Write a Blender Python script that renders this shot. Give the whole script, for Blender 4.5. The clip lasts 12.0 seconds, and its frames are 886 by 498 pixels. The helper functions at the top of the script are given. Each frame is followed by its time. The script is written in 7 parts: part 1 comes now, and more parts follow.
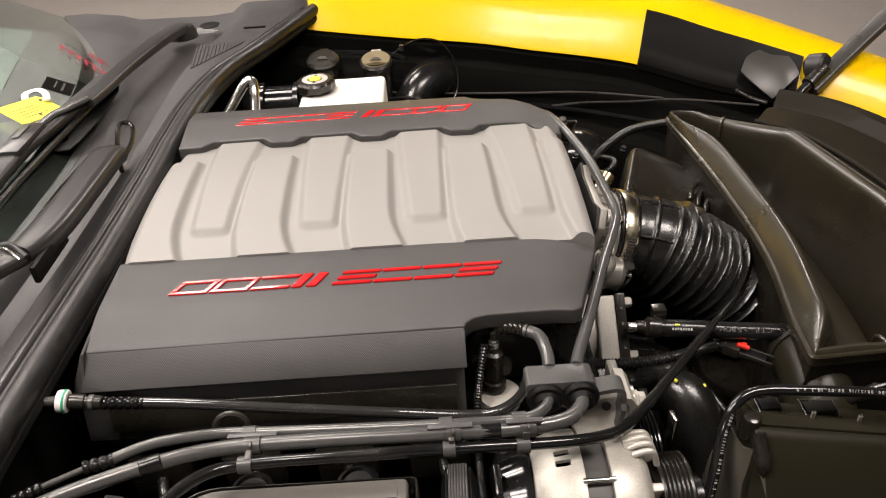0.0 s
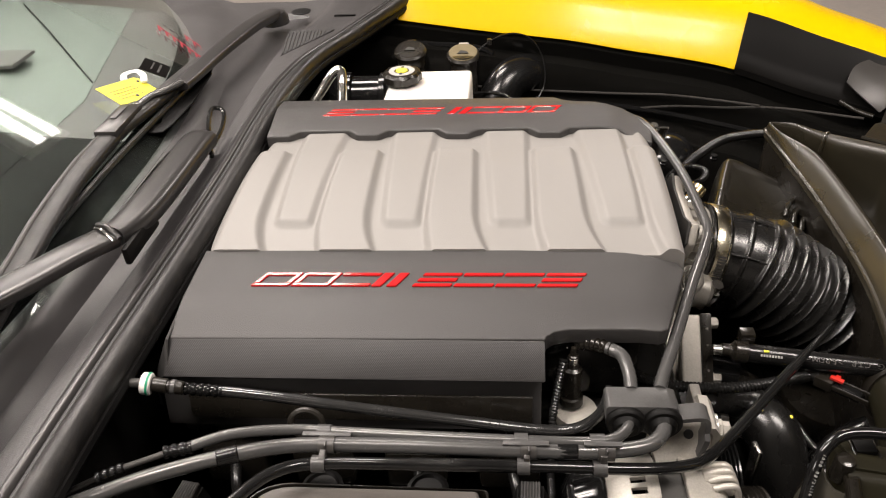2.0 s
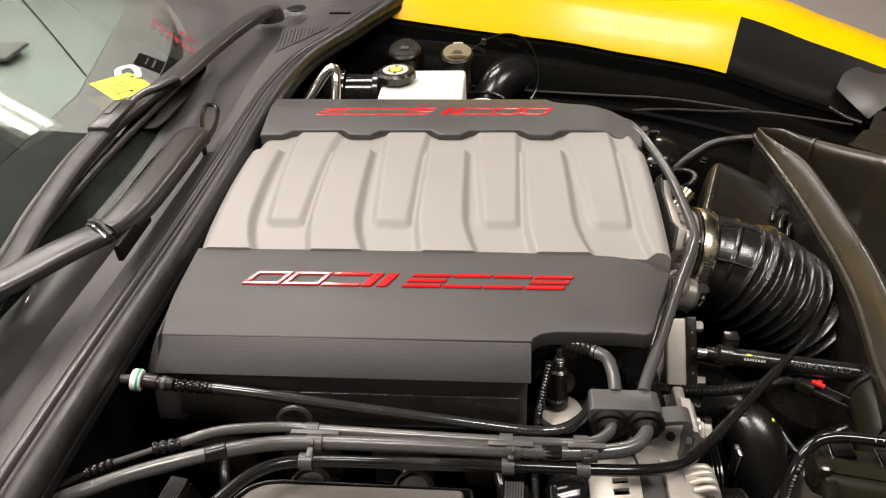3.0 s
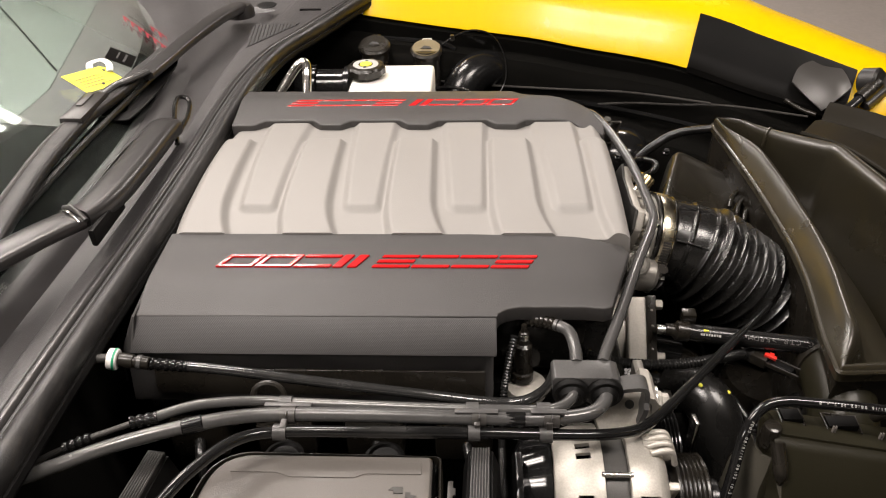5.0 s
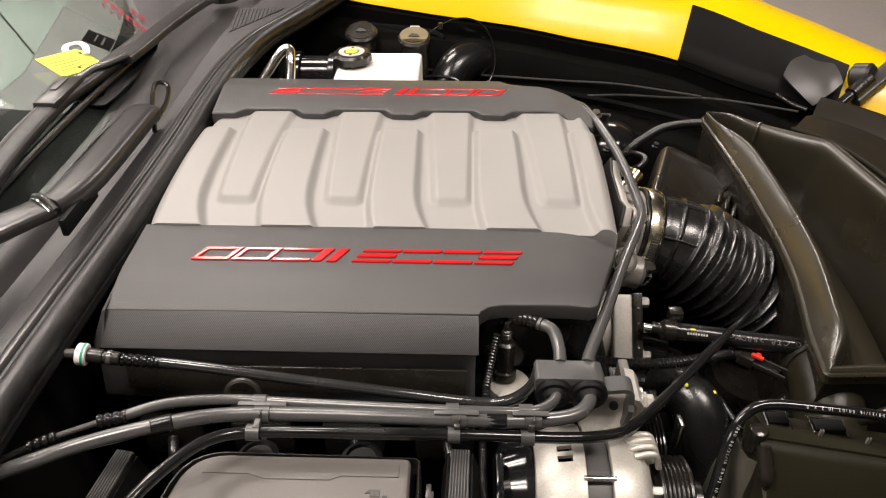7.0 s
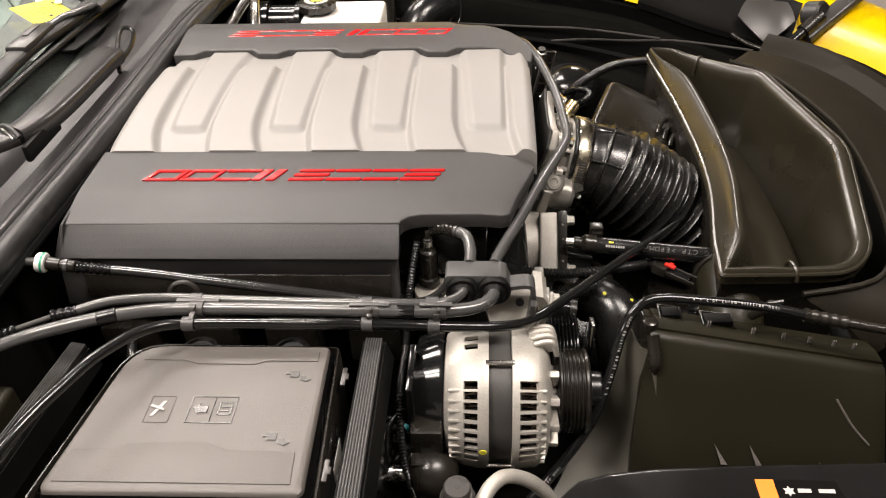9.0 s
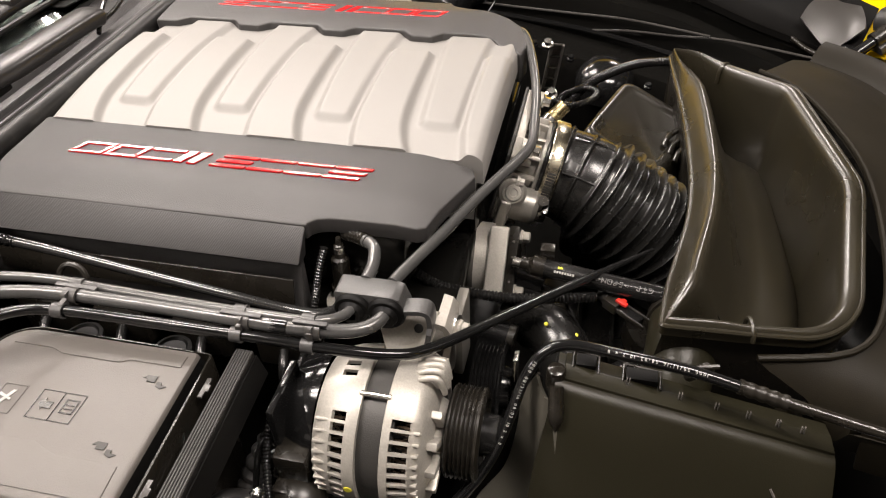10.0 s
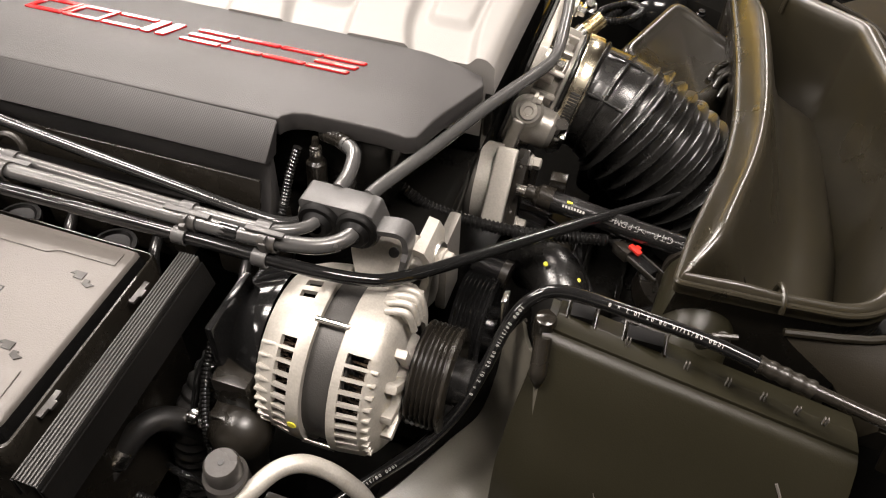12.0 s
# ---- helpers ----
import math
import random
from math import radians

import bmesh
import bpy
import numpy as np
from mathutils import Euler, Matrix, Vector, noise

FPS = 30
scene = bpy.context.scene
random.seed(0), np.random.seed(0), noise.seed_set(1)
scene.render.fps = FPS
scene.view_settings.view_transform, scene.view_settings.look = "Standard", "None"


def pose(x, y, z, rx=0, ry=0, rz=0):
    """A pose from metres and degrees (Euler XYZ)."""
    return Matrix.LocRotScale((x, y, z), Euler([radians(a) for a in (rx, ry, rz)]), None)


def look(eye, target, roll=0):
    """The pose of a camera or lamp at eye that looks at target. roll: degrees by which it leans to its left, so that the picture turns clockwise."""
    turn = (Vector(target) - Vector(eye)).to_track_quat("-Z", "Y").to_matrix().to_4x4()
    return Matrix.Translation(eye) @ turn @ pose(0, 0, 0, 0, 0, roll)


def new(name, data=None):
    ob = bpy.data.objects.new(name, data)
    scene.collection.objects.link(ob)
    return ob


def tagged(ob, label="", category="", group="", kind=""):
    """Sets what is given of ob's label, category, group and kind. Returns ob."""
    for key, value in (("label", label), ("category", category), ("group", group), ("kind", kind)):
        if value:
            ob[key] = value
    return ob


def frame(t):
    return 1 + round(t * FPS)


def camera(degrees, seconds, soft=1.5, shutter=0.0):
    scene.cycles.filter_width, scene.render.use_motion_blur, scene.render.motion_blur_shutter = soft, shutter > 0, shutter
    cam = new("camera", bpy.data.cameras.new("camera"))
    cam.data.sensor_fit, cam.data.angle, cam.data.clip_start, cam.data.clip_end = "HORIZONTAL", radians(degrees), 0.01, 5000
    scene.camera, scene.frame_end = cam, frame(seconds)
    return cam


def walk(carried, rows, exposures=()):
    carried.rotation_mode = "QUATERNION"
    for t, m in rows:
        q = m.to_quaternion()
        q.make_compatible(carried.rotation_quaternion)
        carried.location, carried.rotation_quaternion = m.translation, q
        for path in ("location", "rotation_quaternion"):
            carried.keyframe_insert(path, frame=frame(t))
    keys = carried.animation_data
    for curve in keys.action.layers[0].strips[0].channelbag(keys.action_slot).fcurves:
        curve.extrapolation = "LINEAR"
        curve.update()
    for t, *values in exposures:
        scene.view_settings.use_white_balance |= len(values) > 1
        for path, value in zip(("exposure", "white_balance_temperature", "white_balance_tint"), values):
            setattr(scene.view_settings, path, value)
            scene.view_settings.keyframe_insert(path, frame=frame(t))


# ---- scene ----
cam = camera(61.4, 12.0, soft=1.1)
PATH = [
    (0, (0.109, -0.734, 1.259), (0.106, 0.911, 0.121), -3.9),
    (0.5, (0.121, -0.715, 1.251), (0.027, 0.913, 0.093), -5.8),
    (1, (0.106, -0.711, 1.254), (-0.071, 0.901, 0.083), -6.1),
    (1.5, (0.105, -0.715, 1.261), (-0.091, 0.899, 0.096), -5.4),
    (2, (0.094, -0.715, 1.267), (-0.088, 0.907, 0.111), -3.8),
    (2.5, (0.094, -0.716, 1.265), (-0.085, 0.894, 0.093), -2.8),
    (3, (0.098, -0.718, 1.276), (-0.066, 0.898, 0.109), -2.6),
    (4.8, (0.113, -0.747, 1.273), (0.016, 0.881, 0.116), -1.9),
    (5, (0.106, -0.75, 1.273), (0.01, 0.875, 0.112), -1.8),
    (5.5, (0.096, -0.743, 1.28), (-0.01, 0.892, 0.133), -1.7),
    (6, (0.087, -0.737, 1.279), (-0.017, 0.904, 0.141), -0.9),
    (6.5, (0.103, -0.726, 1.267), (0.023, 0.896, 0.099), -0.3),
    (7, (0.111, -0.731, 1.267), (0.045, 0.877, 0.08), -0.5),
    (7.2, (0.119, -0.731, 1.263), (0.074, 0.871, 0.066), -0.3),
    (8.8, (0.189, -0.788, 1.256), (0.099, 0.777, 0.015), -2.6),
    (9, (0.202, -0.809, 1.26), (0.091, 0.749, 0.01), -2.4),
    (9.2, (0.21, -0.821, 1.259), (0.082, 0.728, 0.001), -1.7),
    (9.5, (0.252, -0.804, 1.268), (0.035, 0.732, 0.006), -2.5),
    (9.6, (0.279, -0.782, 1.263), (0.018, 0.745, -0.001), -2.5),
    (9.8, (0.323, -0.742, 1.254), (-0.006, 0.755, -0.034), -2.4),
    (10, (0.36, -0.711, 1.24), (-0.01, 0.765, -0.058), -2.5),
    (10.5, (0.373, -0.669, 1.221), (-0.029, 0.779, -0.1), -1.5),
    (11, (0.369, -0.654, 1.21), (-0.056, 0.773, -0.124), -0.1),
    (11.5, (0.373, -0.647, 1.192), (-0.066, 0.757, -0.164), 1.2),
    (12, (0.371, -0.643, 1.176), (-0.023, 0.687, -0.265), 2.3),
]
EXPOSURES = [(0, -0.44), (7.2, -0.42), (9, -0.15), (10.5, -0.05), (12, 0.2)]
walk(cam, [(t, look(eye, target, roll)) for t, eye, target, roll in PATH], EXPOSURES)

# ---- world, lamps, exposure ----
world = bpy.data.worlds.new("room_world")
scene.world = world
world.use_nodes = True
world.node_tree.nodes["Background"].inputs[0].default_value = (0.85, 0.9, 1.0, 1)
world.node_tree.nodes["Background"].inputs[1].default_value = 0.05
LAMP_W = 102.0
# centre x, y and size of each ceiling panel
LAMPS = [(-2.2, 2.5, 0.95, 0.55), (-0.97, 2.16, 0.50, 0.32), (-2.2, 0.95, 0.95, 0.55), (-0.75, 0.95, 0.95, 0.55), (-0.75, -0.65, 0.95, 0.55), (1.0, -0.50, 0.95, 0.55), (0.9, 2.9, 0.55, 0.95), (-2.2, -1.9, 0.95, 0.55)]
CEIL = 2.75


# ---- materials ----
def mat(name, color, rough=0.5, metal=0.0, var=0.12, scale=14.0, grain=260.0, bump=0.08, rvar=0.1, coat=0.0, spec=0.5, dirt=0.0, dirt_color=(0.25, 0.22, 0.18)):
    m = bpy.data.materials.new(name)
    m.use_nodes = True
    nt = m.node_tree
    n, l = nt.nodes, nt.links
    p = n["Principled BSDF"]
    p.inputs["Metallic"].default_value = metal
    p.inputs["Specular IOR Level"].default_value = spec
    p.inputs["Coat Weight"].default_value = coat
    p.inputs["Coat Roughness"].default_value = 0.08
    tc = n.new("ShaderNodeTexCoord")
    big = n.new("ShaderNodeTexNoise")
    big.inputs["Scale"].default_value = scale
    big.inputs["Detail"].default_value = 5
    fine = n.new("ShaderNodeTexNoise")
    fine.inputs["Scale"].default_value = grain
    fine.inputs["Detail"].default_value = 3
    l.new(tc.outputs["Object"], big.inputs["Vector"])
    l.new(tc.outputs["Object"], fine.inputs["Vector"])
    mixn = n.new("ShaderNodeMath")
    mixn.operation = "ADD"
    l.new(big.outputs["Fac"], mixn.inputs[0])
    l.new(fine.outputs["Fac"], mixn.inputs[1])
    ramp = n.new("ShaderNodeMapRange")
    ramp.inputs["From Min"].default_value = 0.6
    ramp.inputs["From Max"].default_value = 1.4
    ramp.inputs["To Min"].default_value = 1 - var
    ramp.inputs["To Max"].default_value = 1 + var
    l.new(mixn.outputs[0], ramp.inputs["Value"])
    mul = n.new("ShaderNodeVectorMath")
    mul.operation = "SCALE"
    mul.inputs[0].default_value = color
    l.new(ramp.outputs["Result"], mul.inputs["Scale"])
    last = mul.outputs[0]
    if dirt > 0:
        spots = n.new("ShaderNodeTexNoise")
        spots.inputs["Scale"].default_value = scale * 2.3
        spots.inputs["Detail"].default_value = 8
        spots.inputs["Roughness"].default_value = 0.7
        l.new(tc.outputs["Object"], spots.inputs["Vector"])
        cut = n.new("ShaderNodeMapRange")
        cut.inputs["From Min"].default_value = 0.5
        cut.inputs["From Max"].default_value = 0.75
        cut.inputs["To Max"].default_value = dirt
        l.new(spots.outputs["Fac"], cut.inputs["Value"])
        mx = n.new("ShaderNodeMix")
        mx.data_type = "RGBA"
        mx.inputs["B"].default_value = (*dirt_color, 1)
        l.new(cut.outputs["Result"], mx.inputs["Factor"])
        l.new(last, mx.inputs["A"])
        last = mx.outputs["Result"]
    l.new(last, p.inputs["Base Color"])
    rr = n.new("ShaderNodeMapRange")
    rr.inputs["From Min"].default_value = 0.3
    rr.inputs["From Max"].default_value = 0.7
    rr.inputs["To Min"].default_value = max(0.02, rough - rvar)
    rr.inputs["To Max"].default_value = min(1, rough + rvar)
    l.new(big.outputs["Fac"], rr.inputs["Value"])
    l.new(rr.outputs["Result"], p.inputs["Roughness"])
    if bump > 0:
        b = n.new("ShaderNodeBump")
        b.inputs["Strength"].default_value = bump
        b.inputs["Distance"].default_value = 0.001
        l.new(fine.outputs["Fac"], b.inputs["Height"])
        l.new(b.outputs["Normal"], p.inputs["Normal"])
    return m


M_GREY = mat("grey_plastic", (0.245, 0.234, 0.221), 0.50, 0.0, 0.05, 9, 900, 0.25, 0.05)
M_BLACK = mat("textured_black_plastic", (0.042, 0.04, 0.039), 0.44, 0, 0.12, 12, 1500, 0.35, 0.05)
M_GLOSS = mat("gloss_black", (0.008, 0.008, 0.008), 0.15, 0, 0.3, 14, 300, 0.02, 0.08)
M_SATIN = mat("satin_black_plastic", (0.014, 0.0122, 0.0095), 0.28, 0, 0.3, 18, 500, 0.1, 0.1, dirt=0.2, dirt_color=(0.045, 0.038, 0.03))
M_RUBBER = mat("black_rubber", (0.013, 0.0125, 0.012), 0.42, 0, 0.3, 25, 700, 0.2, 0.12, dirt=0.3, dirt_color=(0.09, 0.08, 0.07))
M_HOSE = mat("hose_rubber", (0.010, 0.0098, 0.0095), 0.21, 0, 0.3, 30, 500, 0.08, 0.1)
M_BELLOW = mat("glossy_black_rubber", (0.0085, 0.0082, 0.0076), 0.27, 0, 0.3, 30, 500, 0.05, 0.05, spec=0.62)
M_TUBE = mat("coated_metal_line", (0.105, 0.104, 0.102), 0.24, 0.45, 0.12, 20, 400, 0.05, 0.05)
M_FUEL = mat("coated_hose", (0.024, 0.024, 0.0235), 0.15, 0, 0.2, 30, 500, 0.04, 0.05, spec=0.9)
M_CLIP = mat("grey_clip_plastic", (0.058, 0.0567, 0.0555), 0.4, 0, 0.2, 30, 600, 0.1, 0.1)
M_RED = mat("red_badge", (0.55, 0.012, 0.014), 0.16, 0, 0.06, 30, 200, 0.0, 0.04, coat=0.6)
M_ALU = mat("cast_aluminium", (0.47, 0.445, 0.400), 0.45, 0.40, 0.16, 26, 600, 0.22, 0.1, dirt=0.3, dirt_color=(0.27, 0.24, 0.18))
M_COIL = mat("dark_varnished_copper", (0.055, 0.038, 0.026), 0.3, 0.4, 0.3, 60, 500, 0.2, 0.1)
M_WIPER = mat("black_painted_metal", (0.026, 0.0245, 0.024), 0.29, 0, 0.05, 10, 800, 0.015, 0.02)
M_BOX = mat("dusty_box_plastic", (0.0150, 0.0136, 0.0080), 0.34, 0, 0.12, 9, 900, 0.14, 0.06, dirt=0.25, dirt_color=(0.018, 0.0150, 0.0098), spec=0.2)
M_RESON = mat("resonator_plastic", (0.0125, 0.0108, 0.0072), 0.27, 0, 0.2, 10, 600, 0.06, 0.06, spec=0.8)
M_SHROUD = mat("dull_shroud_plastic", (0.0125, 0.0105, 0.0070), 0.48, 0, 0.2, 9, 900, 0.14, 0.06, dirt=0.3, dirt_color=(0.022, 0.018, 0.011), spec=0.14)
# pale tone of the bright reflection painted behind the windshield
M_PALEPAD = mat("pale_glass_reflection", (0.135, 0.147, 0.136), 0.6, 0, 0.06, 5, 300, 0.2)
M_STEEL = mat("bright_steel", (0.72, 0.7, 0.66), 0.22, 1.0, 0.1, 20, 400, 0.05, 0.1)
M_DARKSTEEL = mat("dark_laminations", (0.055, 0.053, 0.05), 0.45, 0.4, 0.15, 20, 900, 0.2, 0.1)
M_CLAMP = mat("golden_steel_band", (0.66, 0.60, 0.46), 0.24, 1.0, 0.12, 30, 400, 0.08, 0.1)
M_BRASS = mat("yellow_passivated_steel", (0.62, 0.5, 0.28), 0.25, 1.0, 0.12, 18, 400, 0.08, 0.1)
M_YELLOW = mat("yellow_car_paint", (0.80, 0.508, 0.0), 0.24, 0, 0.03, 4, 60, 0.0, 0.05, coat=0.12, spec=0.32)
M_WHITE = mat("translucent_white_plastic", (0.82, 0.8, 0.76), 0.4, 0, 0.04, 12, 400, 0.05, 0.08)
M_FUSE = mat("grey_black_lid_plastic", (0.115, 0.105, 0.095), 0.40, 0, 0.1, 14, 1200, 0.3, 0.08, dirt=0.15, dirt_color=(0.16, 0.15, 0.14))
M_BAY = mat("black_bay_paint", (0.0062, 0.0060, 0.0054), 0.13, 0, 0.15, 8, 200, 0.015, 0.04, spec=0.14)
# brown base and blotches paint the brownish reflections in black plastic
M_SCOOP = mat("duct_plastic", (0.0225, 0.0192, 0.0118), 0.31, 0, 0.2, 6, 700, 0.05, 0.05, dirt=0.25, dirt_color=(0.05, 0.038, 0.012), spec=0.95)
M_FLAP = mat("grey_flap_plastic", (0.045, 0.042, 0.039), 0.33, 0, 0.1, 14, 500, 0.08, 0.08)
M_FLOOR = mat("polished_concrete", (0.40, 0.36, 0.33), 0.4, 0, 0.1, 3, 40, 0.05, 0.1, dirt=0.3, dirt_color=(0.27, 0.24, 0.22))
M_WALL = mat("painted_wall", (0.74, 0.725, 0.70), 0.7, 0, 0.04, 2, 60, 0.1, 0.05)
M_CEIL = mat("ceiling_deck", (0.09, 0.089, 0.087), 0.8, 0, 0.05, 3, 90, 0.1, 0.05)
M_TAG = mat("yellow_paper", (0.80, 0.74, 0.06), 0.6, 0, 0.05, 30, 300, 0.05)
M_PAPER = mat("white_paper", (0.78, 0.77, 0.74), 0.6, 0, 0.05, 30, 300, 0.05)
M_ORANGE = mat("orange_print", (0.85, 0.2, 0.015), 0.45, 0, 0.04, 30, 300, 0.0)
M_INK = mat("white_ink", (0.42, 0.41, 0.39), 0.5, 0, 0.1, 60, 500, 0.0)
M_DARKINK = mat("dark_ink", (0.03, 0.03, 0.03), 0.5, 0, 0.1, 60, 500, 0.0)
M_GREEN = mat("green_plastic", (0.02, 0.30, 0.16), 0.4, 0, 0.05, 60, 500, 0.0)
M_LETTER = mat("dark_red_print", (0.26, 0.010, 0.022), 0.45, 0, 0.06, 40, 300, 0.0)
M_REDCLIP = mat("red_plastic", (0.62, 0.03, 0.02), 0.35, 0, 0.05, 60, 500, 0.0)
M_WOVEN = mat("woven_grain_plastic", (0.030, 0.0285, 0.0278), 0.42, 0, 0.1, 12, 1500, 0.0, 0.05)
M_DEEP = mat("deep_black", (0.005, 0.0048, 0.0046), 0.5, 0, 0.2, 20, 700, 0.15, 0.1, spec=0.15)
M_CAST = mat("grey_cast_metal", (0.27, 0.255, 0.23), 0.40, 0.50, 0.15, 30, 700, 0.14, 0.1, dirt=0.3, dirt_color=(0.12, 0.11, 0.09))
# lightened base carries the ceiling sheen on the black tray
M_TRAY = mat("sheen_grey_plastic", (0.085, 0.079, 0.064), 0.36, 0, 0.12, 9, 700, 0.1, 0.07, dirt=0.2, dirt_color=(0.08, 0.072, 0.055))
M_LIME = mat("yellow_green_plastic", (0.42, 0.55, 0.03), 0.4, 0, 0.05, 60, 500, 0.0)
M_TEAL = mat("teal_plastic", (0.02, 0.22, 0.25), 0.4, 0, 0.05, 60, 500, 0.0)
M_TAN = mat("tan_print", (0.17, 0.14, 0.08), 0.4, 0, 0.15, 60, 500, 0.05)
M_FOIL = mat("crumpled_foil", (0.7, 0.69, 0.66), 0.2, 1.0, 0.1, 90, 160, 1.0, 0.1)
M_VINYL = mat("black_vinyl", (0.0055, 0.0052, 0.0049), 0.32, 0, 0.1, 8, 700, 0.05, 0.05, spec=0.05)
M_COWL = mat("cowl_plastic", (0.050, 0.0475, 0.0480), 0.38, 0, 0.14, 10, 1100, 0.3, 0.08)
# dark tone of the dark reflection painted behind the windshield, also its seam
M_INST = mat("dark_pad_tone", (0.012, 0.0112, 0.0108), 0.7, 0, 0.1, 8, 400, 0.2, spec=0.08)
M_DASH = mat("dashboard", (0.105, 0.094, 0.094), 0.7, 0, 0.1, 8, 400, 0.2)


def weave(material, period):
    """Adds a fine basket grain to the relief of a plastic."""
    n, l = material.node_tree.nodes, material.node_tree.links
    tc = n.new("ShaderNodeTexCoord")
    waves = []
    for spin in (0.78, -0.78):
        mp = n.new("ShaderNodeMapping")
        mp.inputs["Rotation"].default_value = (0, 0, spin)
        w = n.new("ShaderNodeTexWave")
        w.inputs["Scale"].default_value = 0.314 / period
        l.new(tc.outputs["Object"], mp.inputs["Vector"])
        l.new(mp.outputs["Vector"], w.inputs["Vector"])
        waves.append(w)
    mul = n.new("ShaderNodeMath")
    mul.operation = "MULTIPLY"
    l.new(waves[0].outputs["Fac"], mul.inputs[0])
    l.new(waves[1].outputs["Fac"], mul.inputs[1])
    b = n.new("ShaderNodeBump")
    b.inputs["Strength"].default_value = 0.28
    b.inputs["Distance"].default_value = 0.0006
    l.new(mul.outputs[0], b.inputs["Height"])
    l.new(b.outputs["Normal"], n["Principled BSDF"].inputs["Normal"])


weave(M_WOVEN, 0.0012)


def glow(name, color, strength):
    m = bpy.data.materials.new(name)
    m.use_nodes = True
    p = m.node_tree.nodes["Principled BSDF"]
    p.inputs["Base Color"].default_value = (0.9, 0.9, 0.88, 1)
    p.inputs["Emission Color"].default_value = (*color, 1)
    p.inputs["Emission Strength"].default_value = strength
    return m


M_GLASS = bpy.data.materials.new("windshield_glass")
M_GLASS.use_nodes = True
_p = M_GLASS.node_tree.nodes["Principled BSDF"]
_p.inputs["Base Color"].default_value = (0.62, 0.70, 0.66, 1)
_p.inputs["Transmission Weight"].default_value = 1.0
_p.inputs["Roughness"].default_value = 0.02
_p.inputs["IOR"].default_value = 1.42


# ---- mesh helpers ----
def thing(name, at, label, category, group="", kind=""):
    ob = new(name)
    ob.empty_display_size = 0.02
    ob.location = at
    ob.matrix_world = Matrix.Translation(at)
    return tagged(ob, label, category, group, kind)


def finish(bm, name, material, sharp=38):
    bmesh.ops.recalc_face_normals(bm, faces=bm.faces)
    lim = radians(sharp)
    for e in bm.edges:
        e.smooth = not (len(e.link_faces) == 2 and e.calc_face_angle(0) > lim)
    for f in bm.faces:
        f.smooth = True
    me = bpy.data.meshes.new(name)
    bm.to_mesh(me)
    bm.free()
    me.materials.append(material)
    return me


def place(me, name, parent=None, label="", m=None):
    ob = new(name, me)
    if m is not None:
        ob.matrix_basis = m
    if parent is not None:
        ob.parent = parent
        top = parent
        off = Matrix.Identity(4)
        while top is not None:
            off = top.matrix_basis @ off if top.parent is None else top.matrix_parent_inverse @ top.matrix_basis @ off
            top = top.parent
        ob.matrix_parent_inverse = off.inverted()
    if label:
        ob["label"] = label
    return ob


def part(name, bm, material, parent=None, label="", sharp=38):
    return place(finish(bm, name, material, sharp), name, parent, label)


def solid(name, bm, material, label, category, group="", kind="", sharp=38):
    return tagged(part(name, bm, material, None, "", sharp), label, category, group, kind)


def spline(pts, sub=6):
    P = [Vector(p) for p in pts]
    if len(P) < 3:
        return [P[0].lerp(P[-1], i / sub) for i in range(sub + 1)]
    out = []
    for i in range(len(P) - 1):
        a, b = P[max(i - 1, 0)], P[i]
        c, d = P[i + 1], P[min(i + 2, len(P) - 1)]
        for k in range(sub):
            t = k / sub
            out.append(0.5 * (2 * b + (c - a) * t + (2 * a - 5 * b + 4 * c - d) * t * t + (3 * b - a - 3 * c + d) * t ** 3))
    out.append(P[-1])
    return out


def tube(bm, pts, r, n=12, sub=6, ripple=0.0, pitch=0.006, caps=True, flat=1.0, up=None, square=1.0):
    """A tube along a smooth line; r is a number or a function of the way along (0 to 1); ripple gives corrugations."""
    c = spline(pts, sub) if sub > 1 else [Vector(p) for p in pts]
    if ripple:
        length = sum((c[i + 1] - c[i]).length for i in range(len(c) - 1))
        want = max(8, int(length / pitch * 4))
        d = [0.0]
        for i in range(len(c) - 1):
            d.append(d[-1] + (c[i + 1] - c[i]).length)
        fine = []
        j = 0
        for k in range(want + 1):
            s = length * k / want
            while j < len(c) - 2 and d[j + 1] < s:
                j += 1
            f = (s - d[j]) / max(1e-9, d[j + 1] - d[j])
            fine.append(c[j].lerp(c[j + 1], min(1, f)))
        c = fine
    rings = []
    tan0 = (c[1] - c[0]).normalized()
    nrm = Vector(up) if up else (Vector((0, 0, 1)) if abs(tan0.z) < 0.9 else Vector((1, 0, 0)))
    total = len(c) - 1
    for i, p in enumerate(c):
        t = (c[min(i + 1, total)] - c[max(i - 1, 0)]).normalized()
        nrm = (nrm - t * nrm.dot(t)).normalized()
        bi = t.cross(nrm)
        rad = r(i / total) if callable(r) else r
        if ripple:
            rad += ripple * (1, 0.6, -1, 0.6)[i % 4] if i % 4 != 3 else -ripple * 0.2
        power = lambda q: math.copysign(abs(q) ** square, q)
        rings.append([bm.verts.new(p + (bi * power(math.cos(a)) + nrm * flat * power(math.sin(a))) * rad) for a in (2 * math.pi * k / n for k in range(n))])
    for a, b in zip(rings, rings[1:]):
        for k in range(n):
            bm.faces.new((a[k], a[(k + 1) % n], b[(k + 1) % n], b[k]))
    if caps:
        bm.faces.new(rings[0][::-1])
        bm.faces.new(rings[-1])
    return bm


def frame_of(axis):
    z = Vector(axis).normalized()
    x = z.orthogonal().normalized()
    return x, z.cross(x), z


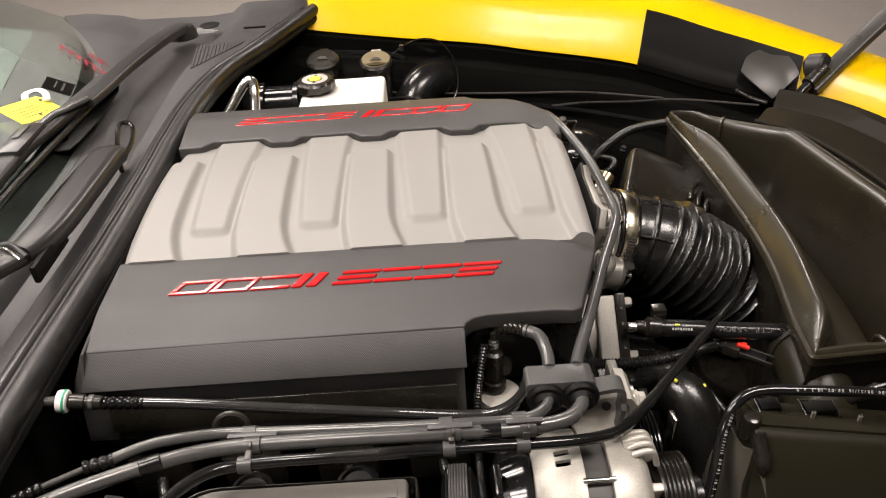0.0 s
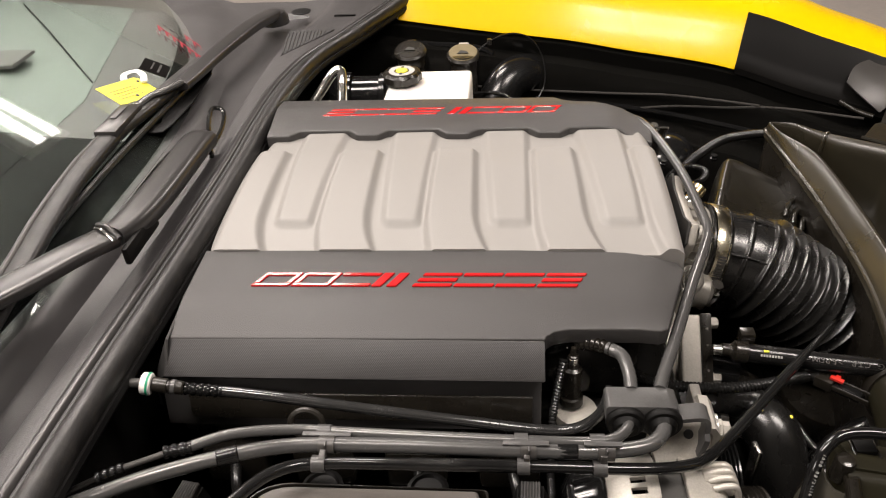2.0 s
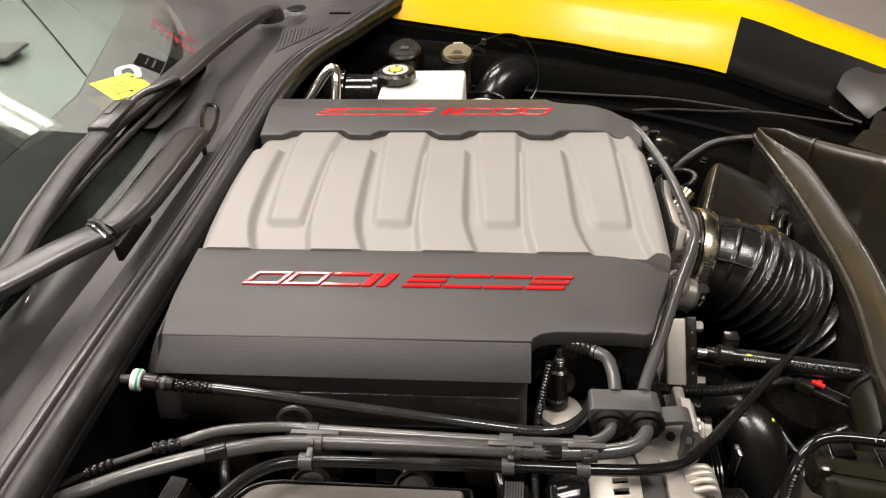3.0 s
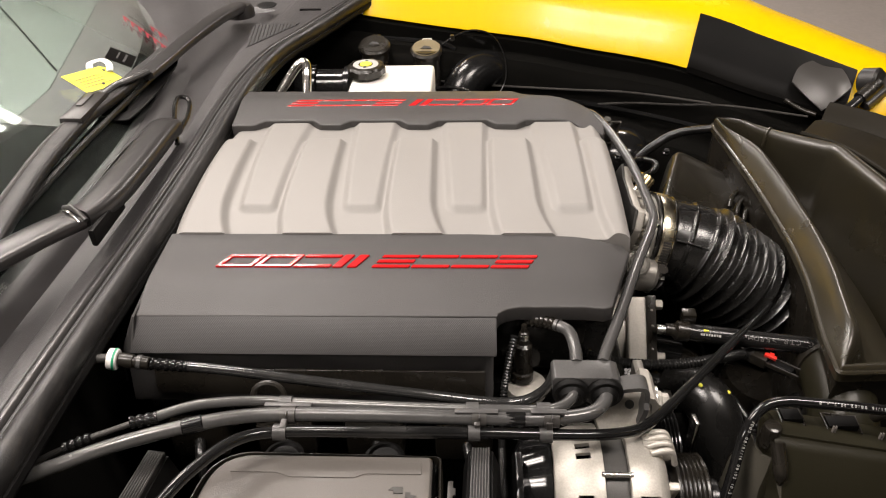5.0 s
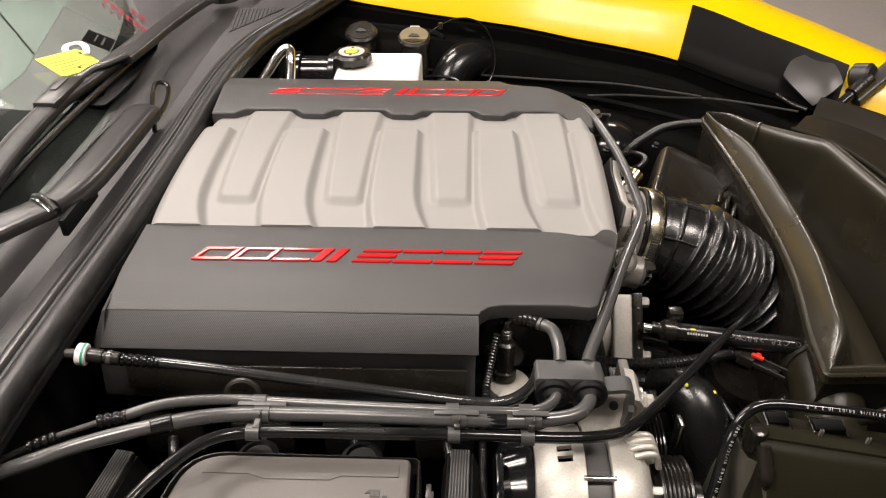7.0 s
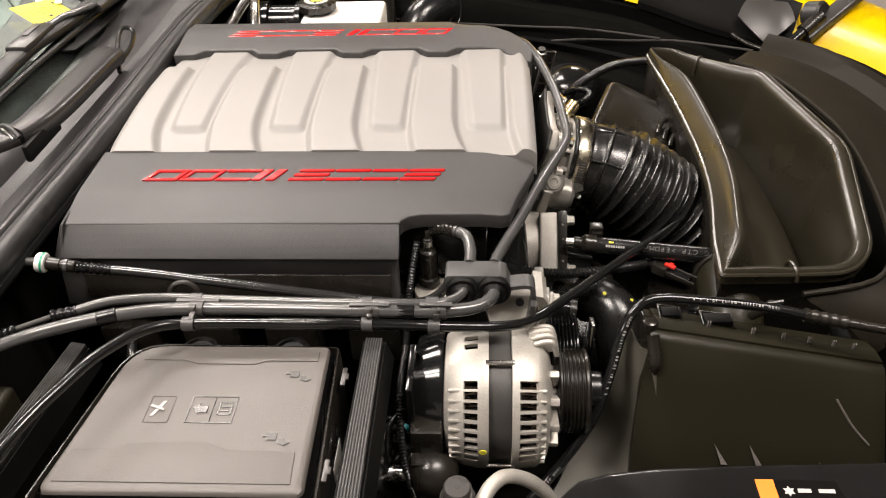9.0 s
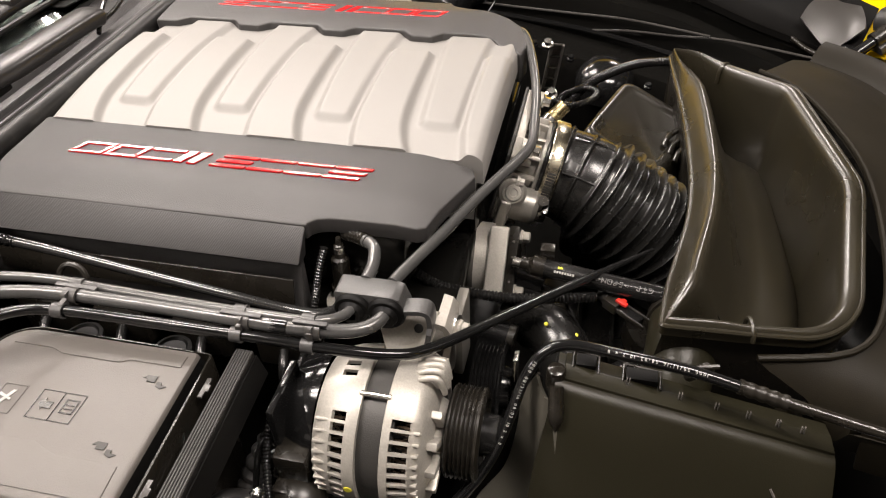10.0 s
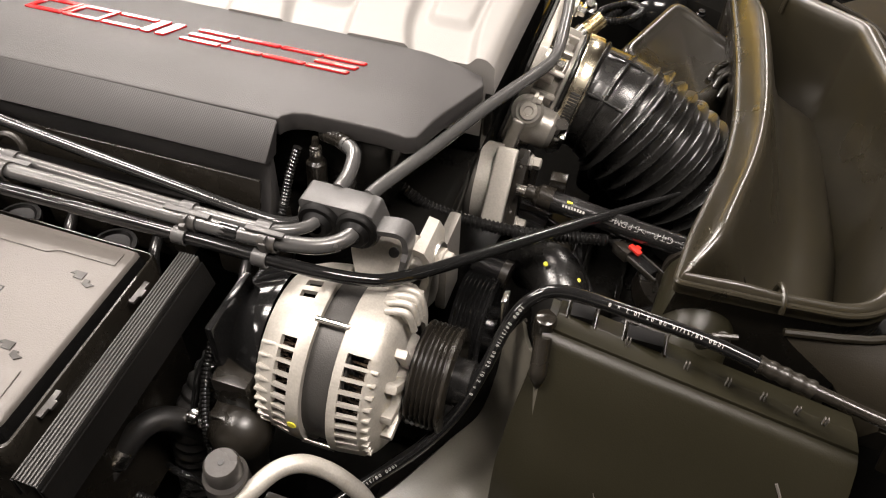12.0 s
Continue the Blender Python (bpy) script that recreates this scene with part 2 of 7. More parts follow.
def lathe(bm, prof, origin, axis=(0, 0, 1), n=28, a0=0.0, a1=2 * math.pi):
    """Turns (distance along the axis, radius) pairs round an axis."""
    x, y, z = frame_of(axis)
    o = Vector(origin)
    full = abs(a1 - a0 - 2 * math.pi) < 1e-6
    cols = []
    for k in range(n if full else n + 1):
        a = a0 + (a1 - a0) * k / n
        d = x * math.cos(a) + y * math.sin(a)
        cols.append([bm.verts.new(o + z * h + d * max(rr, 1e-5)) for h, rr in prof])
    for k in range(len(cols) if full else len(cols) - 1):
        a, b = cols[k], cols[(k + 1) % len(cols)]
        for i in range(len(prof) - 1):
            bm.faces.new((a[i], b[i], b[i + 1], a[i + 1]))
    bmesh.ops.remove_doubles(bm, verts=[v for c in cols for v in c], dist=2e-5)
    return bm


def prism(bm, poly, h, m=None, bev=0.0, seg=2):
    """Extrudes a polygon in its own x-y plane by h along z, then moves it by m."""
    vs = [bm.verts.new((x, y, 0)) for x, y in poly]
    f = bm.faces.new(vs)
    new_faces = [f]
    ret = bmesh.ops.extrude_face_region(bm, geom=[f])
    top = [v for v in ret["geom"] if isinstance(v, bmesh.types.BMVert)]
    for v in top:
        v.co.z += h
    vset = set(vs) | set(top)
    if bev > 0:
        es = [e for e in bm.edges if e.verts[0] in vset and e.verts[1] in vset]
        r = bmesh.ops.bevel(bm, geom=es, offset=bev, segments=seg, affect="EDGES", profile=0.6, clamp_overlap=True)
        vset = {v for v in vset if v.is_valid} | set(r["verts"])
    if m is not None:
        bmesh.ops.transform(bm, matrix=m, verts=list(vset))
    return bm


def box(bm, x0, x1, y0, y1, z0, z1, bev=0.0, seg=2, m=None):
    mm = Matrix.Translation((0, 0, z0))
    if m is not None:
        mm = m @ mm
    return prism(bm, [(x0, y0), (x1, y0), (x1, y1), (x0, y1)], z1 - z0, mm, bev, seg)


def B():
    return bmesh.new()


def skin(bm, rows, closed=False, thick=0.0):
    """A sheet through rows of points; thick gives it a second side."""
    V = [[bm.verts.new(p) for p in r] for r in rows]
    fs = []
    for a, b in zip(V, V[1:]):
        m = len(a)
        for k in range(m if closed else m - 1):
            fs.append(bm.faces.new((a[k], a[(k + 1) % m], b[(k + 1) % m], b[k])))
    if thick:
        bmesh.ops.recalc_face_normals(bm, faces=fs)
        bmesh.ops.solidify(bm, geom=fs, thickness=thick)
    return bm


def ease(x, a, b):
    t = min(1, max(0, (x - a) / (b - a)))
    return t * t * (3 - 2 * t)


def corner_path(poly, radii, n=6):
    out = []
    m = len(poly)
    for i in range(m):
        p = Vector(poly[i])
        a, b = (Vector(poly[i - 1]) - p).normalized(), (Vector(poly[(i + 1) % m]) - p).normalized()
        p0, p1 = p + a * radii[i], p + b * radii[i]
        for k in range(n + 1):
            t = k / n
            out.append(p0 * (1 - t) ** 2 + p * 2 * t * (1 - t) + p1 * t * t)
    return out


# ---- room ----
R0, R1, W0, W1 = -5.0, 6.0, -4.5, 6.5
solid("floor", box(B(), R0, R1, W0, W1, -0.1, 0.0), M_FLOOR, "polished grey concrete floor", "floor", kind="structure")
solid("ceiling", box(B(), R0, R1, W0, W1, CEIL, CEIL + 0.1), M_CEIL, "grey painted ceiling deck", "ceiling", kind="structure")
solid("wall_north", box(B(), R0, R1, W1, W1 + 0.1, 0, CEIL), M_WALL, "plain white painted wall", "wall", kind="structure")
solid("wall_south", box(B(), R0, R1, W0 - 0.1, W0, 0, CEIL), M_WALL, "plain white painted wall", "wall", kind="structure")
solid("wall_east", box(B(), R1, R1 + 0.1, W0, W1, 0, CEIL), M_WALL, "plain white painted wall", "wall", kind="structure")
solid("wall_west", box(B(), R0 - 0.1, R0, W0, W1, 0, CEIL), M_WALL, "plain white painted wall", "wall", kind="structure")
M_LAMP = glow("lamp_diffuser", (1.0, 0.95, 0.88), 1.5)
for lx, ly, sx, sy in LAMPS:
    t = thing("ceiling_light", (lx, ly, CEIL), "flat white fluorescent ceiling panel light, switched on", "ceiling light", "ceiling lights")
    part("housing", box(B(), lx - sx / 2 - 0.03, lx + sx / 2 + 0.03, ly - sy / 2 - 0.03, ly + sy / 2 + 0.03, CEIL - 0.06, CEIL - 0.004, 0.006), M_WALL, t)
    part("diffuser", box(B(), lx - sx / 2, lx + sx / 2, ly - sy / 2, ly + sy / 2, CEIL - 0.074, CEIL - 0.0605, 0.004), M_LAMP, t, "glowing diffuser")
    for side in (-1, 1):
        ld = bpy.data.lights.new("fluorescent_tube", "AREA")
        ld.shape, ld.energy, ld.color = "RECTANGLE", LAMP_W * sx * sy / 2, (1.0, 0.90, 0.835)
        ld.size, ld.size_y = (sx, sy * 0.26) if sx > sy else (sx * 0.26, sy)
        lo = new("fluorescent_tube", ld)
        lo.matrix_basis = pose(lx + (side * sx * 0.24 if sx < sy else 0), ly + (side * sy * 0.24 if sx > sy else 0), CEIL - 0.08)

# ---- car body round the engine bay ----
# bay shell: firewall, far side, near side, front and tray, all black
bay = thing("engine_bay", (0.2, 0, 0.4), "black painted engine bay shell under the open hood", "car body")
part("tray", box(B(), -0.30, 0.95, -0.75, 0.72, 0.38, 0.40), M_BAY, bay)
part("frame_rail", box(B(), -0.30, 0.95, 0.50, 0.93, 0.0, 0.38, 0.02), M_BAY, bay)
part("frame_rail", box(B(), -0.30, 0.95, -0.75, -0.40, 0.0, 0.38, 0.02), M_BAY, bay)
part("firewall", box(B(), -0.30, -0.262, -0.75, 0.70, 0.40, 0.815, 0.004), M_BAY, bay)
part("near_side_wall", box(B(), -0.262, 0.95, -0.75, -0.72, 0.40, 0.74), M_BAY, bay)
part("front_wall", box(B(), 0.92, 0.95, -0.72, 0.66, 0.40, 0.66), M_BAY, bay)

# inner fender wall under the flange, with ledges
FL = [(-0.32, 0.64, 0.855), (-0.21, 0.637, 0.835), (-0.112, 0.63, 0.820), (0.042, 0.625, 0.797), (0.195, 0.615, 0.779), (0.296, 0.605, 0.762), (0.40, 0.59, 0.748), (0.485, 0.568, 0.735), (0.58, 0.522, 0.714), (0.657, 0.482, 0.700), (0.73, 0.462, 0.699), (0.79, 0.42, 0.70), (0.835, 0.33, 0.70), (0.86, 0.22, 0.695), (0.87, 0.05, 0.69)]
FLs = spline(FL, 6)
rows = []
for dy, dz in ((0.012, 0.002), (0.0, -0.006), (0.004, -0.03), (-0.02, -0.036), (-0.03, -0.06), (-0.032, -0.105), (-0.10, -0.115), (-0.11, -0.14), (-0.10, -0.38)):
    rows.append([(p.x + dy * 1.2 * ease(p.x, 0.74, 0.85), p.y + dy, p.z + dz - 0.022 * (1 - ease(p.x, -0.24, -0.13)) if dz > -0.3 else 0.40) for p in FLs])
part("inner_fender", skin(B(), rows, thick=0.003), M_BAY, bay, "gloss black inner fender panel")
bm = B()
tube(bm, [(-0.13, 0.628, 0.782), (0.02, 0.622, 0.772), (0.06, 0.615, 0.76)], 0.006, 8)
part("ledge", bm, M_GLOSS, bay)
bm = B()
tube(bm, [(0.14, 0.585, 0.684), (0.35, 0.56, 0.666), (0.58, 0.47, 0.645), (0.70, 0.39, 0.63)], 0.005, 8)
part("ledge", bm, M_GLOSS, bay)
bm = B()
lathe(bm, [(0, 0.05), (0.02, 0.048), (0.035, 0.038), (0.042, 0.02), (0.044, 0)], (0.36, 0.46, 0.62), (0, -0.3, 1), 24)
part("strut_tower_cap", bm, M_GLOSS, bay, "glossy black domed cap")

# paler tubes paint the highlights on the black ledge edges
for run in ([(0.02, 0.594, 0.708), (0.13, 0.584, 0.7015), (0.282, 0.571, 0.697), (0.386, 0.552, 0.699), (0.521, 0.512, 0.695)], [(0.318, 0.566, 0.669), (0.389, 0.553, 0.678), (0.470, 0.537, 0.681), (0.55, 0.503, 0.694), (0.672, 0.455, 0.695)]):
    bm = B()
    tube(bm, run, 0.0022, 8)
    part("ledge_highlight", bm, M_FLAP, bay, "thin pale line painting the highlight along the inner fender")
for x, y, z in ((0.235, 0.50, 0.665), (0.30, 0.475, 0.655), (0.345, 0.40, 0.645), (0.43, 0.415, 0.645)):
    part("bolt", lathe(B(), [(0, 0.007), (0.004, 0.007), (0.005, 0.005), (0.009, 0.005), (0.009, 0)], (x, y, z), (0, -0.2, 1), 6), M_GLOSS, bay)

# yellow fender: flange face, crown and outer side
FENDER = spline(FL[:9] + [(0.660, 0.4815, 0.7015), (0.74, 0.4395, 0.688), (0.81, 0.398, 0.673), (0.88, 0.348, 0.656), (0.95, 0.283, 0.638), (1.03, 0.19, 0.616)], 6)
fender = thing("fender", (0.2, 0.8, 0.3), "glossy yellow car fender with a black taped patch", "car fender")


def fender_rows(s0, s1, lift=0.0, wrap=False):
    prof = [(0.0, 0.0), (0.003, 0.005), (0.020, 0.026), (0.040, 0.053), (0.064, 0.078), (0.087, 0.092), (0.112, 0.098), (0.145, 0.099), (0.18, 0.094), (0.22, 0.078), (0.27, 0.042), (0.295, 0.0), (0.31, -0.12), (0.30, -0.4), (0.27, -0.60)]
    if wrap:
        prof = [(-0.005, -0.009), (-0.0045, 0.002)] + prof[1:]
    pts = [p for p in FENDER if s0 <= p.x <= s1]
    out = []
    for a, h in prof:
        row = []
        for i, p in enumerate(pts):
            q0, q1 = pts[max(i - 1, 0)], pts[min(i + 1, len(pts) - 1)]
            t = (q1 - q0)
            nrm = Vector((-t.y, t.x, 0)).normalized()
            k = 1.0 - 0.24 * ease(p.x, 0.48, 0.88)
            row.append((p.x + nrm.x * a * k, p.y + nrm.y * a * k, p.z + h * k + 0.004 + lift))
        out.append(row)
    return out


part("panel", skin(B(), fender_rows(-0.125, 1.04), thick=0.0025), M_YELLOW, fender)
part("tape_patch", skin(B(), fender_rows(0.478, 0.735, 0.0035, True)[:6], thick=0.0012), M_VINYL, fender, "matte black vinyl over the inner flange")
for hx in (-0.08, 0.08, 0.262):
    p = min(FLs, key=lambda q: abs(q.x - hx))
    part("bolt_hole", lathe(B(), [(0, 0.0), (0, 0.0055), (0.001, 0.006), (0.0015, 0.003), (0.0015, 0)], (p.x, p.y + 0.018, p.z + 0.0175), (0, -0.6, 1), 14), M_DARKINK, fender, "dark screw in a slot")

ledge_in, ledge_out = [(0.800, 0.486, 0.682), (0.835, 0.440, 0.681), (0.872, 0.376, 0.680), (0.930, 0.270, 0.676)], [(0.806, 0.524, 0.701), (0.845, 0.465, 0.701), (0.880, 0.405, 0.700), (0.945, 0.295, 0.696)]
part("front_ledge", skin(B(), [spline(ledge_in, 4), spline(ledge_out, 4)], thick=0.003), M_YELLOW, fender, "yellow ledge with dark slots")
for k in (0.25, 0.62):
    p = Vector(ledge_in[0]).lerp(Vector(ledge_in[3]), k).lerp(Vector(ledge_out[0]).lerp(Vector(ledge_out[3]), k), 0.5)
    part("ledge_slot", lathe(B(), [(0, 0), (0, 0.008), (0.001, 0.0075), (0.001, 0)], p + Vector((0, 0, 0.0035)), (0.25, -0.35, 0.9), 16), M_DARKINK, fender)
part("ledge_trim", tube(B(), [(x - 0.004, y - 0.012, z - 0.006) for x, y, z in ledge_in], 0.007, 12, 4, flat=0.6), M_FLAP, fender, "dark trim strip under the ledge")

# open hood, hinged at the nose and leaning forward
hood = thing("hood", (1.12, 0, 0.66), "open hood leaning forward, black underside", "car hood")
hm = Matrix.Translation((1.14, 0, 0.66)) @ Matrix.Rotation(radians(-72), 4, "Y")
part("inner_panel", box(B(), 0.0, 1.15, -0.70, 0.70, 0.0, 0.02, 0.008, 2, hm), M_BAY, hood)
part("outer_skin", box(B(), -0.03, 1.17, -0.74, 0.74, -0.025, -0.003, 0.01, 2, hm), M_YELLOW, hood, "yellow outer skin")

# folded flap and hinge bracket at the fender's front
flap = thing("closing_flap", (0.66, 0.5, 0.73), "dull black folded plastic flap at the fender tip", "trim flap")
ROWS = [spline(r, 5) for r in ([(0.645, 0.490, 0.745), (0.662, 0.513, 0.763), (0.695, 0.524, 0.770), (0.726, 0.515, 0.766)], [(0.658, 0.468, 0.733), (0.684, 0.485, 0.748), (0.710, 0.490, 0.752), (0.736, 0.480, 0.758)], [(0.690, 0.448, 0.709), (0.702, 0.450, 0.720), (0.716, 0.452, 0.733), (0.730, 0.454, 0.748)])]
bm = skin(B(), [[a * (1 - f) ** 2 + b * 2 * f * (1 - f) + c * f * f for a, b, c in zip(*ROWS)] for f in (0, 0.08, 0.18, 0.3, 0.42, 0.55, 0.7, 0.85, 1)], thick=0.003)
part("hinge_bracket", box(B(), 0.700, 0.742, 0.425, 0.448, 0.690, 0.712, 0.004), M_SATIN, flap)
part("bracket_edge", tube(B(), [(0.640, 0.487, 0.712), (0.662, 0.470, 0.703), (0.684, 0.452, 0.700)], 0.004, 10), M_SATIN, flap)
part("flap_sheet", bm, M_FLAP, flap)

# gas strut
strut = thing("gas_strut", (0.665, 0.39, 0.69), "black gas strut and hinge arm with a bright ball stud", "gas strut")
part("rod", tube(B(), [(0.664, 0.392, 0.684), (0.762, 0.450, 0.748)], 0.0085, 16, 2), M_GLOSS, strut)
part("rod_end", tube(B(), [(0.742, 0.438, 0.735), (0.772, 0.456, 0.755)], 0.0125, 18, 2), M_SATIN, strut)
part("pivot", lathe(B(), [(-0.016, 0.0), (-0.016, 0.019), (-0.012, 0.023), (0.012, 0.023), (0.016, 0.019), (0.016, 0)], (0.768, 0.470, 0.752), (0.6, -0.7, 0.3), 24), M_RUBBER, strut)
part("arm", tube(B(), [(0.748, 0.440, 0.724), (0.815, 0.475, 0.768), (0.900, 0.515, 0.825), (1.07, 0.592, 0.935)], 0.0150, 20, 4, flat=0.55, square=0.45), M_FLAP, strut, "flat dark grey arm")
part("bracket", prism(B(), [(0.690, 0.405), (0.722, 0.470), (0.775, 0.478), (0.800, 0.440), (0.770, 0.390), (0.722, 0.372)], 0.055, Matrix.Translation((0, 0, 0.652)), 0.006, 3), M_BAY, strut)
part("bracket_tab", box(B(), 0.705, 0.735, 0.436, 0.456, 0.708, 0.722, 0.003), M_GLOSS, strut)
part("cable", tube(B(), [(0.713, 0.415, 0.708), (0.703, 0.405, 0.712), (0.706, 0.396, 0.704), (0.716, 0.398, 0.700)], 0.0015, 8), M_BRASS, strut, "yellow cable loop")
part("ball_stud", lathe(B(), [(-0.006, 0), (-0.004, 0.005), (0.0, 0.006), (0.004, 0.005), (0.006, 0)], (0.655, 0.385, 0.702), (0, 0, 1), 14), M_STEEL, strut, "bright ball stud")
part("stud_stem", tube(B(), [(0.655, 0.385, 0.640), (0.655, 0.385, 0.699)], 0.003, 8, 2), M_GLOSS, strut)

# ---- cowl, seal, windshield, wipers ----
cowl = thing("cowl_panel", (-0.33, 0, 0.83), "dark grey textured plastic cowl panel below the windshield", "cowl panel")


SP = [(-0.243, -0.72, 0.838), (-0.240, -0.35, 0.842), (-0.233, -0.1, 0.844), (-0.231, 0.05, 0.845), (-0.234, 0.16, 0.844), (-0.232, 0.28, 0.843), (-0.217, 0.40, 0.840), (-0.182, 0.50, 0.838), (-0.146, 0.58, 0.842), (-0.105, 0.66, 0.85)]


def cowl_front(y):
    for (xa, ya, _), (xb, yb, _) in zip(SP, SP[1:]):
        if ya <= y <= yb:
            return xa + (xb - xa) * (y - ya) / (yb - ya) - 0.012
    return (SP[0] if y < 0 else SP[-1])[0] - 0.012


def glass_foot(y):
    return -0.333 - 0.42 * max(0.0, y - 0.03) ** 2 - 0.05 * max(0.0, -y - 0.05) ** 2


def glass_pt(y, f, lift=0.0):
    return Vector((glass_foot(y) - 0.002 - 0.85 * f, y, 0.848 + 0.37 * f - 0.05 * y * y + lift))


rows = []
YS = [-0.75 + 0.05 * i for i in range(31)]
for f, z in ((0.0, 0.815), (0.0, 0.840), (0.05, 0.8475), (0.27, 0.8480), (0.31, 0.846), (0.36, 0.830), (0.46, 0.826), (0.78, 0.828), (0.86, 0.838), (1.0, 0.846)):
    rows.append([(cowl_front(y) + (glass_foot(y) - cowl_front(y)) * f, y, z) for y in YS])
rows.append([(glass_foot(y) - 0.05, y, 0.845) for y in YS])
part("sheet", skin(B(), rows, thick=0.003), M_COWL, cowl)
# vent grille with bars, an oval opening and a slot
g = part("vent_grille", prism(B(), [(-0.268, 0.40), (-0.282, 0.50), (-0.276, 0.512), (-0.205, 0.516), (-0.206, 0.508)], 0.0016, Matrix.Translation((0, 0, 0.8472))), M_DARKINK, cowl, "recessed vent grille")
for i in range(13):
    f = i / 12
    part("vent_bar", tube(B(), [(-0.266 + 0.058 * f, 0.405 + 0.10 * f, 0.849), (-0.279 + 0.072 * f, 0.503 + 0.008 * f, 0.849)], 0.0012, 6, 2), M_COWL, g)
# black disc and bar paint the dark inside two openings
part("oval_opening", lathe(B(), [(0, 0.0), (0, 0.016), (0.002, 0.018), (0.003, 0.015), (0.001, 0)], (-0.285, 0.615, 0.8475), (0, 0, 1), 20), M_DEEP, cowl)
part("slot", box(B(), -0.218, -0.180, 0.584, 0.589, 0.847, 0.850), M_DEEP, cowl)

seal = thing("weatherstrip", (-0.25, 0, 0.83), "long black rubber hood seal along the cowl edge", "rubber seal")
part("bulb", tube(B(), [(x + 0.004, y, z) for x, y, z in SP], 0.0112, 16, 8, flat=1.15), M_RUBBER, seal)
part("groove", tube(B(), [(x - 0.009, y + 0.002, z + 0.0015) for x, y, z in SP], 0.0035, 10, 8), M_DARKINK, seal)
part("lip", tube(B(), [(x - 0.0165, y + 0.004, z + 0.003) for x, y, z in SP], 0.0058, 12, 8, flat=0.8), M_WIPER, seal)
part("carrier", tube(B(), [(x + 0.012, y, z - 0.010) for x, y, z in SP], 0.006, 8, 8), M_DEEP, seal)

ws = thing("windshield", (-0.5, 0, 0.85), "raked glass windshield with a dark border", "windshield")
gl = part("glass", skin(B(), [[glass_pt(y, f) for y in YS] for f in (0.0, 0.1, 0.25, 0.5, 0.75, 1.0)], thick=0.005), M_GLASS, ws)
gl.visible_shadow = False
part("black_border", skin(B(), [[glass_pt(y, f, -0.007) for y in YS] for f in (0.0, 0.03, 0.055)], thick=0.0015), M_GLOSS, ws, "black ceramic edge band")
# flat black strip beside the far wiper arm
part("lower_strip", prism(B(), [(-0.388, 0.114), (-0.357, 0.111), (-0.346, 0.113), (-0.341, 0.137), (-0.338, 0.198), (-0.345, 0.30), (-0.352, 0.325), (-0.364, 0.298), (-0.368, 0.227), (-0.368, 0.172), (-0.358, 0.139), (-0.372, 0.122)], 0.0022, Matrix.Translation((0, 0, 0.8585)), 0.0006), M_DEEP, ws, "flat black strip at the foot of the glass")
dash = thing("dashboard", (-0.8, 0, 0.7), "dark grey dashboard top behind the windshield", "dashboard")


def pad_edge(y):
    return -0.555 - 0.25 * max(0.0, y - 0.30)


# pale and dark sheets imitate bright and dark reflections in the glass
YN = [y for y in YS if y < 0.155] + [0.178]
YF = [0.182] + [y for y in YS if y > 0.19]
for name, ys, stuff, note in (("top_pad", YF, M_DASH, "grey dashboard top"), ("near_dark_pad", YN, M_INST, "dashboard part darkened to paint a dark reflection")):
    rows = [[(glass_foot(y) - 0.03, y, 0.790) for y in ys], [((glass_foot(y) + pad_edge(y)) / 2, y, 0.812) for y in ys], [(pad_edge(y), y, 0.820) for y in ys], [(pad_edge(y), y, 0.40) for y in ys]]
    part(name, skin(B(), rows, thick=0.008), stuff, dash, note)
for name, ys, stuff, note in (("pale_reflection", YF, M_PALEPAD, "pale sheet painting the bright reflection in the glass"), ("dark_reflection", YN, M_INST, "dark sheet painting the dark reflection in the glass")):
    rows = [[(pad_edge(y) - a, y, z) for y in ys] for a, z in ((0.0006, 0.40), (0.0006, 0.8205), (0.2, 0.845), (0.45, 0.86), (0.7, 0.86), (0.76, 0.30))]
    part(name, skin(B(), rows, thick=0.008), stuff, dash, note)
part("pad_seam", tube(B(), [(-0.871, 0.711, 0.848), (-0.770, 0.595, 0.842), (-0.678, 0.489, 0.832), (-0.575, 0.368, 0.8225)], 0.0014, 8, 4), M_INST, dash, "dark seam across the painted pale reflection")
part("air_vent", box(B(), -0.80, -0.70, 0.37, 0.44, 0.846, 0.853, 0.003), M_DASH, dash, "dark air vent")
part("bulkhead", box(B(), -1.2, -0.42, -0.72, 0.72, 0.0, 0.40, 0.01), M_DASH, dash)

wn = thing("wiper_arm", (-0.3, -0.1, 0.86), "black wiper arm lying near the cowl", "wiper", "wipers")
part("arm_head", tube(B(), [(-0.281, 0.084, 0.862), (-0.281, 0.068, 0.868), (-0.279, 0.01, 0.872), (-0.2775, -0.05, 0.875), (-0.277, -0.10, 0.878), (-0.279, -0.135, 0.881), (-0.285, -0.153, 0.883)], lambda s: 0.0150 + 0.0042 * ease(s, 0.0, 0.10) - 0.0040 * ease(s, 0.6, 1), 32, 6, flat=0.62, square=0.7), M_WIPER, wn)
part("arm_rod", tube(B(), [(-0.286, -0.158, 0.884), (-0.305, -0.193, 0.888), (-0.328, -0.238, 0.891), (-0.365, -0.305, 0.897), (-0.43, -0.44, 0.91)], 0.0175, 24, 6, flat=0.42, square=0.6), M_WIPER, wn)
part("joint_ridge", tube(B(), [(-0.303, -0.143, 0.888), (-0.2865, -0.155, 0.8945), (-0.2705, -0.166, 0.888)], 0.0028, 10, 4), M_WIPER, wn)
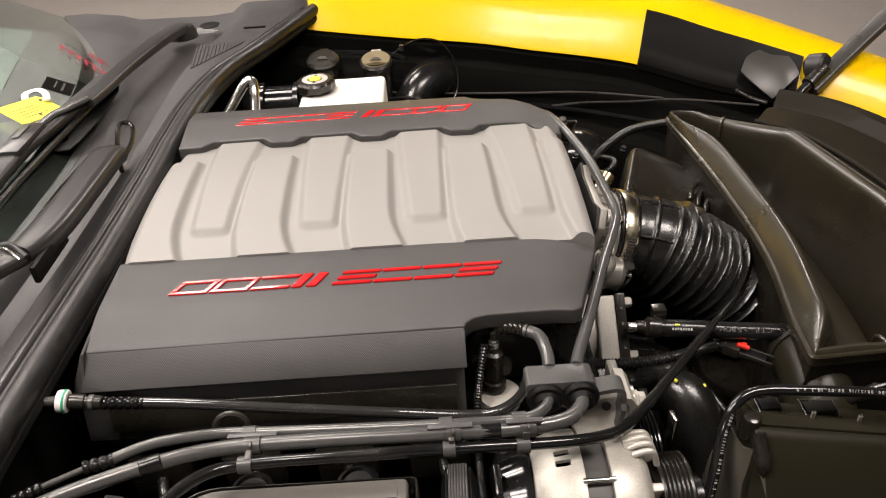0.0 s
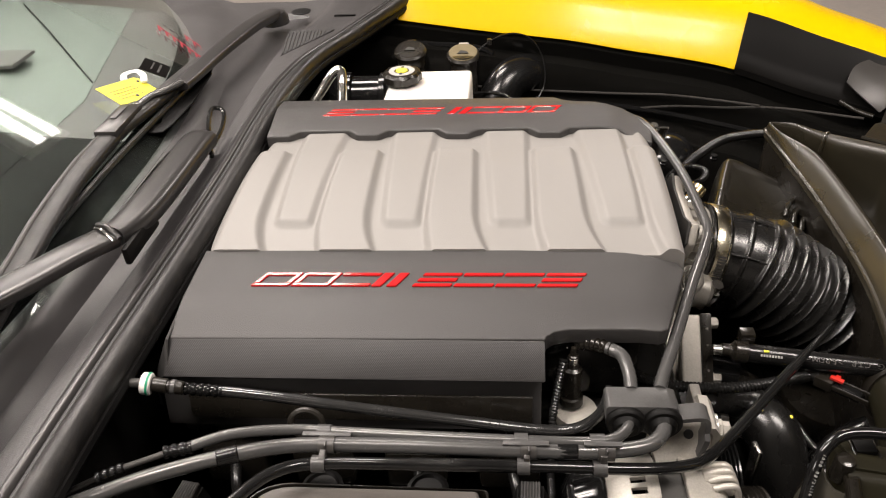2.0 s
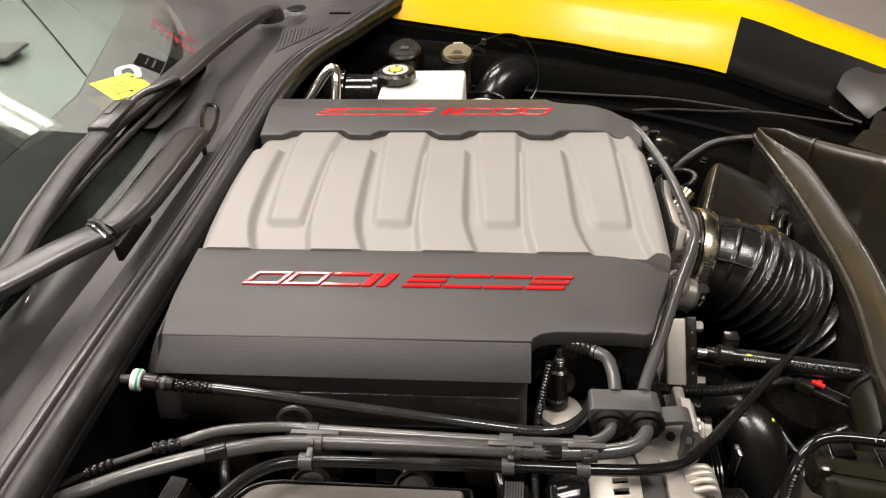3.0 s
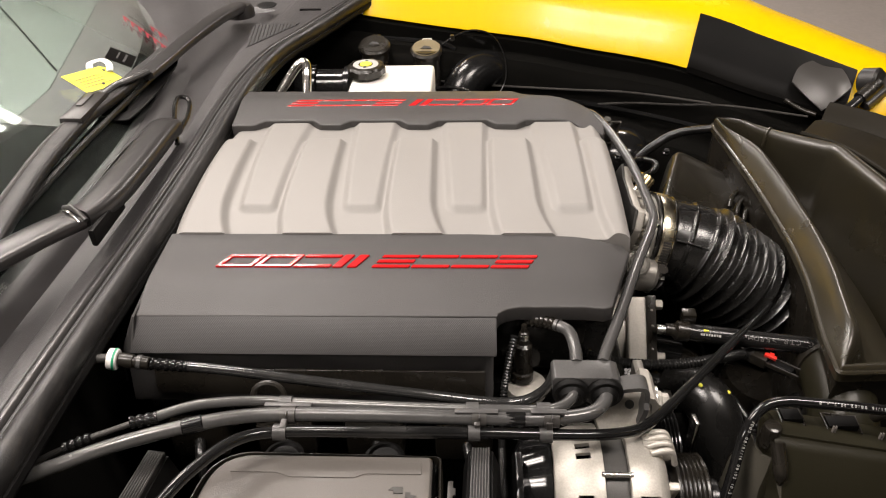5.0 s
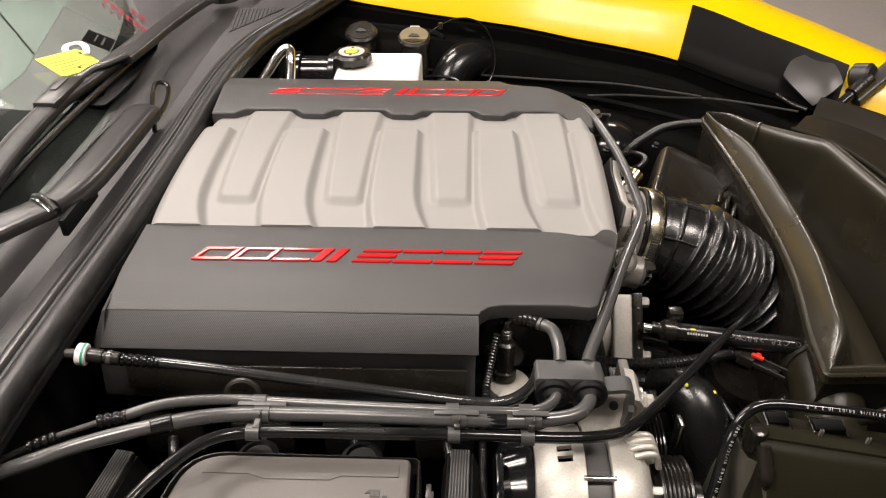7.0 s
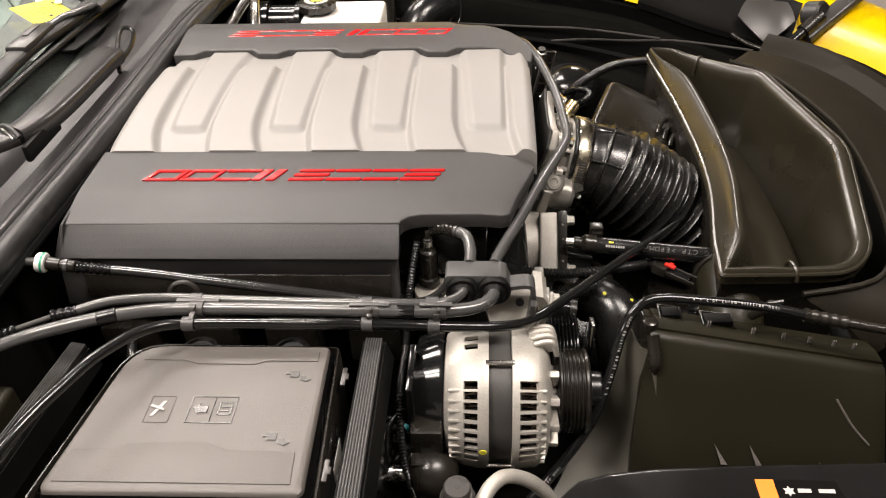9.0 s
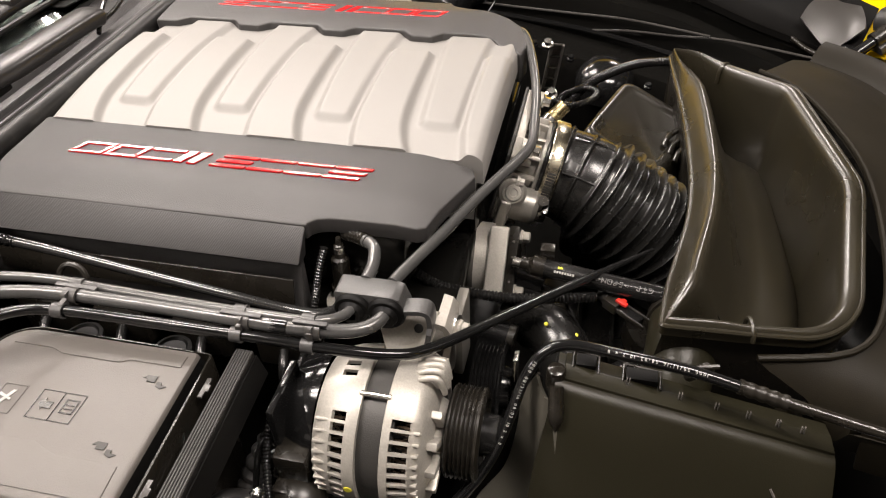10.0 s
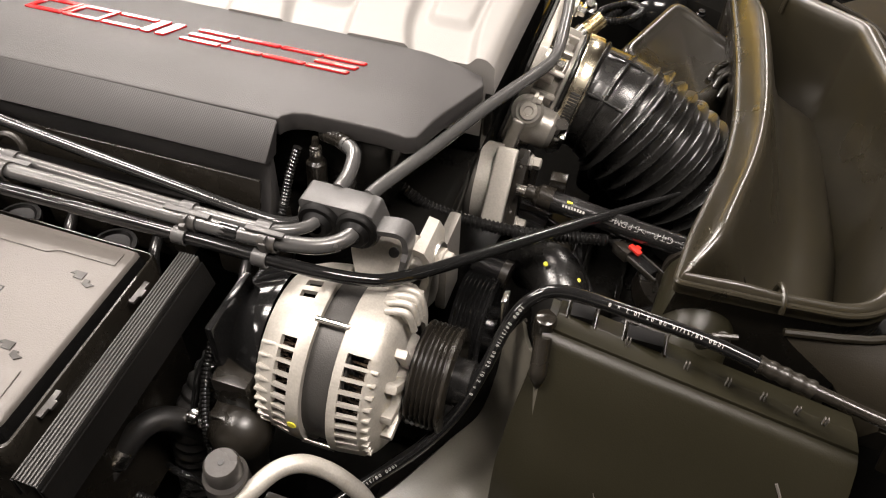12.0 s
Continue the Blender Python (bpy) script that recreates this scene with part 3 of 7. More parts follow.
part("joint_pin", tube(B(), [(-0.302, -0.151, 0.889), (-0.2885, -0.161, 0.8945), (-0.2740, -0.171, 0.889)], 0.0016, 8, 4), M_STEEL, wn)
part("hinge_cheek", box(B(), -0.268, -0.262, -0.175, -0.105, 0.864, 0.882, 0.002), M_DEEP, wn)
part("washer_tube", tube(B(), [(-0.301, 0.062, 0.862), (-0.3045, 0.03, 0.870), (-0.3025, -0.04, 0.874), (-0.298, -0.11, 0.878), (-0.297, -0.135, 0.882)], 0.0024, 8), M_HOSE, wn)
part("hose_loop", tube(B(), [(-0.266, 0.070, 0.862), (-0.266, 0.11, 0.866), (-0.274, 0.144, 0.873), (-0.286, 0.138, 0.878), (-0.279, 0.10, 0.870), (-0.266, 0.06, 0.852)], 0.003, 8), M_HOSE, wn)
wf = thing("wiper_arm", (-0.36, 0.3, 0.86), "black wiper arm and blade resting on the windshield", "wiper", "wipers")
part("arm", tube(B(), [(-0.322, 0.562, 0.862), (-0.332, 0.48, 0.871), (-0.344, 0.36, 0.876), (-0.351, 0.26, 0.878), (-0.355, 0.212, 0.879)], lambda s: 0.0165 - 0.005 * s, 24, 6, flat=0.5, square=0.5), M_WIPER, wf)
part("spindle_cap", lathe(B(), [(0, 0.026), (0.012, 0.025), (0.02, 0.02), (0.023, 0)], (-0.322, 0.568, 0.845), (0, 0, 1), 20), M_WIPER, wf)
part("neck", tube(B(), [(-0.353, 0.215, 0.884), (-0.365, 0.182, 0.886), (-0.378, 0.160, 0.886), (-0.388, 0.10, 0.884)], 0.006, 10, 6, flat=0.7), M_TUBE, wf)
part("blade_cover", tube(B(), [(-0.366, 0.32, 0.872), (-0.371, 0.24, 0.874), (-0.379, 0.14, 0.877), (-0.387, 0.080, 0.878), (-0.386, 0.0, 0.877), (-0.380, -0.06, 0.877), (-0.368, -0.13, 0.878), (-0.3535, -0.20, 0.879), (-0.315, -0.40, 0.881)], lambda s: 0.0140 - 0.003 * abs(s - 0.4), 20, 6, flat=0.55, square=0.7), M_RUBBER, wf)
# paler tube paints the lit upper bevel of the blade
part("lit_bevel", tube(B(), [(-0.396, 0.055, 0.882), (-0.396, 0.0, 0.882), (-0.390, -0.06, 0.882), (-0.379, -0.13, 0.883), (-0.364, -0.20, 0.884), (-0.326, -0.40, 0.886)], 0.0036, 10, 6), M_FLAP, wf)
part("blade_joint", box(B(), -0.402, -0.374, 0.055, 0.135, 0.880, 0.890, 0.003), M_WIPER, wf)
part("joint_plate", box(B(), -0.396, -0.388, 0.090, 0.125, 0.8902, 0.8915, 0.0005), M_CLIP, wf)
part("rubber_edge", tube(B(), [(-0.352, 0.32, 0.864), (-0.364, 0.14, 0.866), (-0.368, -0.05, 0.867), (-0.358, -0.44, 0.868)], 0.004, 8), M_RUBBER, wf)

tag = thing("paper_tag", (-0.415, 0.187, 0.88), "bright yellow paper tag tied under the wiper", "tag")
tm = Matrix.Translation((-0.409, 0.177, 0.8890)) @ Matrix.Rotation(radians(21), 4, "Y") @ Matrix.Rotation(radians(66), 4, "Z") @ Matrix.Scale(0.88, 4, (1, 0, 0)) @ Matrix.Scale(1.05, 4, (0, 1, 0))
part("sheet", prism(B(), [(-0.039, -0.022), (0.033, -0.022), (0.039, -0.015), (0.039, 0.015), (0.033, 0.022), (-0.039, 0.022)], 0.0008, tm), M_TAG, tag)
for k in range(4):
    part("print_line", prism(B(), [(-0.03, -0.012 + 0.006 * k), (0.018 - 0.006 * (k % 2), -0.012 + 0.006 * k), (0.018 - 0.006 * (k % 2), -0.0112 + 0.006 * k), (-0.03, -0.0112 + 0.006 * k)], 0.0003, tm @ Matrix.Translation((0, 0, 0.0009))), M_TAN, tag)
part("punch_mark", lathe(B(), [(0, 0.0025), (0.0004, 0.002), (0.0004, 0)], tm @ Vector((0.0, -0.014, 0.0012)), (0.35, 0, 0.9), 10), M_DARKINK, tag)
part("punch_mark", lathe(B(), [(0, 0.0025), (0.0004, 0.002), (0.0004, 0)], tm @ Vector((0.030, 0.012, 0.0012)), (0.35, 0, 0.9), 10), M_DARKINK, tag)
part("white_strap", tube(B(), [(-0.400, 0.205, 0.890), (-0.408, 0.222, 0.893), (-0.424, 0.236, 0.893), (-0.434, 0.222, 0.894), (-0.428, 0.206, 0.892)], 0.0045, 8, flat=0.35), M_PAPER, tag)
inspect = thing("window_sticker", (-0.4, 0.27, 0.87), "small dark sticker on the windshield glass", "sticker")


def glass_patch(y0, y1, f0, f1, lift=0.0045, slant=0.0):
    return skin(B(), [[glass_pt(y0 + (y1 - y0) * i / 4, f + slant * i / 4, lift) for i in range(5)] for f in (f0, (f0 + f1) / 2, f1)], thick=0.0006)


part("patch", glass_patch(0.272, 0.318, 0.050, 0.092), M_VINYL, inspect)
part("print_line", glass_patch(0.280, 0.310, 0.062, 0.0655, 0.0055), M_CLIP, inspect)
part("print_line", glass_patch(0.284, 0.310, 0.074, 0.0765, 0.0055), M_CLIP, inspect)
sign = thing("window_lettering", (-0.42, 0.42, 0.86), "two rows of red bars printed on the windshield", "lettering")


def glass_bar(p, along, up):
    """A printed parallelogram on the glass, in the glass's own (y, f)."""
    return skin(B(), [[glass_pt(p[0] + along[0] * i / 3 + up[0] * j, p[1] + along[1] * i / 3 + up[1] * j, 0.0048) for i in range(4)] for j in (0.0, 0.5, 1.0)], thick=0.0005)


STEP, TALL = (-0.0140, -0.0140), (-0.026, -0.0045)
for y, f, count in ((0.490, 0.090, 6), (0.492, 0.040, 3)):
    for k in range(count):
        p = (y + STEP[0] * k, f + STEP[1] * k)
        part("bar", glass_bar(p, (STEP[0] * 0.34, STEP[1] * 0.34), TALL), M_LETTER, sign)
        part("bar", glass_bar((p[0] + STEP[0] * 0.36, p[1] + STEP[1] * 0.36), (STEP[0] * 0.5, STEP[1] * 0.5), (TALL[0] * 0.3, TALL[1] * 0.3)), M_LETTER, sign)
for k in range(4):
    part("bar", glass_bar((0.508 - 0.012 * k, 0.080 - 0.012 * k), (-0.009, -0.009), (-0.008, -0.001)), M_DARKINK, sign)

# ---- engine cover ----
cover = thing("engine_cover", (0, 0, 0.76), "grey and black plastic engine cover with red badges", "engine cover")


def rounded(x, y, x0, x1, y0, y1, r, soft):
    """1 inside a rounded rectangle, fading to 0 over its soft edge."""
    dx = max(x0 + r - x, x - x1 + r, 0.0)
    dy = max(y0 + r - y, y - y1 + r, 0.0)
    d = math.hypot(dx, dy) - r
    return 1 - ease(d, -soft, soft * 0.35)


def manifold_z(x, y):
    z = 0.8440 + 0.011 * (1 - (y / 0.13) ** 2)
    z -= 0.007 * max(0.0, (x - 0.246) / 0.011) ** 2 + 0.010 * max(0.0, (-0.195 - x) / 0.0145) ** 2
    far = near = 0.0
    for k in range(-1, 5):
        o = 0.1113 * k
        s = (y + 0.087) / 0.2
        if k >= 0:
            far = max(far, rounded(x, y, -0.150 - 0.014 * s + o, -0.1080 + 0.001 * s + o, -0.092, 0.3, 0.010, 0.008))
        s = (y + 0.128) / 0.19
        bend = 0.012 * max(0, (-0.07 - y) / 0.06) ** 2
        near = max(near, rounded(x, y, -0.106 - 0.001 * s + o + bend * 0.6, -0.0497 - 0.006 * s + o + bend, -0.5, 0.064, 0.007, 0.0075))
    return z + 0.0060 * far + 0.0078 * near


NX, NY = 270, 140
bm = B()
grid = [[bm.verts.new((-0.2095 + 0.4665 * i / NX, -0.132 + 0.264 * j / NY, 0)) for j in range(NY + 1)] for i in range(NX + 1)]
for rowv in grid:
    for v in rowv:
        v.co.z = manifold_z(v.co.x, v.co.y)
for i in range(NX):
    for j in range(NY):
        bm.faces.new((grid[i][j], grid[i + 1][j], grid[i + 1][j + 1], grid[i][j + 1]))
edge = [e for e in bm.edges if e.is_boundary]
ret = bmesh.ops.extrude_edge_only(bm, edges=edge)
for v in [q for q in ret["geom"] if isinstance(q, bmesh.types.BMVert)]:
    v.co.z = 0.820 if v.co.x > 0.25 else 0.775
    v.co.x += 0.001 if v.co.x > 0.25 else (-0.008 if v.co.x < -0.2 else 0)
part("intake_manifold", bm, M_GREY, cover, "light grey painted manifold with raised runners", 60)

bm = prism(B(), [(-0.2085, -0.1305), (0.10, -0.1305), (0.185, -0.1335), (0.249, -0.138), (0.2535, -0.150), (0.226, -0.232), (0.218, -0.2365), (0.142, -0.2370), (0.130, -0.2395), (0.1235, -0.2440), (0.1225, -0.2475), (-0.2045, -0.2495)], 0.016, Matrix.Translation((0, 0, 0.8335)), 0.0035, 3)
for c in (-0.150, -0.170, -0.185, -0.200, -0.212, -0.224, -0.236, -0.244):
    bmesh.ops.bisect_plane(bm, geom=bm.verts[:] + bm.edges[:] + bm.faces[:], plane_co=(0, c, 0), plane_no=(0, 1, 0))
for c in (0.12, 0.20, 0.215, 0.23, 0.242):
    bmesh.ops.bisect_plane(bm, geom=bm.verts[:] + bm.edges[:] + bm.faces[:], plane_co=(c, 0, 0), plane_no=(1, 0, 0))
for v in bm.verts:
    if v.co.z > 0.83:
        v.co.z += -0.010 * ease(-v.co.y, 0.20, 0.262) - 0.010 * ease(v.co.x, 0.2, 0.26)
near = part("side_panel", bm, M_BLACK, cover, "textured black side panel")
part("end_face", skin(B(), [[(-0.2075, -0.134, 0.8475), (-0.206, -0.20, 0.8475), (-0.2045, -0.254, 0.843), (-0.2045, -0.272, 0.818)], [(-0.224, -0.130, 0.818), (-0.223, -0.20, 0.815), (-0.2215, -0.255, 0.808), (-0.2205, -0.266, 0.80)], [(-0.226, -0.130, 0.77), (-0.226, -0.20, 0.77), (-0.226, -0.255, 0.77), (-0.226, -0.262, 0.77)]], thick=0.002), M_BLACK, cover, "sloping end face of the side panel")


def sweep_x(poly, x0, x1, bev=0.0, drop=0.0):
    """A section in (y, z) run along x."""
    m = Matrix(((0, 0, 1, x0), (1, 0, 0, 0), (0, 1, 0, 0), (0, 0, 0, 1)))
    bm = prism(B(), poly, x1 - x0, m, bev)
    for v in bm.verts:
        v.co.z -= drop * (v.co.x - x0)
    return bm


part("lip", sweep_x([(-0.2482, 0.8405), (-0.2745, 0.8180), (-0.2705, 0.8145), (-0.2565, 0.8145)], -0.205, 0.122, 0.0015), M_WOVEN, cover, "angled lower lip with a fine woven grain")
# black blocks added so that the gaps under the cover read dark
part("dark_core", box(B(), -0.20, 0.250, -0.128, 0.125, 0.753, 0.838, 0.006), M_BAY, cover)
part("dark_filler", box(B(), -0.205, 0.205, -0.232, -0.136, 0.76, 0.8285, 0.006), M_BAY, cover)
part("lower_skirt", sweep_x([(-0.2570, 0.8155), (-0.2620, 0.8145), (-0.2760, 0.760), (-0.2570, 0.750)], -0.215, 0.1195, 0.002), M_BLACK, cover)
part("skirt_band", sweep_x([(-0.2690, 0.7960), (-0.2712, 0.7955), (-0.2775, 0.7710), (-0.2752, 0.7710)], -0.19, 0.112, 0.0008), M_SATIN, cover)

wave = []
for k in range(4):
    o = 0.1113 * k
    wave += [(-0.180 + o, 0.1035), (-0.169 + o, 0.1165), (-0.107 + o, 0.1175), (-0.096 + o, 0.1045)]
poly = [(-0.2095, 0.1025)] + wave[:-1] + [(0.232, 0.110), (0.262, 0.098), (0.266, 0.128), (0.252, 0.172), (0.236, 0.185), (0.180, 0.196), (0.163, 0.205), (0.152, 0.222), (-0.222, 0.228)]
bm = prism(B(), poly, 0.05, Matrix.Translation((0, 0, 0.806)), 0.003, 3)
for c in (0.14, 0.16, 0.18, 0.195, 0.205, 0.215):
    bmesh.ops.bisect_plane(bm, geom=bm.verts[:] + bm.edges[:] + bm.faces[:], plane_co=(0, c, 0), plane_no=(0, 1, 0))
for c in (0.20, 0.215, 0.23, 0.245):
    bmesh.ops.bisect_plane(bm, geom=bm.verts[:] + bm.edges[:] + bm.faces[:], plane_co=(c, 0, 0), plane_no=(1, 0, 0))
for v in bm.verts:
    if v.co.z > 0.83:
        v.co.z -= 0.012 * ease(v.co.x, 0.2, 0.26) + 0.008 * ease(v.co.y, 0.18, 0.23)
far = part("side_panel", bm, M_BLACK, cover, "black far side panel with a scalloped edge")


def badge(parent, m, length, height):
    """Eight slanted plain bars and frames in a row, glossy red with a thin rim."""
    w = length / 8
    sl = height * 0.55
    for k in range(8):
        x0, x1 = k * w + 0.0012, (k + 1) * w - 0.0012
        t = 0.19
        if k in (0, 1):
            bars = [(x0, x1, 1 - t, 1.0), (x0, x1, 0.0, t), (x0, x0 + 0.0045, t, 1 - t), (x1 - 0.0045, x1, t, 1 - t)]
        elif k == 3:
            bars = [(x0, x0 + 0.009, 0.0, 1.0), (x0 + 0.014, x0 + 0.023, 0.0, 1.0)]
        elif k in (2, 5, 6):
            bars = [(x0, x1, 1 - t, 1.0), (x0, x1, 0.0, t)]
        else:
            bars = [(x0, x1, 1 - t, 1.0), (x0, x1, 0.39, 0.61), (x0, x1, 0.0, t)]
        bm = B()
        for a, b, lo, hi in bars:
            sx = lambda q: sl * q
            prism(bm, [(a + sx(lo), lo * height), (b + sx(lo), lo * height), (b + sx(hi), hi * height), (a + sx(hi), hi * height)], 0.0022, m, 0.0004, 1)
        part("badge_piece", bm, M_RED, parent, "raised glossy red badge piece")


badge(near, Matrix.Translation((-0.147, -0.1885, 0.8490)), 0.300, 0.0195)
badge(far, Matrix.Translation((0.160, 0.1785, 0.8545)) @ Matrix.Rotation(math.pi, 4, "Z") , 0.300, 0.0195)

# ---- lines that cross in front of the engine cover ----
fl = thing("fuel_line", (0, -0.29, 0.79), "black hose with a quick connector and a white green-banded ring", "hose")
part("hose", tube(B(), [(-0.150, -0.289, 0.817), (-0.11, -0.289, 0.812), (-0.043, -0.290, 0.802), (0.054, -0.290, 0.787), (0.115, -0.289, 0.777), (0.146, -0.290, 0.780), (0.166, -0.289, 0.797), (0.174, -0.282, 0.82)], 0.0047, 14), M_FUEL, fl)
part("sleeve", tube(B(), [(-0.178, -0.2915, 0.822), (-0.148, -0.289, 0.8165)], 0.0050, 14, 2, ripple=0.0007, pitch=0.006), M_GLOSS, fl, "ribbed crimp sleeve")
part("connector", lathe(B(), [(0.0, 0.0040), (0.0, 0.0062), (0.002, 0.0066), (0.012, 0.0062), (0.0125, 0.0050), (0.0145, 0.0050), (0.0150, 0.0060), (0.025, 0.0056), (0.026, 0.0046)], (-0.2045, -0.2931, 0.8279), (1, 0.05, -0.2), 18), M_SATIN, fl)
part("connector_collar", lathe(B(), [(0.0155, 0.0058), (0.0160, 0.0064), (0.0190, 0.0064), (0.0195, 0.0058)], (-0.2045, -0.2931, 0.8279), (1, 0.05, -0.2), 18), M_TUBE, fl)
ring = part("lock_ring", lathe(B(), [(-0.0042, 0.0), (-0.0042, 0.0086), (-0.0034, 0.0092), (0.0030, 0.0094), (0.0038, 0.0088), (0.0042, 0.0)], (-0.2085, -0.2935, 0.829), (1, 0.05, -0.2), 24), M_WHITE, fl, "white plastic lock ring")
part("band", lathe(B(), [(-0.0012, 0.0091), (-0.0008, 0.0098), (0.0008, 0.0098), (0.0012, 0.0091)], (-0.2070, -0.2934, 0.8287), (1, 0.05, -0.2), 22), M_GREEN, ring, "green band")
part("pipe_stub", tube(B(), [(-0.246, -0.2965, 0.832), (-0.213, -0.2937, 0.830)], 0.0042, 12, 3), M_DARKSTEEL, fl)

l2 = thing("coolant_line", (0, -0.34, 0.82), "thin dark metal line with crimped hose ends", "metal line", "engine lines")
part("hose", tube(B(), [(-0.152, -0.360, 0.829), (-0.12, -0.345, 0.829), (-0.075, -0.334, 0.823), (-0.03, -0.334, 0.821), (0.06, -0.339, 0.823), (0.125, -0.343, 0.826), (0.162, -0.340, 0.824), (0.180, -0.326, 0.820), (0.187, -0.306, 0.818)], 0.0044, 14), M_TUBE, l2)
part("crimp", tube(B(), [(-0.166, -0.3635, 0.8285), (-0.146, -0.3585, 0.8295)], 0.0049, 12, 2, ripple=0.0007, pitch=0.006), M_GLOSS, l2)
part("bare_pipe", tube(B(), [(-0.20, -0.373, 0.82), (-0.162, -0.3625, 0.8285)], 0.0026, 10, 2), M_DARKSTEEL, l2)
part("crimp", tube(B(), [(-0.217, -0.378, 0.815), (-0.196, -0.372, 0.821)], 0.0042, 12, 2, ripple=0.0006, pitch=0.006), M_GLOSS, l2)
part("bare_pipe", tube(B(), [(-0.262, -0.39, 0.797), (-0.214, -0.377, 0.816)], 0.0026, 10, 2), M_DARKSTEEL, l2)

l3 = thing("vapour_line", (0, -0.35, 0.82), "smooth dark grey metal line", "metal line", "engine lines")
for x, y, z in ((-0.115, -0.368, 0.832), (0.135, -0.348, 0.8218)):
    part("ferrule", lathe(B(), [(-0.008, 0.0058), (-0.007, 0.0066), (0.007, 0.0066), (0.008, 0.0058)], (x, y, z), (1, 0.38 if x < 0 else 0, 0), 16), M_GLOSS, l3)
part("pipe", tube(B(), [(-0.265, -0.412, 0.805), (-0.21, -0.40, 0.822), (-0.165, -0.386, 0.831), (-0.115, -0.368, 0.832), (-0.07, -0.352, 0.826), (0.0, -0.3475, 0.823), (0.105, -0.349, 0.823), (0.156, -0.347, 0.821), (0.192, -0.339, 0.818), (0.208, -0.325, 0.817), (0.2125, -0.306, 0.818)], 0.0058, 14), M_TUBE, l3)
l4 = thing("vacuum_line", (0.1, -0.35, 0.8), "long bent glossy black metal line over the fuse box", "metal line", "engine lines")
part("sleeve", tube(B(), [(0.02, -0.361, 0.819), (0.106, -0.358, 0.816)], 0.0050, 14, 2), M_HOSE, l4)
part("pipe", tube(B(), [(-0.17, -0.60, 0.80), (-0.138, -0.505, 0.832), (-0.112, -0.44, 0.838), (-0.096, -0.407, 0.836), (-0.078, -0.378, 0.828), (-0.049, -0.364, 0.821), (0.02, -0.361, 0.819), (0.106, -0.358, 0.816), (0.19, -0.350, 0.806), (0.228, -0.339, 0.798), (0.246, -0.326, 0.793), (0.27, -0.300, 0.787), (0.34, -0.212, 0.765), (0.428, -0.102, 0.737)], lambda s: 0.0046 - 0.0026 * ease(s, 0.93, 1.0), 14), M_GLOSS, l4)


def cuff(x, y, z, half, r):
    return lathe(B(), [(-half, r), (-half, r + 0.0013), (half, r + 0.0013), (half, r)], (x, y, z), (1, 0, 0), 18)


def line_clip(x, half, upper, middle, lower, arm):
    """A clip with one cuff on each line and a flat arm between the upper two."""
    t = thing("line_clip", (x, -0.35, 0.83), "small grey plastic clip joining the lines", "clip", "line clips")
    part("upper_cuff", cuff(x - half * 0.6, upper[0], upper[1], half * 0.9, 0.0045), M_CLIP, t)
    part("saddle", cuff(x + half * 0.4, middle[0], middle[1], half, 0.0059), M_FLAP, t)
    part("saddle_rib", box(B(), x + half * 0.3, x + half * 0.5, middle[0] - 0.007, middle[0] - 0.002, middle[1] + 0.004, middle[1] + 0.0078, 0.0003), M_CLIP, t)
    part("lower_tab", cuff(x - half * 0.3, lower[0], lower[1], half * 0.85, 0.0051), M_CLIP, t)
    part("web", box(B(), x - half * 0.3, x + half * 0.5, lower[0] - 0.001, middle[0], lower[1], middle[1] + 0.003, 0.0008), M_FLAP, t)
    part("arm", box(B(), x - arm, x + arm, upper[0] - 0.0085, upper[0] - 0.0040, upper[1] + 0.0035, upper[1] + 0.0056, 0.0008), M_CLIP, t)


line_clip(-0.047, 0.0060, (-0.334, 0.8212), (-0.3498, 0.8245), (-0.3640, 0.8207), 0.019)
line_clip(0.1045, 0.0055, (-0.342, 0.8252), (-0.349, 0.8230), (-0.3580, 0.8161), 0.017)
line_clip(0.161, 0.0060, (-0.3405, 0.8243), (-0.3465, 0.8207), (-0.3535, 0.8100), 0.014)
pc = thing("p_clamp", (-0.070, -0.31, 0.8), "round black rubber-lined clamp behind the lines", "clamp")
part("loop", tube(B(), [(-0.070 + 0.013 * math.cos(a), -0.318 + 0.004 * math.sin(a), 0.812 + 0.011 * math.sin(a)) for a in [2 * math.pi * k / 12 for k in range(13)]], 0.0028, 8, 2), M_SATIN, pc)

blk = thing("line_bracket", (0.195, -0.3, 0.79), "grey rubber block holding two lines", "bracket")
sec = [(0.1668, 0.8262), (0.1690, 0.8290), (0.2160, 0.8290), (0.2215, 0.8270)]
sec += [(0.2105 + 0.0158 * math.cos(a), 0.8110 + 0.0158 * math.sin(a)) for a in [0.55 - 0.34 * k for k in range(8)]]
sec += [(0.1965, 0.8010)] + [(0.1825 + 0.0150 * math.cos(a), 0.8110 + 0.0150 * math.sin(a)) for a in [-0.75 - 0.34 * k for k in range(7)]]
part("block", prism(B(), sec, 0.0215, Matrix(((1, 0, 0, 0), (0, 0, -1, -0.2885), (0, 1, 0, 0), (0, 0, 0, 1))), 0.0012, 2), M_CLIP, blk)
for gx in (0.1825, 0.2105):
    part("grommet", lathe(B(), [(-0.002, 0.0140), (0.001, 0.0154), (0.0040, 0.0154), (0.0058, 0.0140), (0.0060, 0.0110), (0.0085, 0.0100), (0.0105, 0.0088), (0.0105, 0.0050)], (gx, -0.3095, 0.8138), (0, -1, 0), 28), M_DEEP, blk, "round black rubber grommet")

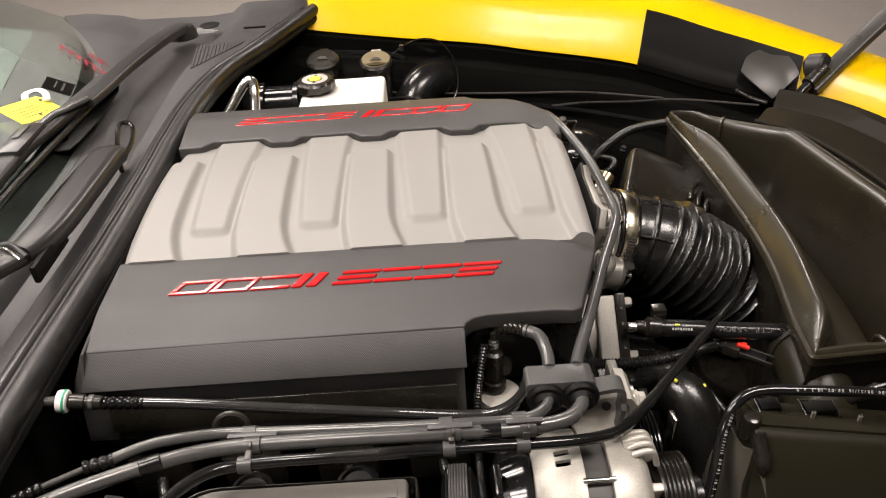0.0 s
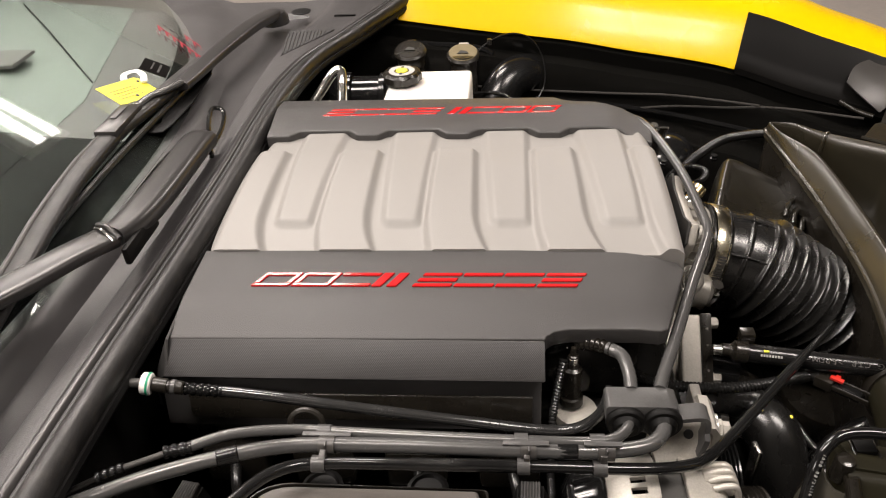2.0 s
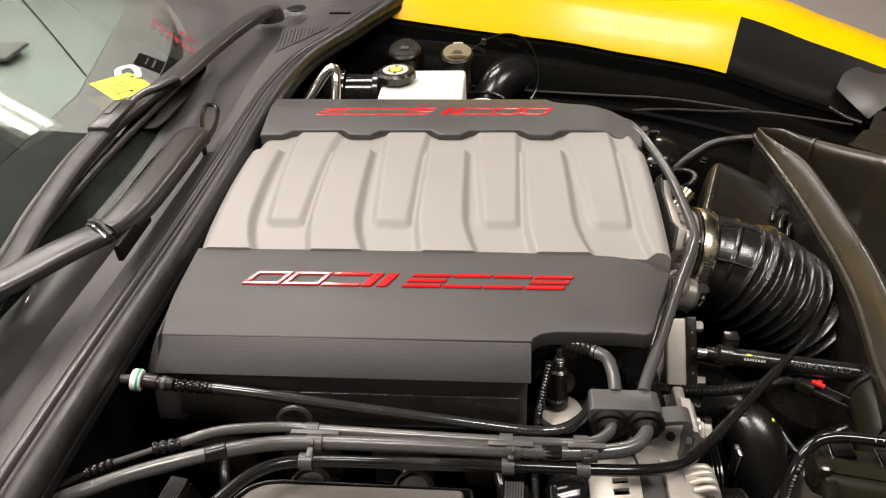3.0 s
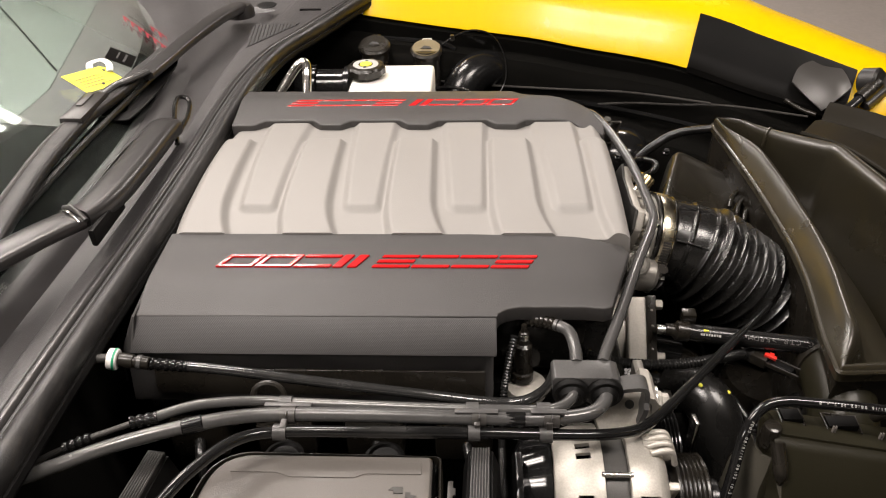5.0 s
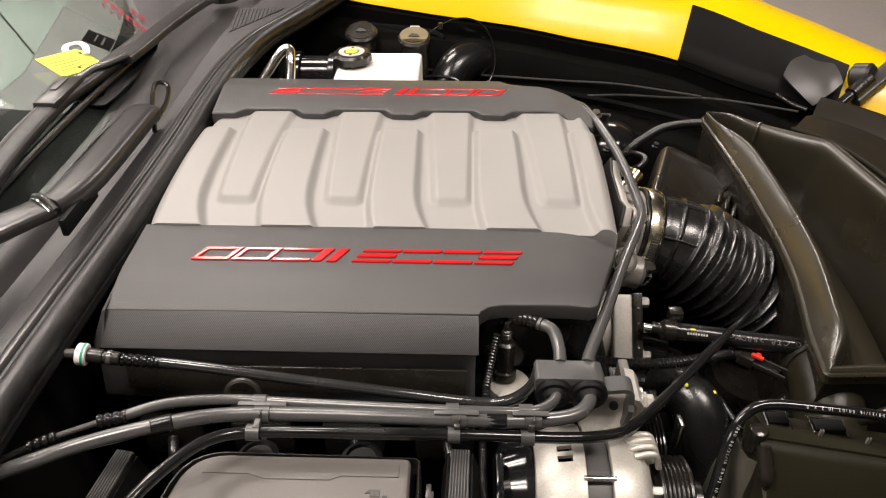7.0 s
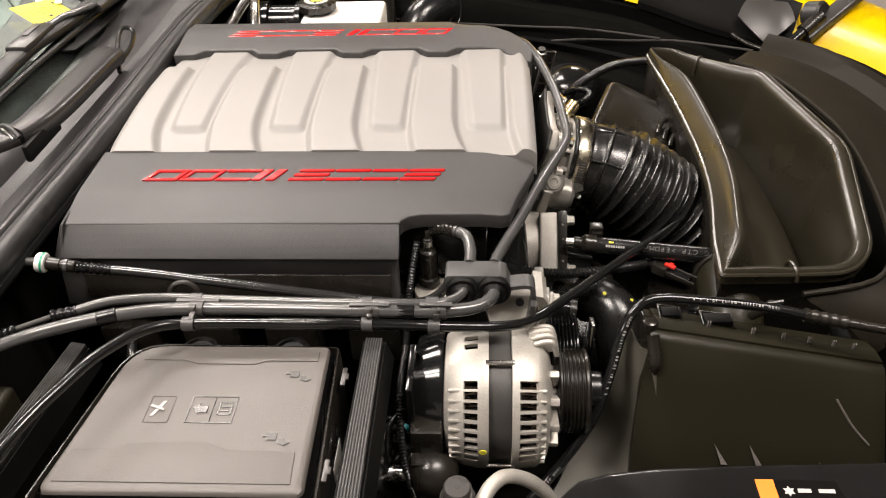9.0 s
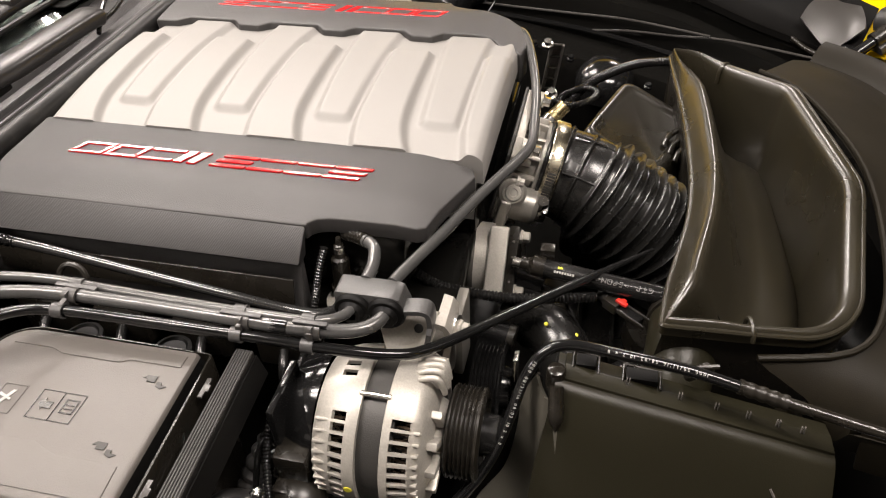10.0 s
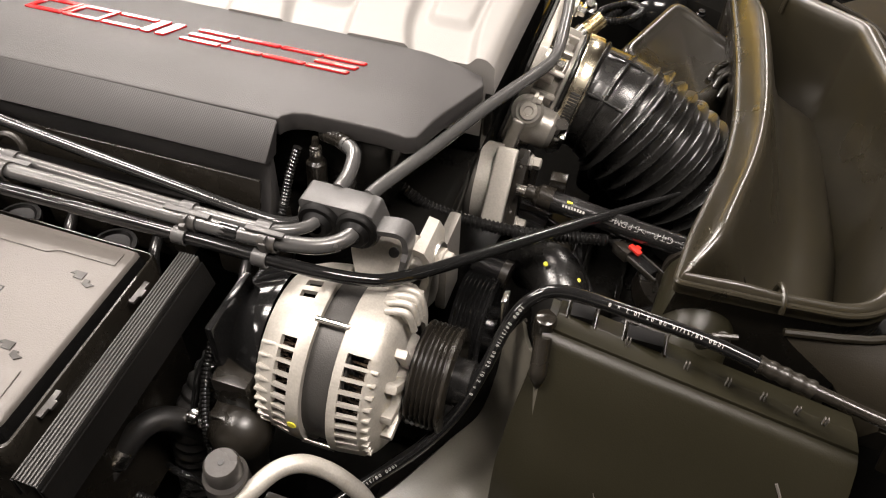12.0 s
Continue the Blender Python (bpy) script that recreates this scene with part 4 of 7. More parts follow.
t5 = thing("vent_pipe", (0.26, -0.1, 0.82), "bent dark grey metal pipe round the cover's front", "metal line", "engine lines")
part("pipe", tube(B(), [(0.211, -0.2890, 0.826), (0.216, -0.273, 0.826), (0.236, -0.222, 0.826), (0.262, -0.152, 0.826), (0.288, -0.086, 0.824), (0.295, -0.060, 0.825), (0.294, -0.030, 0.828), (0.288, 0.03, 0.834), (0.277, 0.09, 0.838), (0.263, 0.145, 0.840), (0.25, 0.178, 0.836), (0.235, 0.196, 0.82)], 0.0053, 14), M_TUBE, t5)
t6 = thing("breather_hose", (0.18, -0.25, 0.8), "short bent grey hose with a corrugated end", "hose")
part("pipe", tube(B(), [(0.1885, -0.2900, 0.826), (0.189, -0.272, 0.827), (0.185, -0.254, 0.830), (0.174, -0.245, 0.830)], 0.0055, 12), M_TUBE, t6)
part("corrugated_end", tube(B(), [(0.178, -0.247, 0.830), (0.165, -0.238, 0.827), (0.150, -0.230, 0.822)], 0.0056, 12, 4, ripple=0.0008, pitch=0.0045), M_SATIN, t6)

sn = thing("pressure_sensor", (0.152, -0.24, 0.76), "black cylindrical sensor standing on a silver boss", "sensor")
part("body", lathe(B(), [(0, 0.0105), (0.008, 0.0105), (0.009, 0.0082), (0.038, 0.0082), (0.040, 0.0052), (0.052, 0.0045), (0.053, 0.003), (0.060, 0.0024), (0.060, 0)], (0.147, -0.246, 0.765), (0, 0.1, 1), 18), M_SATIN, sn)
part("steel_band", lathe(B(), [(0.0445, 0.0040), (0.045, 0.0052), (0.050, 0.0050), (0.0505, 0.0040)], (0.147, -0.246, 0.765), (0, 0.1, 1), 18), M_STEEL, sn)
part("boss", lathe(B(), [(0, 0.0), (0, 0.019), (0.010, 0.019), (0.013, 0.012), (0.013, 0)], (0.151, -0.250, 0.750), (0, 0, 1), 20), M_ALU, sn, "cast aluminium boss")

# ---- throttle body and intake hose ----
tb = thing("throttle_body", (0.29, -0.01, 0.70), "cast aluminium throttle body with steel bolts", "throttle body")
TP = 0.24
TO, TA, TU = Vector((0.311, -0.008, 0.759)), Vector((math.cos(TP), 0, -math.sin(TP))), Vector((math.sin(TP), 0, math.cos(TP)))
TM = Matrix((Vector((0, 1, 0)), TU, TA)).transposed().to_4x4()
TM.translation = TO


def bore(w):
    return TM @ Matrix.Translation((0, 0, w))


flange_poly = [(-0.050, -0.052), (0.050, -0.052), (0.060, -0.040), (0.052, 0.0), (0.060, 0.044), (0.050, 0.062), (0.030, 0.056), (-0.030, 0.056), (-0.050, 0.062), (-0.062, 0.044), (-0.054, 0.0), (-0.060, -0.040)]
part("gasket_plate", prism(B(), [(x * 1.02, y * 1.02) for x, y in flange_poly], 0.003, bore(-0.0515), 0.0008), M_DARKSTEEL, tb)
part("flange", prism(B(), flange_poly, 0.009, bore(-0.048), 0.002), M_ALU, tb, "pale cast flange")
part("bore_housing", lathe(B(), [(-0.039, 0.050), (-0.036, 0.0465), (-0.018, 0.0455), (-0.016, 0.0500), (-0.0125, 0.0505), (-0.012, 0.047), (0.004, 0.047)], TO, TA, 44), M_CAST, tb)
for k in range(7):
    part("rib", box(B(), -0.002, 0.002, 0.043, 0.0525, -0.040, -0.016, 0.001, m=TM @ Matrix.Rotation(-1.3 + 0.43 * k, 4, "Z")), M_ALU, tb)
for k, wide in ((-0.95, 0.010), (0.1, 0.007), (0.85, 0.010)):
    part("web", box(B(), -wide, wide, 0.040, 0.050, -0.040, -0.024, 0.002, m=TM @ Matrix.Rotation(k, 4, "Z")), M_ALU, tb)
for u, v in ((-0.051, 0.052), (0.051, 0.052), (0.051, -0.042), (-0.052, -0.042)):
    part("bolt_boss", lathe(B(), [(-0.040, 0.0095), (-0.030, 0.0090), (-0.029, 0.0)], TM @ Vector((u, v, 0)), TA, 18), M_ALU, tb)
    part("bolt", lathe(B(), [(-0.029, 0.0078), (-0.027, 0.0078), (-0.0265, 0.0055), (-0.021, 0.0055), (-0.020, 0.004), (-0.020, 0)], TM @ Vector((u, v, 0)), TA, 6), M_STEEL, tb, "hex bolt")
part("motor_housing", lathe(B(), [(-0.046, 0), (-0.046, 0.019), (-0.008, 0.019), (-0.003, 0.015), (-0.003, 0)], TM @ Vector((-0.060, -0.012, 0)), TA, 26), M_CAST, tb)
part("motor_cover", prism(B(), [(-0.088, -0.060), (-0.046, -0.060), (-0.046, -0.028), (-0.060, 0.008), (-0.088, 0.004)], 0.012, bore(-0.044), 0.003, 3), M_CAST, tb)
boss = part("sensor_boss", lathe(B(), [(0, 0), (0, 0.0150), (0.006, 0.0150), (0.008, 0.0115), (0.009, 0.0115), (0.009, 0)], (0.279, -0.080, 0.775), (0.25, -0.8, 0.55), 26), M_CAST, tb)
part("boss_plug", lathe(B(), [(0.009, 0.0085), (0.011, 0.0080), (0.011, 0.0045), (0.0095, 0.004), (0.0095, 0)], (0.279, -0.080, 0.775), (0.25, -0.8, 0.55), 24), M_ALU, boss)
for u, v in ((-0.070, 0.022), (-0.083, -0.048), (-0.052, -0.060)):
    part("screw", lathe(B(), [(-0.034, 0.0062), (-0.031, 0.0062), (-0.0305, 0.0045), (-0.026, 0.0045), (-0.026, 0)], TM @ Vector((u, v, 0)), TA, 8), M_ALU, tb)
part("hose_nipple", tube(B(), [(0.303, 0.055, 0.784), (0.318, 0.070, 0.797)], 0.0085, 16, 2), M_BRASS, tb, "brass-coloured nipple")
part("nipple_collar", tube(B(), [(0.298, 0.050, 0.780), (0.305, 0.057, 0.786)], 0.0105, 16, 2), M_STEEL, tb)

bel = thing("intake_hose", (0.39, 0, 0.68), "ribbed black rubber intake hose with a steel clamp", "intake hose")
AX = spline([(0.299, -0.008, 0.762), (0.311, -0.008, 0.759), (0.330, -0.010, 0.755), (0.345, -0.013, 0.7515), (0.362, -0.017, 0.7445), (0.386, -0.020, 0.729), (0.411, -0.021, 0.711), (0.437, -0.021, 0.690), (0.458, -0.020, 0.664), (0.468, -0.018, 0.620)], 40)
AD = [-0.0124]
for a, b in zip(AX, AX[1:]):
    AD.append(AD[-1] + (b - a).length)
BIG_RINGS = [0.0590 + 0.0140 * k for k in range(8)]


def bellow_r(s):
    """Radius along the hose: cuff under the clamp, smooth neck with two thin ribs, then sharp rings."""
    f = s * (len(AX) - 1)
    i = min(int(f), len(AX) - 2)
    d = AD[i] + (AD[i + 1] - AD[i]) * (f - i)
    r = 0.0515 + 0.0040 * ease(d, 0.012, 0.055) - 0.003 * ease(d, 0.16, 0.18)
    for at, high, wide in ((-0.0115, 0.0035, 0.0022), (0.0115, 0.0032, 0.0022), (0.0330, 0.0022, 0.0011), (0.0500, 0.0034, 0.0012)):
        r += high * math.exp(-((d - at) / wide) ** 2)
    for at in BIG_RINGS:
        r += 0.0088 * math.exp(-((d - at) / 0.0021) ** 2)
    return r


part("hose", tube(B(), AX, bellow_r, 64, 1), M_BELLOW, bel)
for spin in (0.06, -0.95, 0.95):
    line = []
    for k in (0.016, 0.026, 0.036, 0.050):
        i = min(range(len(AD)), key=lambda j: abs(AD[j] - k))
        d = (AX[i + 1] - AX[i]).normalized()
        up = Vector((-d.z, 0, d.x)).normalized()
        line.append(AX[i] + (up * math.cos(spin) + d.cross(up) * math.sin(spin)) * (0.0545 + 0.04 * (k - 0.016)))
    part("rib", tube(B(), line, 0.0013, 8), M_BELLOW, bel)
cl = part("clamp", lathe(B(), [(-0.0075, 0.0530), (-0.0078, 0.0546), (-0.0068, 0.0552), (0.0068, 0.0552), (0.0078, 0.0546), (0.0075, 0.0530)], TO, TA, 56), M_CLAMP, bel, "bright worm-drive clamp band")
for k in range(14):
    part("worm_slot", box(B(), -0.0012, 0.0012, 0.0549, 0.0556, -0.0045, 0.0045, 0.0002, m=TM @ Matrix.Rotation(1.05 + 0.055 * k, 4, "Z")), M_DARKSTEEL, cl)
part("screw_housing", box(B(), -0.012, 0.012, 0.0545, 0.0660, -0.0085, 0.0085, 0.002, m=TM @ Matrix.Rotation(1.90, 4, "Z")), M_STEEL, cl)
part("screw", tube(B(), [TM @ Matrix.Rotation(1.90, 4, "Z") @ Vector((x, 0.061, 0)) for x in (-0.020, 0.022)], 0.0048, 10, 2), M_STEEL, cl)
part("screw_head", tube(B(), [TM @ Matrix.Rotation(1.90, 4, "Z") @ Vector((x, 0.061, 0)) for x in (0.018, 0.026)], 0.0068, 6, 2), M_STEEL, cl)

res = thing("resonator_box", (0.42, 0.15, 0.60), "glossy moulded black plastic box with rounded edges", "resonator box")


def box_ring(grow, z):
    c = Vector((0.412, 0.135))
    out = []
    for x, y in corner_path([(0.388, 0.222), (0.339, 0.075), (0.436, 0.052), (0.496, 0.182)], (0.020, 0.024, 0.024, 0.022), 6):
        d = Vector((x, y)) - c
        p = c + d * (1 + grow / d.length)
        top = 0.7575 - 0.33 * (p.x - 0.394) + 0.10 * (p.y - 0.209)
        out.append(Vector((p.x, p.y, top + z if z > -0.1 else 0.58)))
    return out


bm = skin(B(), [box_ring(g, z) for g, z in ((0.024, -0.2), (0.016, -0.060), (0.008, -0.022), (0.003, -0.009), (-0.003, -0.002), (-0.009, 0.0), (-0.016, -0.0015), (-0.019, -0.0040))], closed=True)
bm.verts.ensure_lookup_table()
bm.faces.new(bm.verts[-28:])
part("shell", bm, M_RESON, res, "", 50)
for k in range(3):
    p = Vector((0.447 + 0.0065 * k, 0.124 - 0.012 * k, 0.7360 - 0.0030 * k))
    part("rib", tube(B(), [p + Vector((-0.006, -0.016, -0.006)), p, p + Vector((0.016, 0.018, -0.002)), p + Vector((0.026, 0.020, -0.020))], 0.0035, 10, 4), M_RESON, res)

clip_path = [(0.222, 0.818), (0.238, 0.8205), (0.2455, 0.818), (0.2480, 0.810), (0.2475, 0.795), (0.2440, 0.780)]
part("side_clip", skin(B(), [[(x, y - 0.004 * (z < 0.8), z) for x, z in [(p.x, p.z) for p in spline([(x, 0, z) for x, z in clip_path], 4)]] for y in (-0.3125, -0.311, -0.298, -0.2965)], thick=0.0042), M_CLIP, blk, "bent grey side clip")
rl = thing("ribbed_bracket", (0.30, 0.15, 0.76), "small black ladder-ribbed bracket behind the pipe", "bracket")
for dx in (0.0, 0.014):
    part("spine", tube(B(), [(0.277 + dx, 0.234, 0.728), (0.288 + dx, 0.210, 0.806)], 0.0026, 8, 2), M_FUSE, rl)
part("web", skin(B(), [[(0.277, 0.235, 0.728), (0.291, 0.235, 0.728)], [(0.288, 0.211, 0.806), (0.302, 0.211, 0.806)]], thick=0.0015), M_FUSE, rl)
for k in range(5):
    f = k / 4
    part("rung", tube(B(), [(0.277 + 0.011 * f, 0.2325 - 0.024 * f, 0.730 + 0.076 * f), (0.291 + 0.011 * f, 0.2325 - 0.024 * f, 0.730 + 0.076 * f)], 0.0020, 8, 2), M_SATIN, rl)
part("head_bolt", lathe(B(), [(0, 0.008), (0.003, 0.008), (0.004, 0.0055), (0.009, 0.0055), (0.009, 0)], (0.283, 0.205, 0.806), (0, -0.3, 1), 6), M_STEEL, rl)
part("foot_bolt", lathe(B(), [(0, 0.009), (0.003, 0.009), (0.004, 0.006), (0.010, 0.006), (0.010, 0)], (0.292, 0.205, 0.735), (0, -0.4, 1), 6), M_STEEL, rl)

# ---- air duct scoop at the front ----
scoop = thing("air_duct", (0.52, 0, 0.66), "large open black plastic air duct with a rolled lip", "air duct")
CORNERS = [((0.441, 0.247, 0.784), 0.006), ((0.487, 0.224, 0.792), 0.01), ((0.582, 0.146, 0.800), 0.014), ((0.619, -0.045, 0.800), 0.02), ((0.602, -0.190, 0.764), 0.030), ((0.566, -0.230, 0.766), 0.03), ((0.505, -0.245, 0.776), 0.02), ((0.429, -0.256, 0.784), 0.005), ((0.436, -0.20, 0.781), 0.02), ((0.457, -0.10, 0.775), 0.06), ((0.464, -0.02, 0.771), 0.07), ((0.459, 0.09, 0.776), 0.07)]


def rounded_loop(corners, n=6, pieces=5):
    """A closed line through straight runs with rounded corners."""
    out = []
    m = len(corners)
    for i in range(m):
        p, r = Vector(corners[i][0]), corners[i][1]
        a, b = Vector(corners[i - 1][0]) - p, Vector(corners[(i + 1) % m][0]) - p
        r = min(r, a.length * 0.45, b.length * 0.45)
        p0, p1 = p + a.normalized() * r, p + b.normalized() * r
        for k in range(n + 1):
            t = k / n
            out.append(p0 * (1 - t) ** 2 + p * 2 * t * (1 - t) + p1 * t * t)
        q, rq = Vector(corners[(i + 1) % m][0]), corners[(i + 1) % m][1]
        rq = min(rq, b.length * 0.45)
        end = q - b.normalized() * rq
        for k in range(1, pieces):
            out.append(p1.lerp(end, k / pieces))
    return out


LIP = [c for c, r in CORNERS]
loop = rounded_loop(CORNERS)
NL = len(loop)


def lip_normal(i):
    t = loop[(i + 1) % NL] - loop[i - 1]
    n = Vector((-t.y, t.x, 0)).normalized()
    mid = Vector((0.53, -0.03, 0))
    return n if n.dot(mid - Vector((loop[i].x, loop[i].y, 0))) > 0 else -n


LN = [lip_normal(i) for i in range(NL)]
for _ in range(4):
    LN = [(LN[i - 2] + LN[i - 1] + LN[i] + LN[(i + 1) % NL] + LN[(i + 2) % NL]).normalized() for i in range(NL)]


def lefty(p):
    """1 along the broad rolled side next to the hose, 0 along the thin far lip."""
    return (1 - ease(p.x, 0.468, 0.505)) * ease(p.y, -0.262, -0.20) * (1 - 0.6 * ease(p.y, 0.12, 0.245))


def ring_at(thin, broad):
    out = []
    for p, n in zip(loop, LN):
        w = lefty(p)
        d = thin[0] * (1 - w) + broad[0] * w
        d *= 0.25 + 0.75 * ease((p - Vector(LIP[0])).length, 0.01, 0.11)
        h = thin[1] * (1 - w) + broad[1] * w
        d *= 1 - 0.62 * (1 - w) * (1 - ease(p.y, -0.262, -0.175))
        out.append(Vector((p.x + n.x * d, p.y + n.y * d, p.z + h)))
    return out


rows = [ring_at(a, b) for a, b in (((-0.002, -0.010), (-0.002, -0.008)), ((0, 0), (0, 0)), ((0.003, 0.0035), (0.004, 0.0060)), ((0.007, 0.0058), (0.009, 0.0138)), ((0.011, 0.0062), (0.0135, 0.0205)), ((0.0145, 0.0050), (0.0170, 0.0238)), ((0.0172, 0.0020), (0.0205, 0.0240)), ((0.0188, -0.003), (0.0245, 0.0205)), ((0.0195, -0.012), (0.029, 0.0120)), ((0.0198, -0.030), (0.035, -0.002)), ((0.0200, -0.055), (0.044, -0.024)), ((0.0205, -0.085), (0.056, -0.052)))]
rows += [ring_at(a, b) for a, b in (((0.0215, -0.105), (0.068, -0.072)), ((0.0220, -0.130), (0.088, -0.084)), ((0.0225, -0.150), (0.112, -0.0895)), ((0.024, -0.185), (0.146, -0.140)))]
mid = Vector((0.606, -0.06, 0.560))
rows += [[q.lerp(mid, f) for q in rows[-1]] for f in (0.3, 0.65, 0.985)]
bm = skin(B(), rows, closed=True)
part("bowl", bm, M_SCOOP, scoop, "", 70)
part("rim_edge", tube(B(), [tuple(p) for p in loop] + [tuple(loop[0])], 0.0026, 8, 1, caps=False), M_SCOOP, scoop)
for a, b in ((0.506, 0.212), (0.508, -0.247)):
    i = min(range(NL), key=lambda j: (loop[j].x - a) ** 2 + (loop[j].y - b) ** 2)
    p, n = loop[i], LN[i]
    part("seam_clip", tube(B(), [(p.x - n.x * 0.003, p.y - n.y * 0.003, p.z - 0.006), (p.x, p.y, p.z + 0.002), (p.x + n.x * 0.008, p.y + n.y * 0.008, p.z + 0.0062), (p.x + n.x * 0.017, p.y + n.y * 0.017, p.z + 0.002), (p.x + n.x * 0.020, p.y + n.y * 0.020, p.z - 0.016)], 0.0022, 8), M_SCOOP, scoop)
part("underside_skirt", skin(B(), [[Vector((p.x + n.x * d, p.y + n.y * d, p.z + h)) for p, n in zip(loop, LN)] for d, h in ((0.002, -0.006), (0.004, -0.05), (0.006, -0.12), (0.008, -0.22))], closed=True, thick=0.0015), M_SATIN, scoop)
# shroud that carries on beyond the duct
shroud = thing("radiator_shroud", (0.7, 0.05, 0.6), "dull brown-black plastic shroud beyond the duct", "shroud")
inner_edge = spline([(0.545, 0.190, 0.80), (0.585, 0.150, 0.80), (0.612, 0.075, 0.80), (0.630, -0.01, 0.797), (0.631, -0.105, 0.785), (0.618, -0.19, 0.772), (0.585, -0.240, 0.768), (0.51, -0.258, 0.765)], 4)
outer_edge = spline([(0.665, 0.375, 0), (0.735, 0.315, 0), (0.785, 0.20, 0), (0.80, 0.05, 0), (0.80, -0.12, 0), (0.79, -0.27, 0), (0.72, -0.315, 0), (0.60, -0.295, 0)], 4)
rows = []
for f, dz in ((0.0, -0.004), (0.1, -0.010), (0.45, -0.024), (0.75, -0.05), (0.84, -0.035), (0.93, -0.035), (1.0, -0.08)):
    rows.append([(p.x + (q.x - p.x) * f, p.y + (q.y - p.y) * f, p.z + dz) for p, q in zip(inner_edge, outer_edge)])
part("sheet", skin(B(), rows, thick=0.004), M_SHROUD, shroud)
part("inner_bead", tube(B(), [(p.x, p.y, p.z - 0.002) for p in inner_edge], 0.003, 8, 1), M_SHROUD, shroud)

# ---- air filter box ----
ab = thing("air_filter_box", (0.45, -0.36, 0.6), "matt black air filter box with a sloping lid", "air filter box")
section = [(-0.290, 0.772), (-0.322, 0.782), (-0.331, 0.7815), (-0.337, 0.777), (-0.357, 0.7495), (-0.378, 0.7205), (-0.400, 0.690), (-0.406, 0.67), (-0.408, 0.60)]
rows = []
for x, push in ((0.350, 1.0), (0.3525, 0.78), (0.3580, 0.46), (0.3660, 0.18), (0.3760, 0.04), (0.39, 0.0), (0.48, 0.0), (0.54, 0.0), (0.560, 0.08), (0.565, 0.5)):
    row = []
    for y, z in section:
        down = ease(-y, 0.325, 0.40)
        row.append((x + 0.012 * down * push * (-1 if x < 0.4 else 1), y + 0.020 * down * push, z - 0.20 * (x - 0.352) * (z > 0.63)))
    rows.append(row)
rows = [[(0.352, y, z) for y, z in ((-0.290, 0.770),) * 9]] + rows + [[(0.563, y, z) for y, z in ((-0.290, 0.728),) * 9]]
part("lid", skin(B(), rows), M_BOX, ab, "", 50)
part("ridge", sweep_x([(-0.292, 0.776), (-0.310, 0.7825), (-0.326, 0.7835), (-0.3265, 0.780), (-0.292, 0.772)], 0.356, 0.565, 0.001, 0.20), M_BOX, ab)
for x in (0.404, 0.445, 0.4735, 0.498, 0.521, 0.540):
    z = 0.783 - 0.20 * (x - 0.352)
    for off in (0.0, 0.0022):
        part("ridge_rib", box(B(), x + off, x + off + 0.0007, -0.3155, -0.3130, z - 0.002, z + 0.0075, 0.0002), M_FUSE, ab)
part("hinge_peg", lathe(B(), [(-0.012, 0.0080), (0.008, 0.0078), (0.0105, 0.0066), (0.0115, 0.004), (0.0115, 0)], (0.3495, -0.322, 0.779), (0, -0.1, 1), 20), M_SATIN, ab)
for x0, x1 in ((0.362, 0.382), (0.402, 0.431)):
    z = 0.783 - 0.20 * (x0 - 0.352)
    part("tab_frame", tube(B(), [(x0, -0.312, z), (x0, -0.296, z + 0.001), (x0 + 0.001, -0.2945, z + 0.001), (x1 - 0.001, -0.2945, z - 0.003), (x1, -0.296, z - 0.003), (x1, -0.312, z - 0.004)], 0.0011, 8, 3), M_SATIN, ab)
    # solid black block paints the dark of the open tab
    part("tab_gap", box(B(), x0 + 0.002, x1 - 0.002, -0.309, -0.297, z - 0.006, z + 0.0012, 0.0006), M_DEEP, ab)
part("hinge_pin", tube(B(), [(0.351, -0.334, 0.782), (0.353, -0.347, 0.765), (0.354, -0.352, 0.751)], lambda s: 0.006 - 0.004 * ease(s, 0.6, 1), 10), M_SATIN, ab)
def lid_point(x, y):
    """A point on the sloping face of the lid."""
    return Vector((x, y, 0.777 + (y + 0.337) * 1.381 - 0.20 * (x - 0.352)))


slope, out = Vector((0, 0.586, 0.810)), Vector((0, -0.810, 0.586))
for x, y in ((0.408, -0.386), (0.440, -0.384), (0.505, -0.388), (0.533, -0.386)):
    m = Matrix((Vector((1, 0, 0)), slope, out)).transposed().to_4x4()
    m.translation = lid_point(x, y)
    part("moulded_fin", prism(B(), [(0, 0), (0.0062, -0.019), (0.0115, -0.019)], 0.0012, m), M_FUSE, ab)
part("moulded_line", tube(B(), [tuple(lid_point(x, y) + out * 0.0004) for x, y in ((0.520, -0.353), (0.535, -0.366), (0.551, -0.375))], 0.0011, 6, 4), M_FUSE, ab)
tray = thing("air_box_tray", (0.34, -0.4, 0.55), "dull black plastic tray beside the air filter box", "tray")
OUT = spline([(0.215, -0.47, 0.625), (0.240, -0.432, 0.628), (0.264, -0.401, 0.630), (0.296, -0.343, 0.632), (0.314, -0.320, 0.645), (0.323, -0.317, 0.70), (0.326, -0.317, 0.745), (0.336, -0.319, 0.776)], 4)
INN = spline([(0.34, -0.50, 0.630), (0.36, -0.46, 0.632), (0.378, -0.425, 0.636), (0.372, -0.402, 0.662), (0.366, -0.384, 0.690), (0.360, -0.366, 0.724), (0.356, -0.352, 0.750), (0.353, -0.340, 0.772)], 4)
